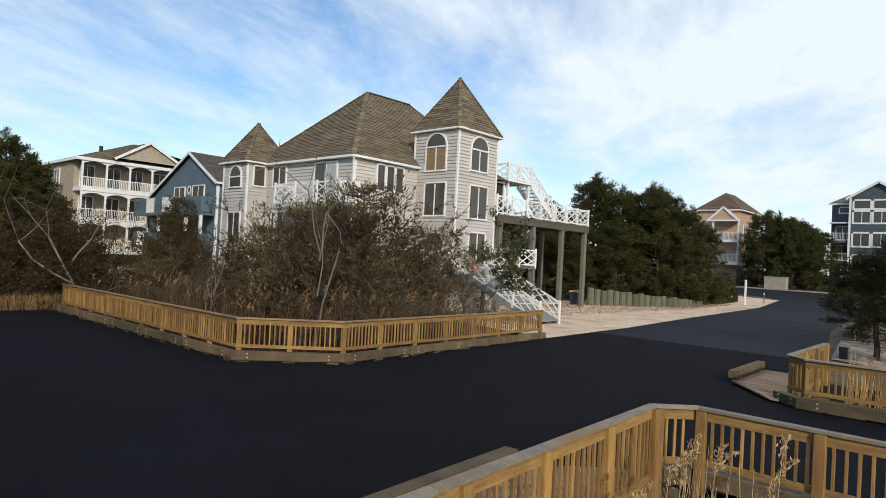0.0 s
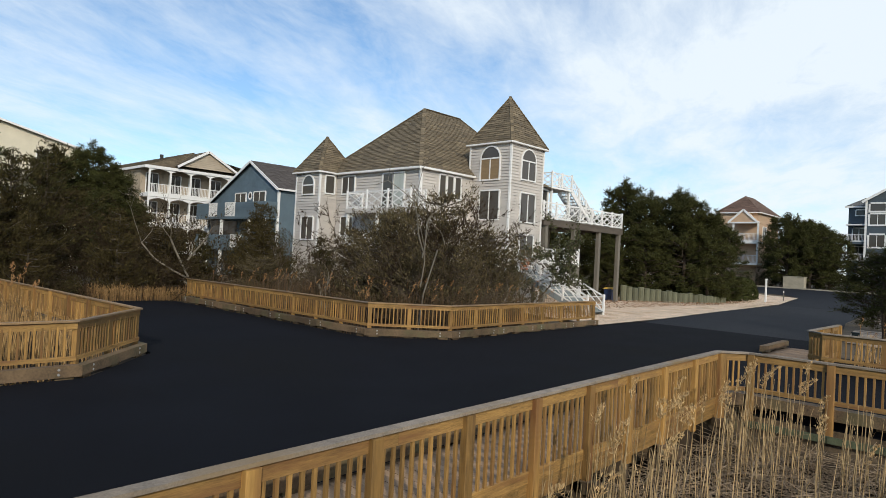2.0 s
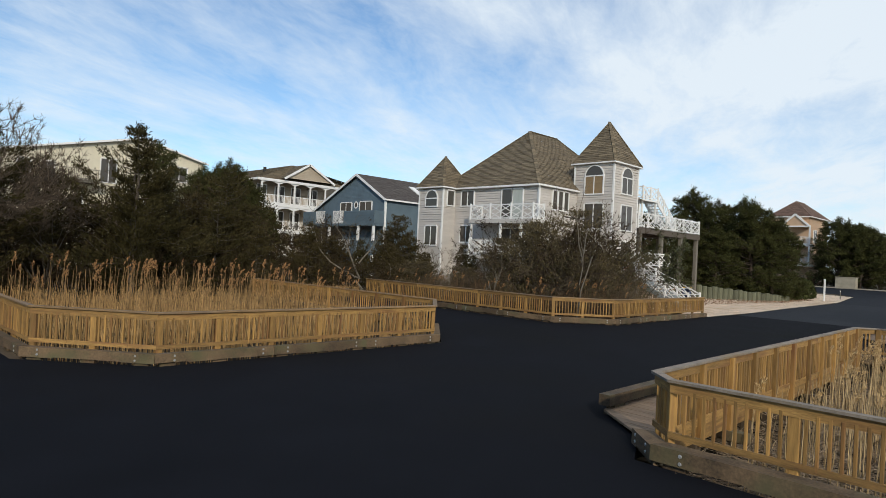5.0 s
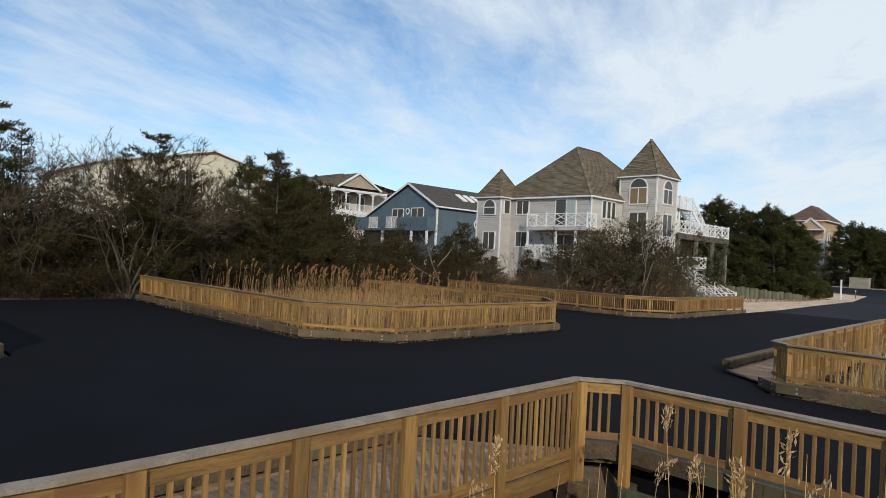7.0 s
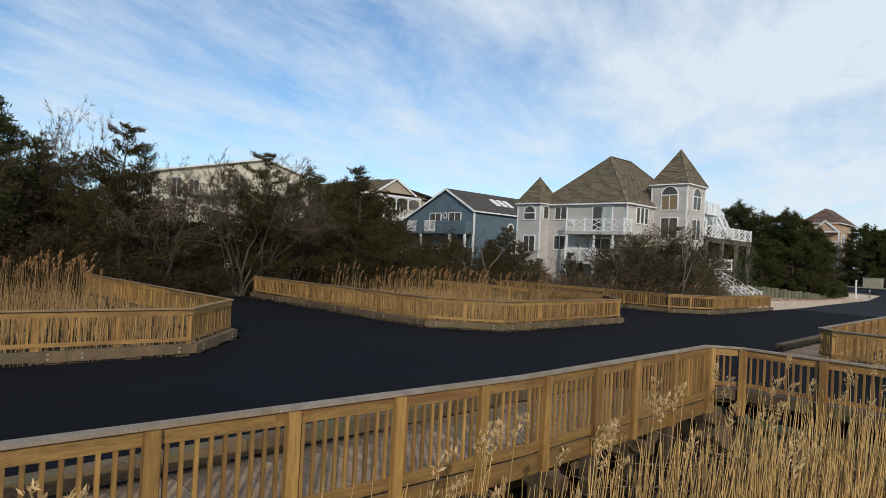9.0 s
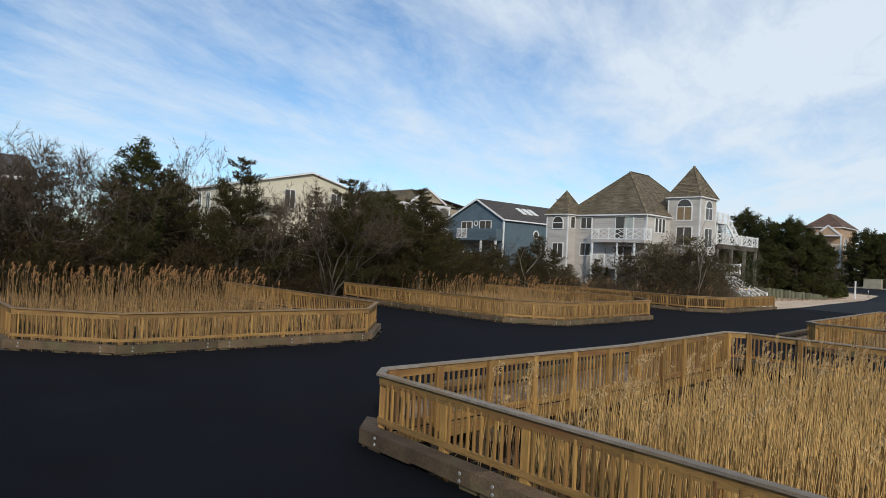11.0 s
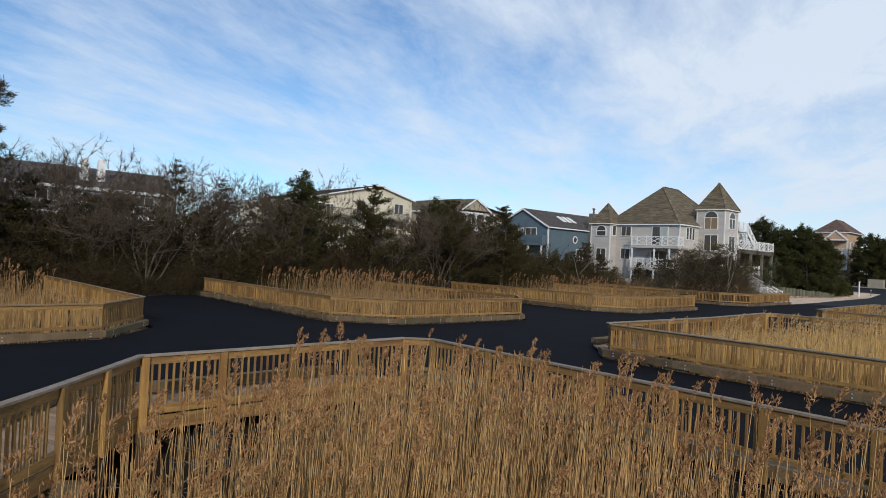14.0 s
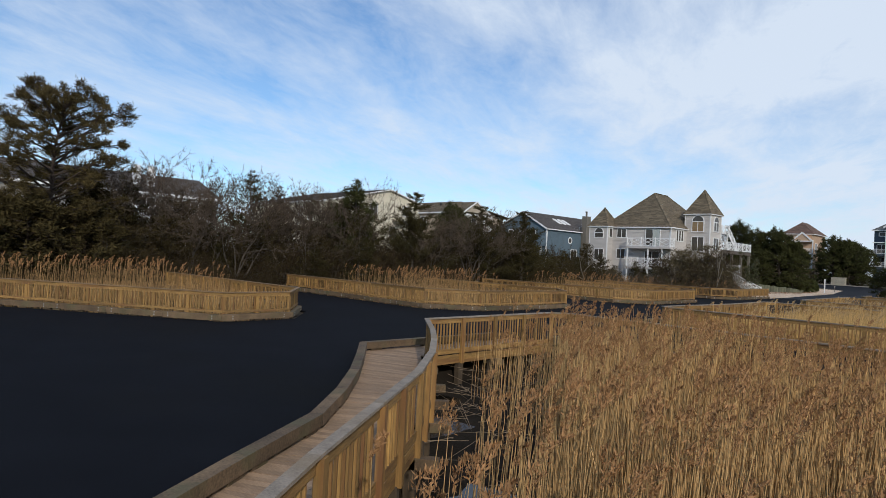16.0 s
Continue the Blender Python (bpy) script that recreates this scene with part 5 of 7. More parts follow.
def hip_house(label, mat, roofmat, x0, y0, x1, y1, ze, zp, windows_s=(), windows_e=(), porch=None):
    h = thing("house", label, "house", "houses")
    w = Build()
    core(w, x0, y0, 0, x1, y1, ze)
    lap_wall(w, (x0, y0), (1, 0), (0, -1), 0.3, ze, x1 - x0, lap=0.22)
    lap_wall(w, (x1, y0), (0, 1), (1, 0), 0.3, ze, y1 - y0, lap=0.22)
    part("wall", w, mat, h)
    o, mx, d = 0.4, (x0 + x1) / 2, min(x1 - x0, y1 - y0) / 2
    a, c = (mx, y0 + d, zp), (mx, max(y1 - d, y0 + d + 0.2), zp)
    r = Build()
    shingle_plane(r, (x0 - o, y0 - o, ze), (x1 + o, y0 - o, ze), a, a, course=0.3)
    shingle_plane(r, (x1 + o, y0 - o, ze), (x1 + o, y1 + o, ze), c, a, course=0.3)
    shingle_plane(r, (x1 + o, y1 + o, ze), (x0 - o, y1 + o, ze), c, c, course=0.3)
    shingle_plane(r, (x0 - o, y1 + o, ze), (x0 - o, y0 - o, ze), a, c, course=0.3)
    part("roof", r, roofmat, h)
    eave(h, x0 - o, y0 - o, x1 + o, y1 + o, ze)
    at = frame_at((x0, y0), (1, 0), (0, -1))
    for q in windows_s:
        window(h, at, *q, 2)
    at = frame_at((x1, y0), (0, 1), (1, 0))
    for q in windows_e:
        window(h, at, *q, 2)
    if porch:
        pa, pb, levels = porch
        for z in levels:
            b = Build()
            b.box(pa, y0 - 2.2, z - 0.3, pb, y0 - 0.02, z)
            fl = part("porch_floor", b, TRIM, h)
            picket_rail(fl, (pa, y0 - 2.1), (pb, y0 - 2.1), z, 1.0, 0.16)
            for x in (pa + 0.1, pb - 0.1):
                c2 = Build()
                c2.beam((x, y0 - 2.1, z), (x, y0 - 2.1, z + 2.7), 0.2)
                part("column", c2, TRIM, fl)
    return h


h = hip_house("orange-tan beach house with brown hip roof and white porches", ORANGE, REDROOF, -34.7, 95, -29.4, 104, 11.3, 13.9, [(0.3, 5.0, 1.3, 6.8)], [(2, 7.6, 3.4, 9.4)], (-32.0, -28.6, (4.3, 7.2)))
gr = Build()
gr.hexa([(-32.3, 92.7, 9.75), (-28.9, 92.7, 9.75), (-28.9, 95, 9.75), (-32.3, 95, 9.75)], [(-30.65, 92.7, 11.3), (-30.55, 92.7, 11.3), (-30.55, 95, 11.3), (-30.65, 95, 11.3)])
part("porch_gable", gr, ORANGE, h)
f = Build()
f.beam((-32.6, 92.6, 9.65), (-30.6, 92.6, 11.45), 0.12, 0.25)
f.beam((-28.6, 92.6, 9.65), (-30.6, 92.6, 11.45), 0.12, 0.25)
f.beam((-32.3, 92.65, 9.7), (-28.9, 92.65, 9.7), 0.12, 0.2)
part("fascia", f, TRIM, h)


def slate_house():
    h = thing("house", "slate-blue four-storey beach house with large white-framed windows", "house", "houses")
    XW, XB, XE, Y0, APEX = -20.4, -18.1, -12.1, 102.0, -15.1
    w = Build()
    core(w, XW, Y0 + 1.5, 0.8, XE, Y0 + 16, 12.7)
    core(w, XB, Y0, 0.8, XE, Y0 + 16, 13.35)
    w.poly((XB, Y0, 13.35), (XE, Y0, 13.35), (APEX, Y0, 15.15))
    lap_wall(w, (XB, Y0), (1, 0), (0, -1), 1.2, 15.0, gable_span(XB, XE, APEX, 13.35, 13.35, 15.15), lap=0.22)
    lap_wall(w, (XW, Y0 + 1.5), (1, 0), (0, -1), 1.2, 12.6, 2.3, lap=0.22)
    part("wall", w, SLATE, h)
    r = Build()
    for x in (XB - 0.45, XE + 0.45):
        lo, hi = (Y0 + 16, Y0 - 0.4) if x < APEX else (Y0 - 0.4, Y0 + 16)
        shingle_plane(r, (x, lo, 13.2), (x, hi, 13.2), (APEX, hi, 15.3), (APEX, lo, 15.3), course=0.3)
    shingle_plane(r, (XW - 0.4, Y0 + 1.1, 12.7), (XB, Y0 + 1.1, 12.7), (XB, Y0 + 4.6, 14.2), (XW + 1.4, Y0 + 4.6, 14.2), course=0.3)
    part("roof", r, GREYROOF, h)
    f = Build()
    f.beam((XB - 0.45, Y0 - 0.42, 13.12), (APEX, Y0 - 0.42, 15.24), 0.1, 0.3)
    f.beam((XE + 0.45, Y0 - 0.42, 13.12), (APEX, Y0 - 0.42, 15.24), 0.1, 0.3)
    f.box(XW - 0.42, Y0 + 1.05, 12.52, XB - 0.05, Y0 + 1.13, 12.74)
    part("fascia", f, TRIM, h)
    at = frame_at((XB, Y0), (1, 0), (0, -1))
    for s0, s1 in ((0.45, 2.15), (2.55, 4.25)):
        window(h, at, s0, 11.95, s1, 12.9, 1, trim=0.2)
        window(h, at, s0, 10.15, s1, 11.5, 2, trim=0.22)
        window(h, at, s0, 7.2, s1, 8.75, 2, trim=0.22)
        window(h, at, s0, 4.4, s1, 5.95, 2, trim=0.22)
    corner_board(h, XB, Y0, 1.0, 13.3, 0.24)
    at = frame_at((XW, Y0 + 1.5), (1, 0), (0, -1))
    window(h, at, 0.9, 11.55, 2.1, 12.2, 1, trim=0.14)
    window(h, at, 0.6, 8.1, 2.0, 9.7, 2, trim=0.14)
    window(h, at, 0.6, 5.4, 2.0, 7.2, 2, trim=0.14)
    for z in (5.2, 7.8):
        b = Build()
        b.box(XW, Y0 + 0.1, z - 0.28, XB - 0.1, Y0 + 1.45, z)
        bal = part("balcony", b, SLATE, h)
        picket_rail(bal, (XW + 0.05, Y0 + 0.16), (XB - 0.15, Y0 + 0.16), z, 1.0, 0.16)
    b = Build()
    b.box(XW, Y0 + 0.1, 10.05, XB - 0.1, Y0 + 1.45, 10.22)
    part("balcony_roof", b, TRIM, h)
    b = Build()
    b.box(-18.4, Y0 - 3.0, 3.1, -14.4, Y0 - 0.05, 3.35)
    porch = part("porch", b, TRIM, h)
    for k in range(4):
        c = Build()
        c.beam((-18.25 + 1.25 * k, Y0 - 2.85, 1.0), (-18.25 + 1.25 * k, Y0 - 2.85, 3.1), 0.16, 0.16, 0.01)
        part("post", c, TRIM, porch)
    picket_rail(porch, (-18.35, Y0 - 2.9), (-14.45, Y0 - 2.9), 3.35, 1.05, 0.18)
    return h


slate_house()


def condo():
    h = thing("apartment_block", "weathered grey apartment block with white balconies behind bare trees", "building")
    X, Y0, Y1 = -60.0, -46.0, -17.0
    w = Build()
    core(w, -75, Y0, 0, X, Y1, 8.2)
    lap_wall(w, (X, Y0), (0, 1), (1, 0), 0.3, 8.2, Y1 - Y0, lap=0.22)
    part("wall", w, GREYW, h)
    r = Build()
    shingle_plane(r, (X + 0.5, Y0 - 0.4, 8.1), (X + 0.5, Y1 + 0.4, 8.1), (-66, Y1 + 0.4, 10.6), (-66, Y0 - 0.4, 10.6), course=0.3)
    shingle_plane(r, (-76, Y1 + 0.4, 8.1), (-76, Y0 - 0.4, 8.1), (-66, Y0 - 0.4, 10.6), (-66, Y1 + 0.4, 10.6), course=0.3)
    part("roof", r, DARKROOF, h)
    f = Build()
    f.beam((X + 0.5, Y0 - 0.4, 8.0), (X + 0.5, Y1 + 0.4, 8.0), 0.1, 0.3)
    part("fascia", f, TRIM, h)
    for y in (-25.6, -24.1):
        c = Build()
        c.box(-62.3, y + 0.15, 8.4, -61.6, y + 0.8, 10.8)
        c.tube((-61.95, y + 0.47, 10.8), (-61.95, y + 0.47, 11.1), 0.3, 0.36, 10)
        part("chimney", c, TRIM, h)
    at = frame_at((X, Y0), (0, 1), (1, 0))
    for z in (5.6, 2.8):
        for k in range(6):
            s = 1.6 + k * 4.7
            window(h, at, s, z + 0.1, s + 1.8, z + 2.0, 2)
            b = Build()
            b.box(X, Y0 + s - 0.6, z - 0.3, X + 1.5, Y0 + s + 2.6, z)
            bal = part("balcony", b, TRIM, h)
            picket_rail(bal, (X + 1.45, Y0 + s - 0.6), (X + 1.45, Y0 + s + 2.6), z, 1.0, 0.16)
    return h


condo()


# ---------------------------------------------------------------- small things on the forecourt
def timber_edging():
    t = thing("edging", "low wall of upright grey timber stumps along the pines", "edging")
    P = [Vector(p) for p in ((-25.2, 49.5), (-23.3, 52.8), (-21.8, 56.5), (-21.2, 61.0))]
    k = 0
    for a, c in zip(P, P[1:]):
        n = round((c - a).length / 0.56)
        for i in range(n):
            o = a.lerp(c, i / n)
            z = 1.3 - 0.036 * k + random.uniform(-0.06, 0.06)
            b = Build()
            b.tube((o.x, o.y, 0), (o.x, o.y, max(0.25, z) - 0.03), 0.27, 0.26, 10)
            b.tube((o.x, o.y, max(0.25, z) - 0.03), (o.x, o.y, max(0.25, z)), 0.26, 0.22, 10)
            part("stump", b, STUMP, t)
            k += 1


timber_edging()
t = thing("wheelie_bin", "dark blue wheeled rubbish bin with yellow lid under the deck", "bin")
b = Build()
b.hexa([(-25.85, 47.75, 0.1), (-25.35, 47.75, 0.1), (-25.35, 48.3, 0.1), (-25.85, 48.3, 0.1)], [(-25.95, 47.7, 1.0), (-25.25, 47.7, 1.0), (-25.25, 48.4, 1.0), (-25.95, 48.4, 1.0)])
part("body", b, BIN, t)
b = Build()
b.hexa([(-25.99, 47.66, 1.0), (-25.21, 47.66, 1.0), (-25.21, 48.44, 1.0), (-25.99, 48.44, 1.0)], [(-25.9, 47.8, 1.12), (-25.3, 47.8, 1.12), (-25.3, 48.4, 1.14), (-25.9, 48.4, 1.14)])
part("lid", b, BINLID, t)
for x in (-25.9, -25.3):
    b = Build()
    b.tube((x - 0.03, 48.25, 0.12), (x + 0.03, 48.25, 0.12), 0.12, 0.12, 12)
    part("wheel", b, DARK, t)
t = thing("flower_pot", "terracotta flower pot with dry plants on the stair landing", "pot")
b = Build()
b.tube((-23.95, 34.2, 2.3), (-23.95, 34.2, 2.9), 0.24, 0.36, 14)
b.tube((-23.95, 34.2, 2.9), (-23.95, 34.2, 3.0), 0.4, 0.4, 14)
part("body", b, TERRACOTTA, t)
t = thing("sign_post", "white wooden post at the bend of the road", "post")
b = Build()
b.beam((-20.0, 68.0, 0.05), (-20.0, 68.0, 2.3), 0.16, 0.16, 0.02)
b.beam((-20.0, 68.0, 2.3), (-20.0, 68.0, 2.4), 0.2, 0.2, 0.03)
part("post", b, TRIM, t)
t = thing("utility_box", "low beige concrete enclosure by the far road", "enclosure")
b = Build()
b.box(-24.15, 88.5, 1.1, -21.85, 89.7, 2.68)
part("body", b, CONCRETE, t)
b = Build()
b.box(-24.21, 88.44, 2.68, -21.79, 89.76, 2.76)
part("coping", b, CONCRETE, t)
t = thing("meter_box", "small dark green utility box under the roadside pine", "utility box")
b = Build()
b.beam((-6.6, 35.6, -0.05), (-6.6, 35.6, 0.4), 0.28, 0.22, 0.02)
part("body", b, BINGREEN, t)
b = Build()
b.beam((-6.6, 35.6, 0.4), (-6.6, 35.6, 0.44), 0.32, 0.26, 0.015)
part("lid", b, BINGREEN, t)
t = thing("marker_post", "thin grey reflector post at the gravel's edge", "marker post")
b = Build()
b.beam((-19.3, 71.2, 0.1), (-19.3, 71.2, 1.3), 0.09, 0.05, 0.01)
part("post", b, POSTGREY, t)
b = Build()
b.beam((-19.3, 71.16, 1.08), (-19.3, 71.16, 1.24), 0.1, 0.03, 0.005)
part("reflector", b, TRIM, t)


# ---------------------------------------------------------------- plants
class Soup:
    """Many small faces, gathered as arrays."""

    def __init__(self, seed):
        self.rng = np.random.default_rng(seed)
        self.v, self.f, self.n = [], [], 0

    def add(self, verts, faces):
        """verts: (m, k, 3) for m pieces; faces: index lists in one piece."""
        m, k, _ = verts.shape
        base = self.n + np.arange(m)[:, None] * k
        self.v.append(verts.reshape(-1, 3))
        for f in faces:
            self.f.append(base + np.array(f)[None, :])
        self.n += m * k

    def tubes(self, p, q, r0, r1, sides=3):
        """Open tapered tubes from p to q, arrays of points."""
        d = q - p
        d = d / np.maximum(np.linalg.norm(d, axis=1, keepdims=True), 1e-6)
        ref = np.where(np.abs(d[:, 2:3]) > 0.9, np.array([[1.0, 0, 0]]), np.array([[0, 0, 1.0]]))
        a = np.cross(d, ref)
        a /= np.linalg.norm(a, axis=1, keepdims=True)
        c = np.cross(d, a)
        ring = [a * math.cos(2 * math.pi * i / sides) + c * math.sin(2 * math.pi * i / sides) for i in range(sides)]
        v = np.stack([p + o * r0[:, None] for o in ring] + [q + o * r1[:, None] for o in ring], axis=1)
        self.add(v, [[i, (i + 1) % sides, sides + (i + 1) % sides, sides + i] for i in range(sides)])

    def blades(self, c, size, aspect=0.4, up=None):
        """Small diamond leaves at the points c, turned at random or near up."""
        n = len(c)
        u = self.rng.normal(size=(n, 3))
        if up is not None:
            u = u * 0.55 + up
        u /= np.linalg.norm(u, axis=1, keepdims=True)
        w = np.cross(u, self.rng.normal(size=(n, 3)))
        w /= np.maximum(np.linalg.norm(w, axis=1, keepdims=True), 1e-6)
        s = (size * self.rng.uniform(0.6, 1.4, n))[:, None]
        self.add(np.stack([c - u * s, c + w * s * aspect, c + u * s, c - w * s * aspect], axis=1), [[0, 1, 2, 3]])

    def mesh(self, name, mat):
        v = np.concatenate(self.v)
        me = bpy.data.meshes.new(name)
        me.vertices.add(len(v))
        me.vertices.foreach_set("co", v.astype(np.float32).ravel())
        loops = np.concatenate([f.ravel() for f in self.f])
        sizes = np.concatenate([np.full(len(f), f.shape[1]) for f in self.f])
        me.loops.add(len(loops))
        me.loops.foreach_set("vertex_index", loops.astype(np.int32))
        me.polygons.add(len(sizes))
        me.polygons.foreach_set("loop_start", np.concatenate([[0], np.cumsum(sizes)[:-1]]).astype(np.int32))
        me.update(calc_edges=True)
        me.materials.append(mat)
        return me


def limbs(rng, p, d, length, radius, depth, out, spread=0.55, rise=0.12, forks=(2, 4), shrink=(0.55, 0.8), tips=None, wob=0.16):
    """Grows crooked limbs: out takes (p, q, r0, r1)."""
    steps = 3 if depth > 1 else 2
    for k in range(steps):
        d = d + rng.normal(size=3) * wob + np.array([0, 0, rise])
        d /= np.linalg.norm(d)
        q = p + d * length / steps
        r = radius * (1 - 0.28 / steps)
        out.append((p, q, radius, r))
        p, radius = q, r
    if depth == 0:
        if tips is not None:
            tips.append((p, d))
        return
    for _ in range(int(rng.integers(forks[0], forks[1]))):
        nd = d + rng.normal(size=3) * spread
        nd /= np.linalg.norm(nd)
        limbs(rng, p, nd, length * rng.uniform(*shrink), radius * rng.uniform(0.5, 0.72), depth - 1, out, spread, rise, forks, shrink, tips, wob)


def tube_mesh(segs, name, mat, seed=0, fat=0.0, thick=0.04):
    s = Soup(seed)
    p, q = np.array([a[0] for a in segs]), np.array([a[1] for a in segs])
    r0, r1 = np.array([a[2] for a in segs]), np.array([a[3] for a in segs])
    big = r0 > thick
    if big.any():
        s.tubes(p[big], q[big], r0[big] + fat, r1[big] + fat, 6)
    if (~big).any():
        s.tubes(p[~big], q[~big], r0[~big] + fat, r1[~big] + fat, 3)
    return s.mesh(name, mat)


def bare_tree(seed, height, label, bark=None, twig=None, stems=4, spread=0.5, depth=4):
    """A leafless tree of several stems with a haze of twigs."""
    rng = np.random.default_rng(seed)
    t = thing("tree", label, "tree", "bare trees")
    segs, tips = [], []
    for k in range(stems):
        a = 2 * math.pi * (k + rng.uniform(0, 0.6)) / stems
        lean = rng.uniform(0.15, 0.5)
        d = np.array([math.cos(a) * lean, math.sin(a) * lean, 1.0])
        limbs(rng, np.array([math.cos(a) * 0.12, math.sin(a) * 0.12, -0.1]), d / np.linalg.norm(d), height * rng.uniform(0.22, 0.32), height * 0.0088, depth, segs, spread, 0.14, (2, 4), (0.6, 0.88), tips, 0.24)
    top = max(s[1][2] for s in segs)
    k = height / top
    segs = [(p * k, q * k, r0, r1) for p, q, r0, r1 in segs]
    thick, thin = [s for s in segs if s[2] > height * 0.0028], [s for s in segs if s[2] <= height * 0.0028]
    part("trunk", tube_mesh(thick, "trunk", bark or BARK, seed), None, t)
    s = Soup(seed + 1)
    p, q = np.array([a[0] for a in thin]), np.array([a[1] for a in thin])
    s.tubes(p, q, np.full(len(p), 0.012), np.full(len(p), 0.007), 3)
    # finest twigs
    m = 7
    o = np.repeat(q, m, axis=0)
    d = np.repeat(q - p, m, axis=0)
    d /= np.maximum(np.linalg.norm(d, axis=1, keepdims=True), 1e-6)
    d = d + s.rng.normal(size=d.shape) * 0.55
    o2 = o + d * s.rng.uniform(0.08, 0.27, (len(o), 1)) * height / 7
    s.tubes(o, o2, np.full(len(o), 0.0085), np.full(len(o), 0.0045), 3)
    part("crown", s.mesh("crown", twig or TWIG), None, t)
    return t


def brush(seed, height, width, label, leafy=900, mat=None, leaf=None, stems=46):
    """A tangle of many thin stems with some dry leaves."""
    rng = np.random.default_rng(seed)
    t = thing("shrub", label, "shrub", "shrubs")
    segs, tips = [], []
    for k in range(stems):
        a, r = rng.uniform(0, 2 * math.pi), width * math.sqrt(rng.uniform(0, 1)) * 0.55
        p = np.array([math.cos(a) * r, math.sin(a) * r, -0.05])
        d = np.array([math.cos(a) * 0.35 + rng.normal() * 0.2, math.sin(a) * 0.35 + rng.normal() * 0.2, 1.0])
        limbs(rng, p, d / np.linalg.norm(d), height * rng.uniform(0.28, 0.48), 0.016, 2, segs, 0.6, 0.06, (2, 4), (0.5, 0.85), tips, 0.22)
    s = Soup(seed)
    p, q = np.array([a[0] for a in segs]), np.array([a[1] for a in segs])
    r0 = np.array([max(0.006, a[2]) for a in segs])
    s.tubes(p, q, r0, r0 * 0.7, 3)
    o = np.repeat(q, 2, axis=0)
    d = np.repeat(q - p, 2, axis=0) + s.rng.normal(size=(len(o), 3)) * 0.12
    s.tubes(o, o + d * s.rng.uniform(0.4, 1.0, (len(o), 1)), np.full(len(o), 0.006), np.full(len(o), 0.003), 3)
    part("crown", s.mesh("crown", mat or BRUSH), None, t)
    if leafy:
        s = Soup(seed + 9)
        pick = s.rng.integers(0, len(q), leafy)
        c = q[pick] + s.rng.normal(size=(leafy, 3)) * 0.12
        s.blades(c, 0.055, 0.5)
        part("leaves", s.mesh("leaves", leaf or MYRTLE), None, t)
    return t


def cedar(seed, height, width, label, mat=None, ragged=0.35, top_heavy=0.0, n_limb=90, leaves=7500, size=0.085):
    """An evergreen with a tapered trunk, upturned boughs in uneven layers and many small sprays."""
    rng = np.random.default_rng(seed)
    t = thing("tree", label, "tree", "evergreens")
    segs = []
    p = np.array([0.0, 0.0, -0.1])
    spine = [p]
    for k in range(10):
        q = p + np.array([rng.normal() * 0.05, rng.normal() * 0.05, (height + 0.1) * 0.97 / 10])
        segs.append((p, q, height * 0.018 * (1 - k / 11), height * 0.018 * (1 - (k + 1) / 11)))
        p = q
        spine.append(p)
    ends, starts = [], []
    side = rng.uniform(0.72, 1.25, 7)
    for k in range(n_limb):
        f = rng.uniform(0.04, 0.99) ** 0.9
        z = f * height
        o = spine[min(9, int(f * 10))] * 1.0
        o = np.array([o[0], o[1], z])
        prof = (1 - f) ** (0.75 - 0.3 * top_heavy) * (0.55 + 0.45 * min(1, f * 5)) + 0.05
        a = rng.uniform(0, 2 * math.pi)
        length = width * prof * rng.uniform(1 - ragged, 1 + ragged * 0.6) * side[int(a / (2 * math.pi) * 7 + f * 3.3) % 7]
        d = np.array([math.cos(a), math.sin(a), rng.uniform(-0.05, 0.35)])
        d /= np.linalg.norm(d)
        m = o + d * length * 0.6
        e = m + (d + np.array([0, 0, rng.uniform(0.2, 0.8)])) * length * 0.42
        segs.append((o, m, 0.028, 0.018))
        segs.append((m, e, 0.018, 0.007))
        starts += [o, m]
        ends += [m, e]
    part("trunk", tube_mesh(segs, "trunk", BARK, seed), None, t)
    starts, ends = np.array(starts), np.array(ends)
    w = np.linalg.norm(ends - starts, axis=1)
    s = Soup(seed + 3)
    chance = w * np.tile([0.55, 1.35], n_limb)
    leaves = int(leaves * 1.25)
    pick = s.rng.choice(len(ends), leaves, p=chance / chance.sum())
    f = s.rng.uniform(0.0, 1.08, leaves)
    c = starts[pick] + (ends - starts)[pick] * f[:, None]
    cluster = s.rng.normal(size=(len(ends), 6, 3)) * np.array([0.2, 0.2, 0.09])
    c = c + cluster[pick, s.rng.integers(0, 6, leaves)] * (0.4 + 0.6 * w[pick][:, None]) + s.rng.normal(size=(leaves, 3)) * np.array([0.05, 0.05, 0.035]) * (1 + w[pick][:, None])
    s.blades(c, size * 0.9, 0.28, np.array([0, 0, 0.55]) + (ends - starts)[pick] / np.maximum(w[pick][:, None], 0.1) * 0.9)
    part("crown", s.mesh("crown", mat or CEDAR), None, t)
    return t


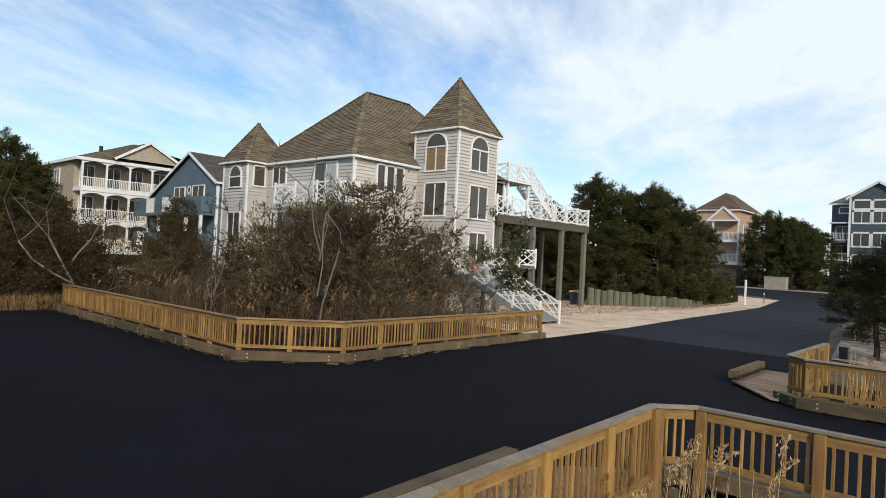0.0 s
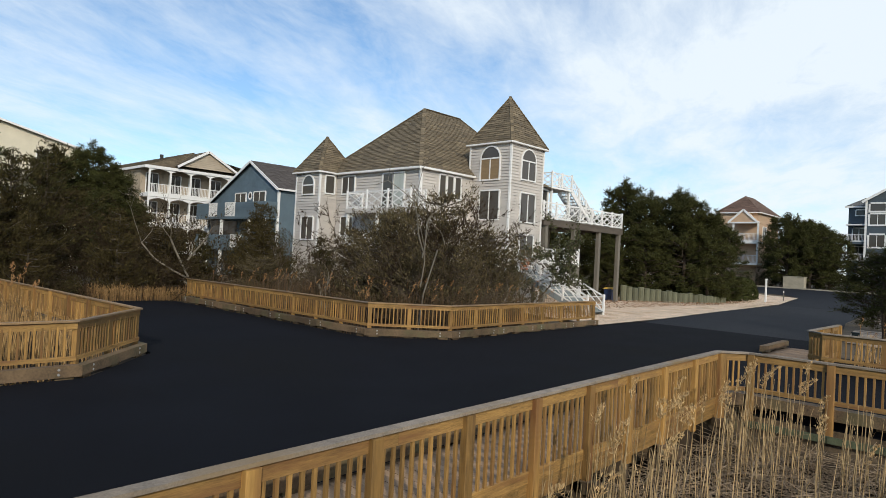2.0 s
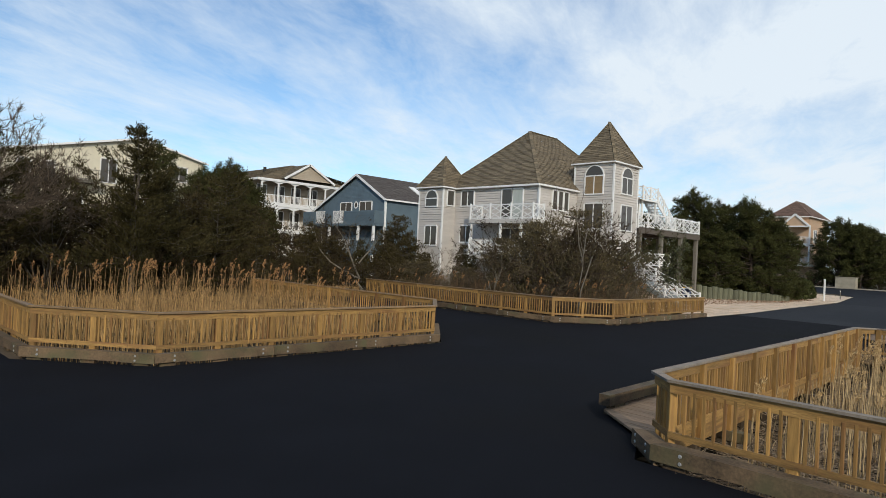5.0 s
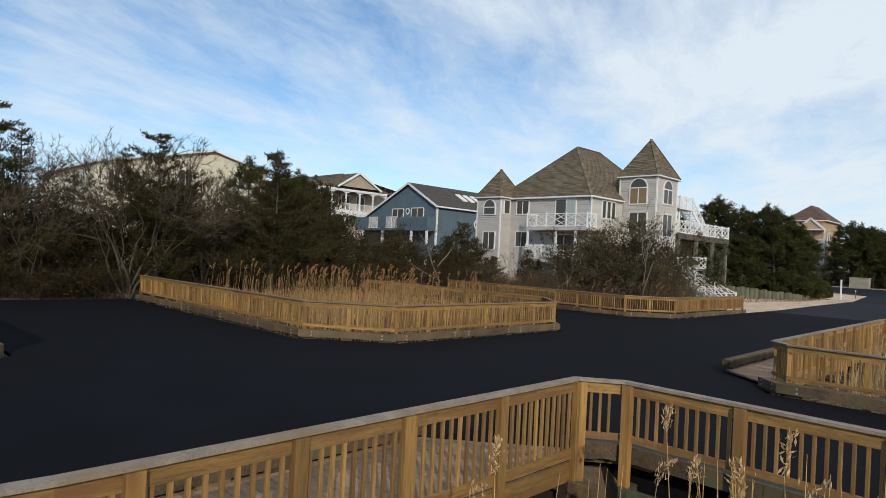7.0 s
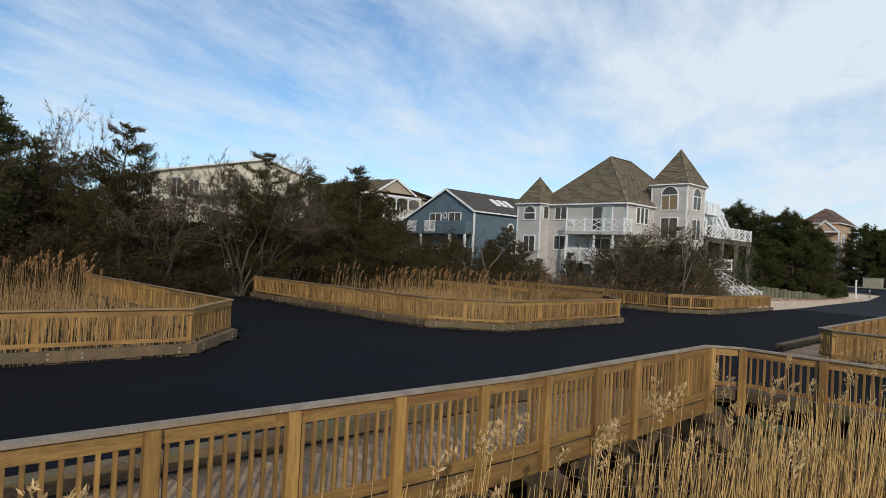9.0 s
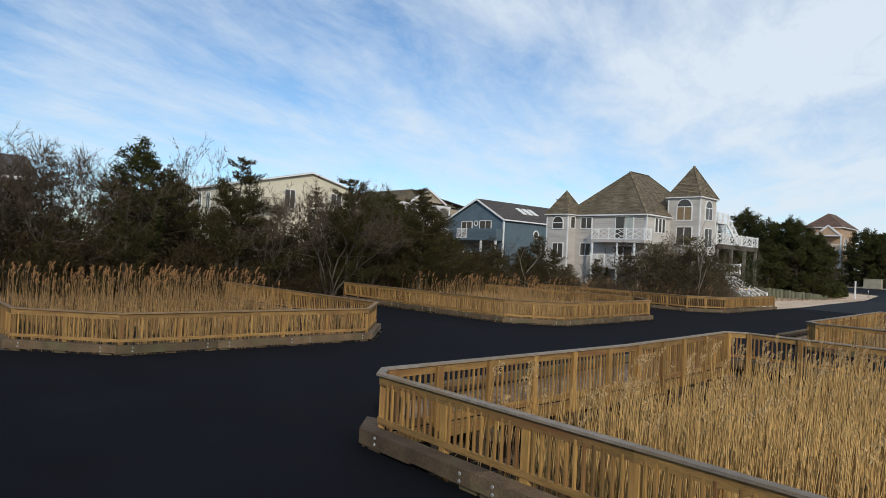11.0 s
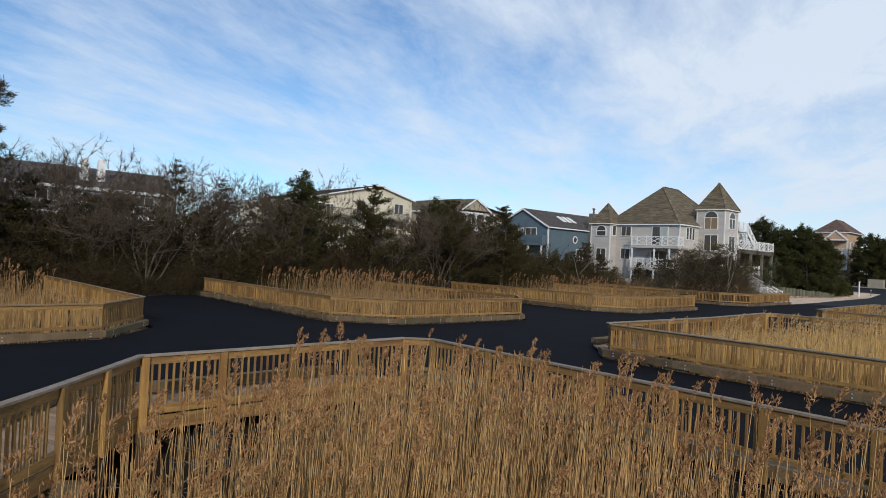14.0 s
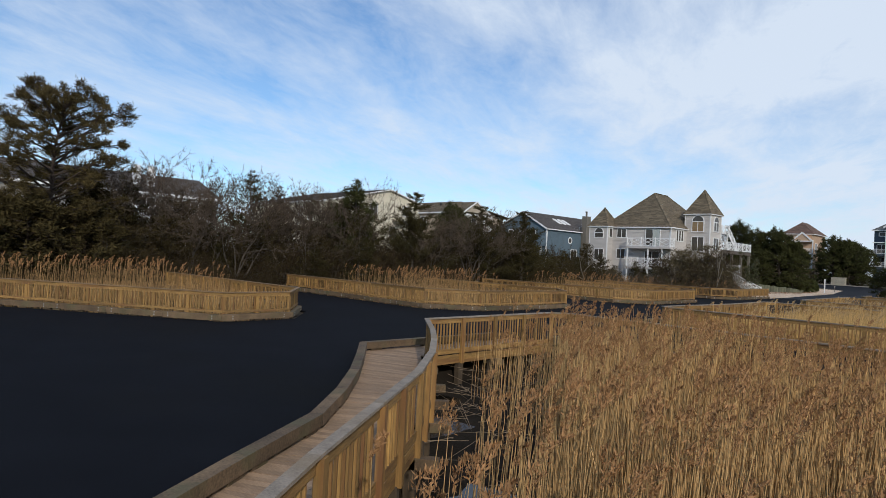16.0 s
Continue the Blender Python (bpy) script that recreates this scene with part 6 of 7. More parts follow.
def tufted_pine(seed, height, width, label, low=0.3, n_limb=46, tufts=5, needles=46, mat=None, needle=0.17, trunk=0.022, shape=0.0, leaders=0, inner=2, clump=0.13, wide=0.1, dome=False):
    """A pine with spreading limbs that end in clumps of needles; shape 1 makes it conical; leaders adds pointed side tops."""
    rng = np.random.default_rng(seed)
    t = thing("tree", label, "tree", "evergreens")
    segs, tips = [], []
    p = np.array([0.0, 0.0, -0.1])
    spine = [p]
    for k in range(8):
        q = p + np.array([rng.normal() * 0.03 * height / 4, rng.normal() * 0.03 * height / 4, height * 0.95 / 8])
        segs.append((p, q, height * trunk * (1 - k / 9.5), height * trunk * (1 - (k + 1) / 9.5)))
        p = q
        spine.append(p)
    for k in range(n_limb):
        f = low + (0.97 - low) * (k + rng.uniform(0, 1)) / n_limb
        i = min(7, int(f * 8))
        o = spine[i] + (spine[i + 1] - spine[i]) * (f * 8 - i)
        a = k * 2.4 + rng.uniform(-0.5, 0.5)
        g = (f - low) / (1 - low)
        prof = (1 - shape) * math.sin(math.pi * (0.22 + 0.70 * g)) ** 0.8 + shape * ((1 - g) ** 0.62 * (0.7 + 0.3 * min(1, g * 4)) + 0.06)
        lift = rng.uniform(0.05, 0.42)
        if dome:
            prof, lift = math.sqrt(max(0.05, 1 - ((g - 0.3) / 0.72) ** 2)), rng.uniform(0.1, 0.45) + 0.35 * g
        length = width * prof * rng.uniform(0.6, 1.12)
        d = np.array([math.cos(a), math.sin(a), lift])
        q = o + d * length * 0.6
        segs.append((o, q, 0.05 * height / 9, 0.03 * height / 9))
        hub = o + d * length * 0.86
        for j in range(tufts):
            if j < tufts - inner:
                e = hub + rng.normal(size=3) * np.array([0.24, 0.24, 0.19]) * (0.42 + length / 5)
            else:
                e = o + d * length * rng.uniform(0.3, 0.85) + rng.normal(size=3) * 0.22
            segs.append((q if j < tufts - inner else o + d * length * 0.3, e, 0.022, 0.012))
            tips.append(e)
    for k in range(leaders):
        a, g = k * 2.1 + rng.uniform(-0.4, 0.4), rng.uniform(0.35, 0.75)
        o = np.array([math.cos(a), math.sin(a), 0]) * width * rng.uniform(0.35, 0.6) * (1.15 - g) + np.array([0, 0, height * g])
        top = height * rng.uniform(0.18, 0.3)
        segs.append((o, o + np.array([0, 0, top]), 0.03, 0.012))
        for j in range(14):
            h = j / 13
            b_ = rng.uniform(0, 2 * math.pi)
            tips.append(o + np.array([math.cos(b_) * 0.75 * (1 - h), math.sin(b_) * 0.75 * (1 - h), top * h]))
    for j in range(16):
        h, b_ = j / 15, rng.uniform(0, 2 * math.pi)
        tips.append(spine[-1] + np.array([math.cos(b_) * 0.7 * (1 - h), math.sin(b_) * 0.7 * (1 - h), height * (-0.1 + 0.16 * h)]))
    part("trunk", tube_mesh(segs, "trunk", PINEBARK, seed), None, t)
    tips = np.array(tips)
    s = Soup(seed + 5)
    c = np.repeat(tips, needles, axis=0)
    u = s.rng.normal(size=c.shape)
    u[:, 2] = np.abs(u[:, 2]) * 1.1 - 0.2
    u /= np.linalg.norm(u, axis=1, keepdims=True)
    c = c + s.rng.normal(size=c.shape) * clump
    w = np.cross(u, s.rng.normal(size=c.shape))
    w /= np.maximum(np.linalg.norm(w, axis=1, keepdims=True), 1e-6)
    ln = (needle * s.rng.uniform(0.7, 1.5, len(c)))[:, None]
    s.add(np.stack([c, c + u * ln * 0.6 + w * ln * wide, c + u * ln * 1.3, c + u * ln * 0.6 - w * ln * wide], axis=1), [[0, 1, 2, 3]])
    part("crown", s.mesh("crown", mat or PINE), None, t)
    return t


def put(proto, places, first=True):
    """Sets a grown plant and copies of it: (x, y, scale, turn, height share, ground)."""
    for i, (x, y, s, turn, tall) in enumerate(places):
        ob = proto if i == 0 and first else copy_thing(proto, pose(x, y, 0, 0, 0, turn))
        ob.location, ob.rotation_euler = (x, y, -0.02), (0, 0, radians(turn))
        ob.scale = (s, s, s * tall)


# black pines beside the deck and along the far road
put(tufted_pine(11, 9.0, 3.0, "dark green black pine with dense tufted crown", low=0.03, n_limb=74, tufts=9, needles=34, needle=0.2, wide=0.09, clump=0.1, shape=0.45, leaders=12),
    [(-31.2, 60.0, 1.27, 0, 1.0), (-27.6, 58.2, 1.10, 80, 1.0), (-23.6, 57.5, 1.08, 150, 1.0), (-22.4, 59.5, 1.0, 220, 0.95), (-22.6, 63.5, 0.85, 20, 0.95), (-25.6, 60.0, 1.12, 330, 1.02), (-29.0, 53.5, 0.95, 300, 0.9), (-34.5, 57, 1.0, 30, 1.0),
     (-25.8, 54.6, 0.85, 190, 0.9), (-27.0, 66, 0.95, 120, 0.95), (-36.0, 53.0, 1.0, 200, 0.9), (-33.0, 50.0, 0.8, 100, 0.9), (-30.0, 50.4, 0.7, 20, 0.9), (-27.6, 51.4, 0.62, 60, 0.9), (-58.0, 19.6, 1.2, 90, 1.0), (-57.2, 21.6, 1.0, 10, 1.0), (-56.4, 16.8, 1.08, 170, 1.0), (-55.4, 22.8, 0.75, 240, 0.95), (-53.0, 19.6, 0.9, 300, 0.85)])
put(tufted_pine(12, 9.0, 3.4, "dark green pine with a broad rounded crown by the road", low=0.2, n_limb=70, tufts=8, needles=30, needle=0.23, wide=0.1, clump=0.12, shape=0.2, leaders=6),
    [(-24.8, 92.0, 1.2, 0, 1.0), (-22.1, 92.6, 1.1, 90, 1.0), (-20.6, 95.5, 1.0, 200, 0.98), (-25.6, 95, 0.95, 300, 0.95), (-23.5, 98, 1.15, 40, 1.0), (-9, 96, 1.0, 140, 1.0), (-24.6, 99.5, 1.1, 20, 1.0), (-23.6, 102, 1.1, 250, 1.0),
     (-36, 112, 1.0, 0, 0.9), (-44, 96, 1.2, 60, 0.9), (-30, 130, 1.2, 10, 0.9), (-48, 120, 1.3, 100, 0.9), (-10, 106, 1.1, 170, 0.9)])
put(tufted_pine(21, 5.6, 2.1, "feathery dark green young pine on the sandy verge", low=0.2, n_limb=40, tufts=8, needles=36, needle=0.16, wide=0.07, clump=0.09, shape=0.35, inner=3),
    [(-5.7, 36.6, 1.02, 0, 0.72), (-3.9, 35.6, 1.12, 100, 0.98), (-5.6, 42.6, 1.0, 210, 1.0), (-2.0, 39, 1.25, 300, 1.0), (-8.0, 48.0, 0.75, 20, 0.9), (-4, 46, 1.1, 50, 1.0)])
# evergreens behind the western reed beds
put(cedar(31, 8.4, 1.9, "tall ragged dark cedar among bare trees", ragged=0.5, leaves=8500),
    [(-31.4, 2.9, 0.98, 0, 1.0), (-36.5, -8.0, 1.02, 250, 0.98), (-38.6, -13.2, 1.0, 60, 1.0), (-40.5, 9.6, 0.85, 170, 1.0), (-37.8, -24.6, 1.1, 10, 1.0), (-43.5, -18.5, 1.05, 310, 1.0), (-33.0, -17.0, 0.85, 140, 0.95), (-42.0, -12.2, 1.0, 20, 1.0), (-40.6, -14.6, 0.95, 260, 1.0), (-35.4, -4.0, 0.92, 75, 1.0), (-37.2, -5.6, 0.8, 190, 0.95)])
put(cedar(39, 8.8, 3.3, "tall open dark cedar with spreading boughs", ragged=0.75, n_limb=64, leaves=15000, size=0.095),
    [(-33.9, -10.1, 1.0, 40, 1.0), (-31.9, -3.2, 0.9, 170, 1.03), (-37.0, -14.6, 0.92, 280, 1.02), (-31.7, 3.0, 0.84, 110, 1.1)])
put(cedar(32, 6.5, 2.6, "broad dark cedar behind the reed bed", ragged=0.45, leaves=9500, size=0.095),
    [(-35.3, 5.2, 0.98, 0, 1.0), (-34.2, 8.2, 0.85, 220, 0.95), (-37.2, 10.0, 1.1, 300, 1.0), (-36.0, -0.2, 0.85, 160, 0.95), (-43.2, 13.0, 1.25, 80, 1.05), (-36.6, -46.0, 1.2, 20, 1.0), (-33.4, -43.0, 0.9, 130, 0.9),
     (-44.5, 20.5, 0.65, 260, 0.85), (-34.2, -20.5, 0.62, 60, 0.8), (-35.5, -28.0, 0.6, 20, 0.8), (-38.4, -27.6, 1.0, 10, 1.0), (-40.0, -33.0, 1.15, 200, 1.0), (-45.0, -14.0, 1.2, 10, 1.05), (-46.0, -10.0, 1.25, 70, 1.05), (-44.0, -12.0, 1.1, 140, 1.05), (-48.5, -8.5, 1.25, 200, 1.05)])
put(cedar(33, 5.0, 1.7, "rusty brown-green cedar by the reed bed", mat=RUST, ragged=0.45, leaves=6500),
    [(-33.0, 5.6, 0.95, 0, 1.0), (-32.6, 9.8, 0.8, 90, 1.0), (-34.0, 14.0, 0.9, 200, 1.0), (-32.8, -36.5, 1.0, 30, 1.0), (-36.0, -41.0, 1.2, 300, 1.0), (-33.8, -2.6, 0.7, 150, 1.0)])
put(tufted_pine(13, 9.4, 2.4, "open-crowned dark pine before the cream house", low=0.25, n_limb=34, tufts=6, needles=40, needle=0.18, wide=0.15),
    [(-36.0, -15.8, 0.98, 70, 1.0), (-49.3, 10.5, 1.08, 210, 1.0)])
put(tufted_pine(14, 11.4, 4.2, "tall loblolly pine with tufted open crown", low=0.38, n_limb=60, tufts=10, needles=72, needle=0.18, trunk=0.016, inner=4, clump=0.09, wide=0.08, dome=True, mat=PINETALL),
    [(-34.6, -38.9, 1.12, 20, 0.95)])
put(tufted_pine(15, 6.0, 2.8, "low bushy olive-brown pine under the tall pine", low=0.05, n_limb=60, tufts=8, needles=24, needle=0.2, wide=0.2, mat=RUST, shape=0.4),
    [(-33.2, -40.6, 1.0, 0, 0.9), (-33.6, -37.4, 0.95, 100, 0.95), (-35.8, -43.2, 1.1, 200, 0.95), (-37.6, -36.0, 1.1, 300, 1.0)])
# small evergreens on the plot of the turreted house
put(cedar(34, 3.6, 1.0, "small dark cedar in the garden plot", leaves=3600),
    [(-29.5, 23.0, 1.0, 0, 1.0), (-28.2, 22.4, 0.8, 100, 1.0), (-42.4, 27.4, 1.2, 310, 1.0), (-22.2, 24.6, 1.0, 150, 1.1), (-35.4, 19.0, 0.9, 10, 1.1)])
# bare trees
put(bare_tree(41, 8.0, "leafless grey tree with many stems behind the railing", stems=6, spread=0.5),
    [(-31.9, -4.4, 1.0, 0, 1.0), (-35.5, -17.5, 1.0, 80, 1.0), (-33.9, -27.4, 0.98, 150, 1.0), (-35.5, -2.0, 0.95, 330, 1.0), (-38.6, -8.0, 0.82, 20, 1.0), (-37.5, -22.0, 1.05, 220, 1.05), (-33.6, 0.0, 0.85, 300, 1.0), (-39, -30.5, 1.08, 110, 1.0), (-38.0, -19.5, 1.05, 190, 1.0), (-41.0, -33.0, 1.1, 250, 1.0)])
put(bare_tree(42, 8.2, "slender leafless tree in a thicket", stems=4, spread=0.38),
    [(-36.5, -20.0, 1.0, 0, 1.0), (-40.5, -25.8, 1.1, 90, 1.05), (-35.2, -30.0, 0.95, 200, 1.0), (-39.4, -16.4, 1.05, 300, 1.0), (-37.2, -34.0, 1.0, 20, 1.0), (-42.5, -35.0, 1.15, 60, 1.0), (-33.2, -8.2, 0.9, 170, 1.0), (-43.0, -29.5, 1.2, 30, 1.05), (-44.0, -22.5, 1.15, 70, 1.05), (-39.0, -36.0, 1.05, 330, 1.05), (-37.6, -12.1, 0.7, 40, 1.75)])
put(bare_tree(43, 5.6, "leafless brown tree in the garden thicket", stems=6, spread=0.55, bark=TWIG, twig=BRUSH),
    [(-20.6, 23.4, 1.02, 0, 1.0), (-22.8, 21.6, 0.95, 100, 1.0)])
put(bare_tree(44, 4.6, "pale leaning leafless tree by the railing", stems=2, spread=0.5, bark=PALEBARK, depth=3),
    [(-27.5, 19.6, 0.75, 250, 1.0), (-18.2, 24.2, 0.8, 10, 0.8), (-23.8, 19.2, 0.7, 90, 0.9)])
def snag(seed, label, arms, mat):
    """A bare leaning trunk with spreading arms: (rise along x, y, z, length, radius, share up the trunk)."""
    rng = np.random.default_rng(seed)
    t = thing("tree", label, "tree", "bare trees")
    segs, tips = [], []
    for d, start, length, radius, depth in arms:
        d = np.array(d, float)
        limbs(rng, np.array(start, float), d / np.linalg.norm(d), length, radius, depth, segs, 0.5, 0.05, (2, 3), (0.45, 0.7), tips, 0.13)
    thick, thin = [a for a in segs if a[2] > 0.02], [a for a in segs if a[2] <= 0.02]
    part("trunk", tube_mesh(thick, "trunk", mat, seed), None, t)
    if thin:
        part("crown", tube_mesh([(p, q, max(r0, 0.009), max(r1, 0.006)) for p, q, r0, r1 in thin], "crown", mat, seed + 1), None, t)
    return t


t = snag(47, "pale dead tree with spreading bare limbs past the railing",
         [((-0.28, -0.2, 1), (0, 0, -0.1), 1.2, 0.09, 0), ((-1.0, -0.85, 0.62), (-0.3, -0.2, 1.0), 3.4, 0.05, 3), ((-0.35, -0.3, 1.0), (-0.35, -0.25, 1.1), 2.2, 0.06, 3),
          ((0.5, 0.45, 1.0), (-0.4, -0.3, 2.0), 1.4, 0.05, 3), ((0.75, 0.7, 0.7), (0.05, 0, 0.1), 1.5, 0.045, 3)], PALEBARK)
put(t, [(-32.6, 17.4, 1.0, 0, 1.0)])
put(snag(48, "slender pale leaning tree behind the railing", [((0.08, -0.05, 1), (0, 0, -0.3), 2.6, 0.036, 0), ((-0.25, -0.3, 1), (0.18, -0.1, 2.2), 1.4, 0.028, 2), ((0.35, 0.1, 1), (0.18, -0.1, 2.0), 1.1, 0.03, 2), ((0.1, 0.3, 1), (0.1, -0.05, 1.2), 1.0, 0.028, 2)], PALEBARK),
    [(-18.1, 19.5, 1.32, 0, 1.05), (-22.4, 18.2, 0.75, 140, 0.85)])
t = bare_tree(45, 5.2, "small broadleaf tree with thin green crown by the stair", stems=3, spread=0.5, depth=3)
s = Soup(46)
ends = np.array([v.co[:] for v in max(t.children, key=lambda c: len(c.data.vertices)).data.vertices])
pick = s.rng.integers(0, len(ends), 4600)
keep = ends[pick][:, 2] > 1.1
s.blades(ends[pick][keep] + s.rng.normal(size=(keep.sum(), 3)) * 0.1, 0.07, 0.45)
part("leaves", s.mesh("leaves", LEAF), None, t)
put(t, [(-20.8, 30.3, 1.0, 0, 1.0), (-21.4, 28.6, 0.7, 140, 1.0)])
# dense dark shrubs before the turreted house
put(cedar(35, 4.6, 2.6, "dense dark brown wax myrtle thicket before the house", mat=GARDEN, ragged=0.4, top_heavy=1.0, n_limb=150, leaves=13000, size=0.072),
    [(-21.0, 23.6, 1.12, 0, 1.1), (-22.8, 22.0, 1.0, 100, 1.0), (-19.4, 25.2, 0.85, 200, 1.05), (-24.4, 24.4, 1.02, 300, 1.08), (-19.4, 22.4, 0.8, 50, 0.9), (-27.6, 21.4, 0.6, 150, 0.75), (-30.8, 20.2, 0.62, 20, 0.8), (-25.6, 22.6, 0.9, 250, 0.95)])
put(cedar(37, 5.7, 2.5, "bushy olive-brown cedar before the blue house", mat=RUST, ragged=0.45, n_limb=130, leaves=13000, size=0.08),
    [(-36.8, 23.4, 1.0, 0, 1.0), (-33.6, 22.0, 0.8, 90, 0.95), (-39.6, 24.4, 0.85, 200, 0.95), (-31.4, 21.2, 0.55, 300, 0.95)])
put(cedar(36, 5.4, 3.0, "dark tangled thicket in the shaded wood", mat=MYRTLE, ragged=0.45, top_heavy=1.0, n_limb=150, leaves=8000, size=0.11),
    [(-35.2, -5.6, 0.85, 0, 0.85), (-36.2, -19.0, 0.9, 60, 0.85), (-35.6, -25.2, 0.9, 120, 0.8), (-36.4, -31.6, 1.0, 180, 0.85), (-34.8, 2.4, 0.9, 240, 0.9), (-36.0, 7.6, 1.0, 300, 1.0), (-37.0, 17.6, 0.75, 30, 0.9), (-39.8, -9.6, 0.7, 90, 0.8), (-41.0, -21.0, 1.15, 150, 1.0), (-41.5, -29.0, 1.15, 210, 1.0), (-40.0, 1.0, 1.15, 270, 1.0), (-34.5, -13.0, 0.65, 330, 0.8), (-42.0, 19.5, 0.75, 10, 0.9), (-38.0, -38.5, 1.1, 70, 0.9), (-35.0, -34.5, 0.9, 160, 0.8), (-41.2, -12.6, 1.15, 40, 1.0), (-38.6, -14.8, 1.0, 220, 0.95), (-44.5, -7.0, 1.1, 300, 0.95), (-38.5, -47, 1.2, 100, 0.9)])
# brush
put(brush(51, 3.0, 2.2, "dense brown leafless thicket", leafy=1200, mat=TWIG, leaf=GARDEN),
    [(-21.4, 22.2, 1.15, 0, 1.2), (-23.6, 23.4, 1.1, 60, 1.1), (-19.4, 22.2, 0.95, 120, 1.1), (-18.9, 25.2, 0.6, 200, 0.9), (-25.8, 20.6, 0.8, 260, 0.9), (-28.6, 20.4, 0.7, 310, 0.9), (-20.2, 26.6, 1.0, 30, 1.15), (-17.6, 22.4, 0.7, 80, 0.9), (-24.4, 26.4, 0.9, 20, 0.8), (-31.5, 25.4, 0.7, 70, 0.8)])
rows = [(-33.6 + random.uniform(-1.2, 1.0) - (k % 3) * 2.2, 22 - k * 1.95 + random.uniform(-0.6, 0.6), random.uniform(0.85, 1.35), random.uniform(0, 360), random.uniform(0.8, 1.15) * (0.7 if k < 6 else 1.0)) for k in range(38)]
put(brush(52, 3.2, 2.4, "tangled dark brown undergrowth at the wood's edge", leafy=1500, stems=28), rows)
rows = [(-37 - random.uniform(0, 5), 20 - k * 2.9 + random.uniform(-0.8, 0.8), random.uniform(1.25, 1.75), random.uniform(0, 360), random.uniform(0.9, 1.15)) for k in range(24)]
put(brush(53, 3.6, 2.6, "tall grey-brown undergrowth in the wood", leafy=1400, stems=30), rows)
rows = [(-34 + 2.6 * k + random.uniform(-1, 1), 95.5 + random.uniform(0, 4) - 0.25 * k, random.uniform(1.0, 1.4), random.uniform(0, 360), 1.0) for k in range(11)]
put(brush(55, 3.4, 2.6, "dark green shrubbery behind the far road", leafy=2600, leaf=HEDGE, stems=14), rows)
rows = [(-32.4 - random.uniform(0, 1.6), 12 - k * 4.6 + random.uniform(-1, 1), random.uniform(0.8, 1.2), random.uniform(0, 360), random.uniform(0.7, 1.0)) for k in range(13)]
put(brush(54, 1.7, 1.5, "low greenish shrub at the street's end", leafy=1800, leaf=CEDAR, stems=20), rows)
rows = [(-32.1 - 0.5 * (k % 2), y + random.uniform(-0.3, 0.3), random.uniform(0.7, 1.0), random.uniform(0, 360), random.uniform(0.8, 1.1)) for k, y in enumerate((-5.4, -6.8, -8.2, -9.6, -11.0, -12.3, -26.0, -27.6, -29.2, -30.8, -32.4, 8.8, 10.2))]
put(brush(56, 2.4, 1.7, "dark tangled brush at the edge of the asphalt", leafy=1500, stems=34), rows)
# hedge at the bend
t = thing("hedge", "clipped olive-green hedge at the bend of the road", "hedge")
s = Soup(61)
n = 15000
f = s.rng.uniform(0, 1, n)
c = np.stack([-23.4 + 0.6 * f, 58.5 + 13.5 * f, np.zeros(n)], axis=1)
a = s.rng.uniform(0, math.pi, n)
r = s.rng.uniform(0.8, 1.0, n) ** 0.5
end = np.clip(np.minimum(f, 1 - f) * 9, 0.35, 1) ** 0.5
c[:, 0] += np.cos(a) * 1.5 * r * end
c[:, 2] += np.sin(a) ** 0.7 * 2.35 * r * end + s.rng.normal(size=n) * 0.06
s.blades(c, 0.11, 0.6)
part("leaves", s.mesh("leaves", HEDGE), None, t)
b = Build()
for k in range(10):
    b.tube((-23.3 + 0.06 * k, 59.0 + 1.35 * k, 0), (-23.3 + 0.06 * k, 59.1 + 1.35 * k, 1.9), 0.5, 0.35, 7)
part("stems", b, TWIG, t)


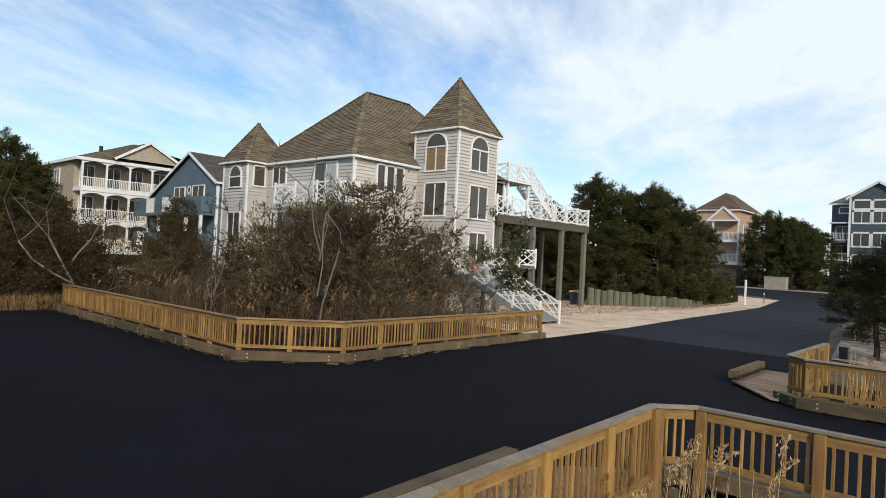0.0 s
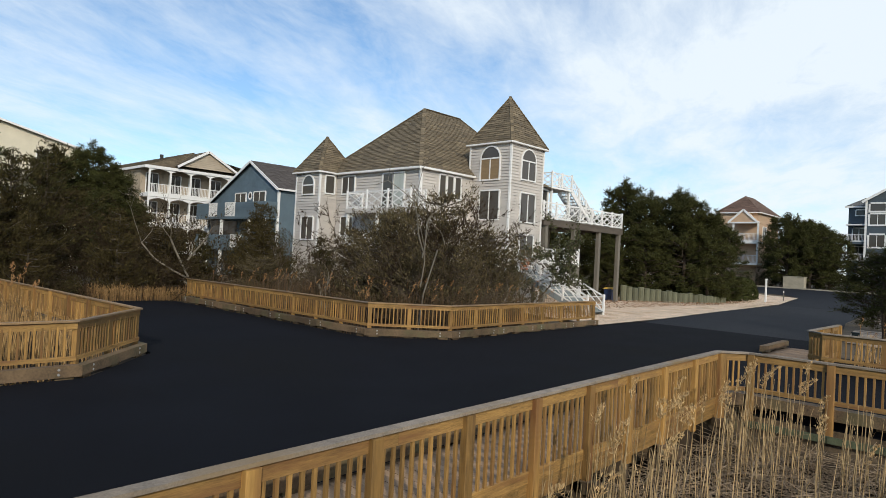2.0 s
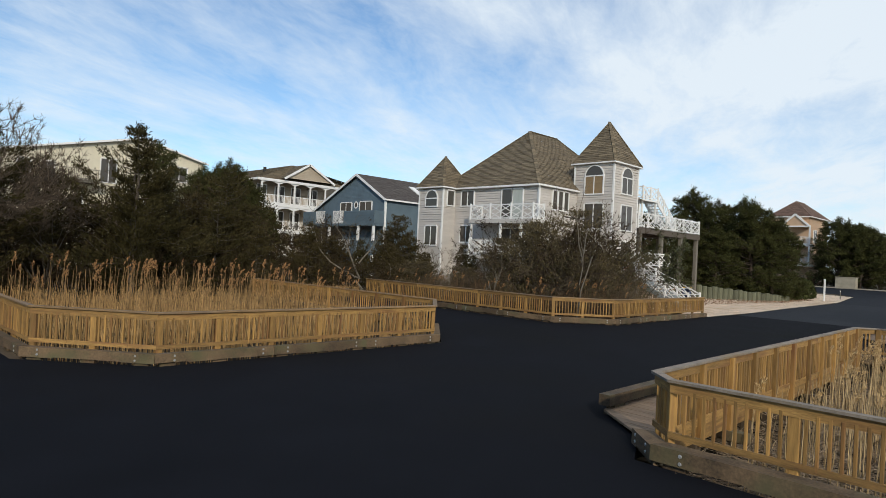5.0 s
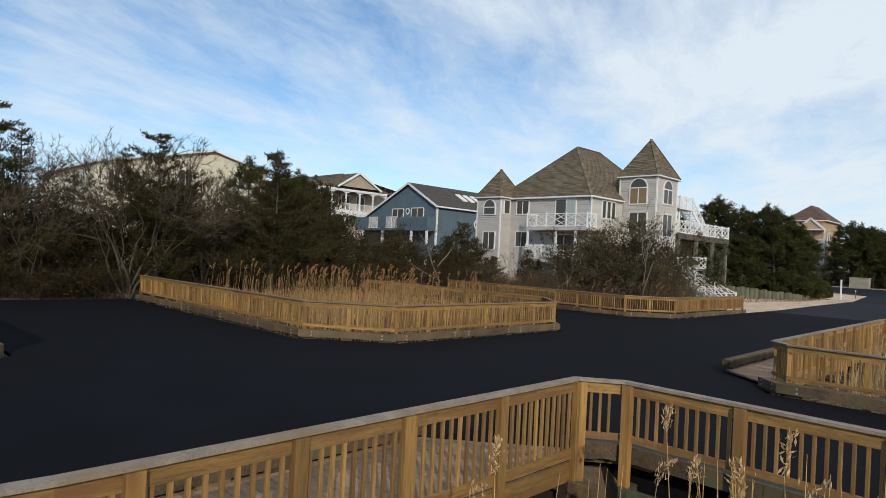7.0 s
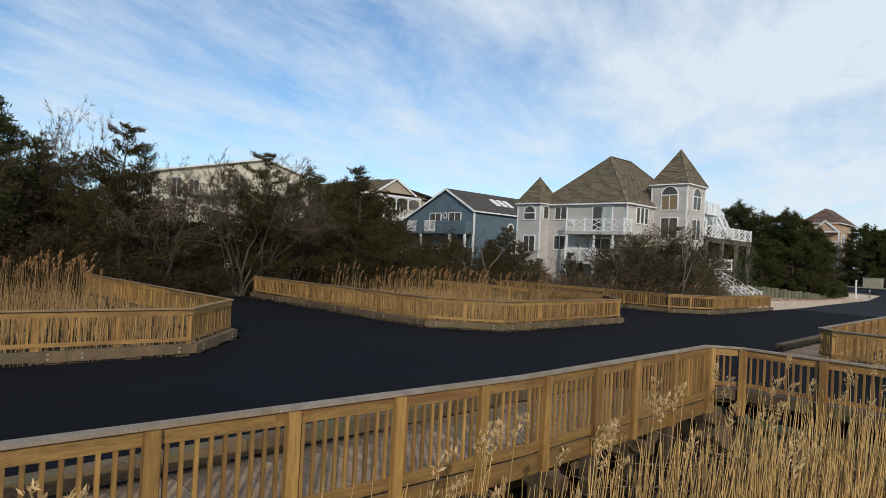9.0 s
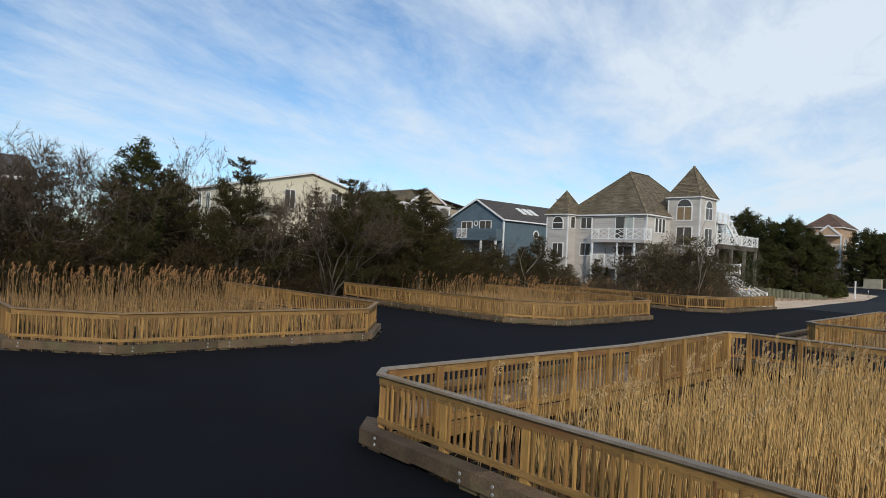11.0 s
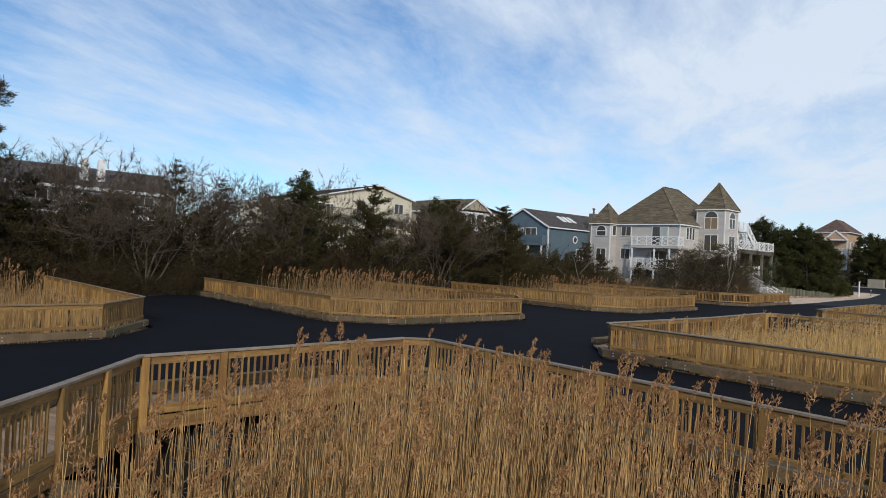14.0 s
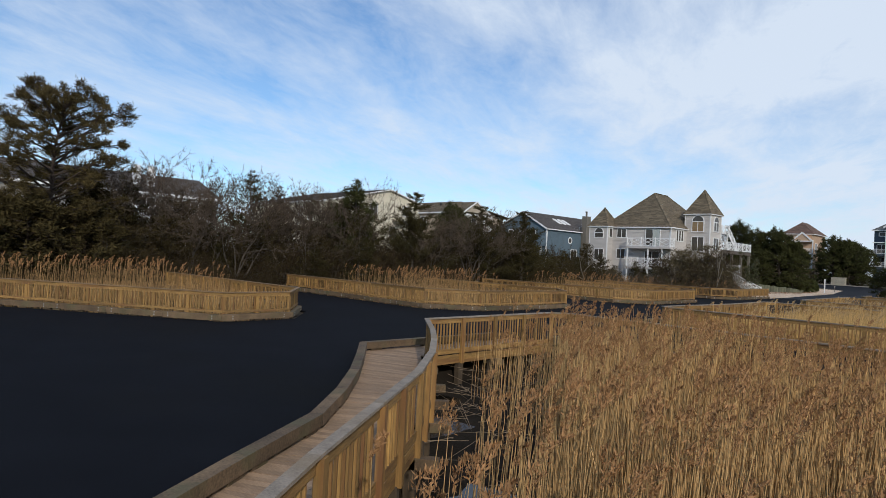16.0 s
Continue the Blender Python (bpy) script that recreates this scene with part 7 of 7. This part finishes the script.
# ---------------------------------------------------------------- reeds
def reeds(label, poly, z0, tall, density, seed, plumes=0.45, leaves=1.0, mat=None, skip=None, patch=0.0, fluff=20, plume=None):
    """A bed of dry reeds: stalks, hanging blades and plumes. Returns three meshes under one thing."""
    s, lf, pl = Soup(seed), Soup(seed + 1), Soup(seed + 2)
    xs_, ys_ = [p[0] for p in poly], [p[1] for p in poly]
    area = (max(xs_) - min(xs_)) * (max(ys_) - min(ys_))
    n = int(area * density)
    x, y = s.rng.uniform(min(xs_), max(xs_), n), s.rng.uniform(min(ys_), max(ys_), n)
    keep = np.zeros(n, bool)
    for i in range(len(poly)):
        (x0, y0), (x1, y1) = poly[i], poly[(i + 1) % len(poly)]
        if y0 == y1:
            continue
        keep ^= ((y0 > y) != (y1 > y)) & (x < (x1 - x0) * (y - y0) / (y1 - y0) + x0)
    if patch:
        wave = np.sin(x * 0.9 + 1.3 * np.sin(y * 0.6)) + np.sin(y * 1.1 + 1.7 * np.sin(x * 0.5))
        keep &= wave * 0.5 > s.rng.uniform(-1, 1, n) * 0.7 + patch - 0.6
    if skip is not None:
        keep &= ~skip(x, y)
    x, y = x[keep], y[keep]
    n = len(x)
    has = pl.rng.uniform(0, 1, n) < plumes
    h = tall * s.rng.uniform(0.72, 1.08, n) * (1 + 0.08 * np.sin(x * 0.7) + 0.06 * np.sin(y * 0.9 + x * 0.3))
    h[has] = np.maximum(h[has], tall * pl.rng.uniform(0.82, 1.22, has.sum()))
    base = np.stack([x, y, np.full(n, z0)], axis=1)
    lean = np.stack([0.03 + s.rng.normal(size=n) * 0.038, 0.015 + s.rng.normal(size=n) * 0.038, np.ones(n)], axis=1)
    mid = base + lean * (h * 0.55)[:, None]
    bend = lean + np.stack([s.rng.normal(size=n) * 0.045 + 0.02, s.rng.normal(size=n) * 0.045, np.zeros(n)], axis=1)
    top = mid + bend * (h * 0.45)[:, None]
    s.tubes(base, mid, np.full(n, 0.0088), np.full(n, 0.0074), 3)
    s.tubes(mid, top, np.full(n, 0.0074), np.full(n, 0.0035), 3)
    m = int(n * leaves * 2)
    pick = lf.rng.integers(0, n, m)
    f = lf.rng.uniform(0.25, 0.95, m)[:, None]
    o = base[pick] + (top - base)[pick] * f
    a = lf.rng.uniform(0, 2 * math.pi, m)
    d = np.stack([np.cos(a), np.sin(a), lf.rng.uniform(1.2, 4.0, m)], axis=1)
    d /= np.linalg.norm(d, axis=1, keepdims=True)
    side = np.stack([-np.sin(a), np.cos(a), np.zeros(m)], axis=1)
    ln = lf.rng.uniform(0.14, 0.34, m)[:, None]
    e1 = o + d * ln * 0.6
    e2 = e1 + (d * np.array([1, 1, 0.5]) + np.array([0, 0, -0.1])) * ln * 0.6
    lf.add(np.stack([o - side * 0.003, o + side * 0.003, e1 + side * 0.004, e2, e1 - side * 0.004], axis=1), [[0, 1, 2, 4], [4, 2, 3]])
    t = thing("reed_bed", label, "reeds", "reed beds")
    tagged(part("stalks", s.mesh("stalks", mat or REED), None, t), kind="stuff")
    tagged(part("blades", lf.mesh("blades", mat or REED), None, t), kind="stuff")
    if has.any():
        c = top[has]
        k = len(c)
        droop = bend[has] + np.stack([0.14 + pl.rng.normal(size=k) * 0.12, 0.05 + pl.rng.normal(size=k) * 0.12, np.zeros(k)], axis=1)
        droop /= np.linalg.norm(droop, axis=1, keepdims=True)
        size = pl.rng.uniform(0.24, 0.42, k)
        body = pl.rng.uniform(0.6, 1.25, (k, 1))
        for j in range(fluff):
            f = (j + 0.5) / fluff
            wide = 0.062 * math.sin(math.pi * (0.08 + 0.88 * f ** 0.8)) ** 0.9
            out_ = pl.rng.normal(size=(k, 3))
            o = c + (droop + np.array([0.16, 0.06, -0.28]) * f * f) * (size * (f - 0.12))[:, None] + out_ * body * wide * 0.5
            pl.blades(o, 0.026 if fluff > 30 else 0.04, 0.24, droop * 1.3 + out_ * 0.25)
        tagged(part("plumes", pl.mesh("plumes", plume or PLUME), None, t), kind="stuff")
    tagged(t, kind="stuff")
    return t


reeds("dense golden dry reeds with drooping plumes in the marsh", [(20, -32.4), (3.5, -32.4), (0.6, -33.0), (-0.2, -35.2), (0.8, -37.2), (2.7, -39.3), (4.2, -41.6), (5.3, -44.1), (7.8, -48.8), (12, -56), (20, -56)], -0.86, 2.3, 60, 71, plumes=0.085, leaves=0.12, fluff=90)
reeds("thin golden reeds at the marsh edge beside the railing", [(20, -30.4), (-2.9, -30.6), (-2.6, -36.0), (-0.4, -37.8), (1.8, -39.75), (3.3, -41.9), (4.6, -44.25), (7.2, -48.8), (11, -56), (20, -56)], -0.86, 2.0, 9, 70, plumes=0.3, leaves=0.35, fluff=90)
reeds("dense golden dry reeds with feathery plumes in the marsh", [(19, -20.3), (-2.2, -20.3), (-2.4, -19.4), (-2.1, -13.0), (-0.6, -9.2), (19, -8.0)], -0.86, 2.0, 50, 72, plumes=0.035, leaves=0.12, fluff=48, mat=REEDPALE, plume=PLUMEPALE)
reeds("thin golden reeds beside the boardwalk railing", [(19, -20.9), (-2.7, -20.6), (-2.9, -19.8), (-2.7, -9.2), (-2.2, -7.3), (19, -7.0)], -0.86, 1.95, 11, 69, plumes=0.07, leaves=0.3, fluff=90, mat=REEDPALE, plume=PLUMEPALE)
reeds("sparse dry reeds standing over dead brown stems", [(14, 2.2), (-4.1, 2.2), (-4.5, 8), (-4.9, 15.9), (14, 16.0)], -0.86, 1.66, 18, 73, plumes=0.12, leaves=0.7, patch=0.25, fluff=90, mat=REEDGREY, plume=PLUMEPALE)
reeds("golden dry reeds beyond the side street", [(14, 24.6), (-4.8, 24.8), (-5.2, 28.5), (14, 28.5)], -0.86, 1.9, 14, 74, plumes=0.12, leaves=1.0, patch=0.1)
reeds("golden reeds with brown plumes behind the railing", [(-26.5, -23.6), (-19.8, -23.4), (-18.6, -21.6), (-18.8, -16.0), (-20.4, -14.0), (-27.5, -14.0)], -0.3, 1.9, 11, 75, plumes=0.22, leaves=0.4, mat=REEDW, fluff=30)
reeds("golden reeds with pale plumes behind the railing", [(-26.5, -3.0), (-18.8, -3.0), (-17.4, -1.5), (-17.8, 5.4), (-19.6, 7.2), (-27.5, 6.8)], -0.3, 1.85, 10, 76, plumes=0.22, leaves=0.5, patch=0.3, mat=REEDW, fluff=30)
reeds("dry reeds along the railing at the street's bend", [(-30, -46.8), (-23.6, -42.2), (-18.4, -38.4), (-17.2, -36.4), (-19.0, -34.6), (-30, -34.8)], -0.3, 1.9, 10, 77, plumes=0.2, leaves=0.8, mat=REEDW, fluff=30)
reeds("brown reeds and dead stems before the garden thicket", [(-30.5, 16.6), (-17.4, 16.8), (-15.9, 18.8), (-16.3, 26.5), (-18.5, 27), (-21, 20.5), (-30.5, 19.5)], -0.3, 1.7, 12, 78, plumes=0.1, leaves=0.9, mat=REEDBROWN)
for k, (key, poly) in enumerate(MARSH_WEST.items()):
    if key != "F":
        reeds("short dry reeds close behind the timber railing", [(max(x, -28.5), y) for x, y in poly], -0.3, 1.1, 12 if key == "H" else 20, 110 + 3 * k, plumes=0.0, leaves=0.3, mat=REED)
reeds("tawny dry grass at the end of the side street", [(-31.5, 12.5), (-31.3, 15.8), (-33.2, 17.5), (-33.6, 12.5)], -0.05, 0.62, 60, 79, plumes=0.0, leaves=2.0, mat=REEDW)
reeds("low grey-brown scrub grass at the end of the side street", [(-31.6, 8.6), (-31.5, 12.6), (-33, 17.5), (-37, 17), (-37, 8.6)], -0.05, 0.5, 26, 87, plumes=0.0, leaves=1.6, mat=REEDBROWN)


for k, (label, ya, yb) in enumerate((("golden reeds spreading east over the open marsh", -55, -30.5), ("golden reeds spreading east between the side streets", -20.6, -7.2), ("thin golden reeds spreading east over the marsh", 2.2, 15.8))):
    reeds(label, [(39, ya), (19 - 5 * (k == 2), ya), (19 - 5 * (k == 2), yb), (39, yb)], -0.86, 1.95, 14 if k < 2 else 5, 90 + 3 * k, plumes=0.06, leaves=0.4, fluff=14, mat=REEDPALE)


# fallen stems on the marsh floor
def fallen(seed, n, box, label, keep=None, drop=(-0.8, -0.45)):
    s = Soup(seed)
    x, y = s.rng.uniform(box[0], box[2], n), s.rng.uniform(box[1], box[3], n)
    if keep is not None:
        ok = keep(x, y)
        x, y = x[ok], y[ok]
    n = len(x)
    a = s.rng.uniform(0, 2 * math.pi, n)
    p = np.stack([x, y, s.rng.uniform(*drop, n)], axis=1)
    d = np.stack([np.cos(a), np.sin(a), s.rng.normal(size=n) * 0.22], axis=1)
    s.tubes(p, p + d * s.rng.uniform(0.4, 1.3, n)[:, None], np.full(n, 0.007), np.full(n, 0.004), 3)
    t = thing("fallen_stems", label, "dead stems")
    tagged(t, kind="stuff")
    tagged(part("stems", s.mesh("stems", GREYSTEM), None, t), kind="stuff")


fallen(81, 17000, (-5.3, 1.9, 8, 16.2), "mat of fallen grey-brown reed stems on the mud", drop=(-0.85, -0.5))
fallen(82, 1500, (-3.6, -20.6, 2.0, -7.4), "fallen grey reed stems at the marsh edge")
fallen(83, 2000, (-3.6, -55, 11, -30.6), "fallen grey reed stems beside the curving boardwalk",
       keep=lambda x, y: np.abs(x - np.interp(-y, [30, 36, 38, 41.5, 45, 48.7, 55], [-2.6, -2.5, -0.9, 2.9, 5.4, 7.8, 10.6])) < 0.9, drop=(-0.85, -0.3))


# litter and shells on the gravel
def strewn(seed, n, label, mat, size, spread, thing_name, lift=0.02):
    s = Soup(seed)
    f, g = s.rng.uniform(0, 1, n), s.rng.uniform(*spread, n)
    ys_, xi, xo = [29.5, 37, 47, 55, 70, 80], [-20.5, -28, -25.5, -22.8, -23.0, -23.4], [-15.9, -16.2, -17.2, -18.0, -19.5, -20.9]
    y = 29.6 + 50 * f
    a, b_ = np.interp(y, ys_, xi), np.interp(y, ys_, xo)
    x = a + (b_ - a) * g
    z = 0.06 + lift + 0.08 * (1 - g) + 0.9 * np.clip((y - 74) / 16, 0, 1)
    s.blades(np.stack([x, y, z], axis=1), size, 0.6)
    t = thing(thing_name, label, "litter")
    tagged(t, kind="stuff")
    tagged(part("pieces", s.mesh("pieces", mat), None, t), kind="stuff")


strewn(101, 4200, "red-brown fallen leaves on the gravel", LITTER, 0.05, (0.0, 0.6), "leaf_litter")
strewn(102, 6000, "pale shells and pebbles on the forecourt", SHELL, 0.03, (0.0, 0.98), "shells")
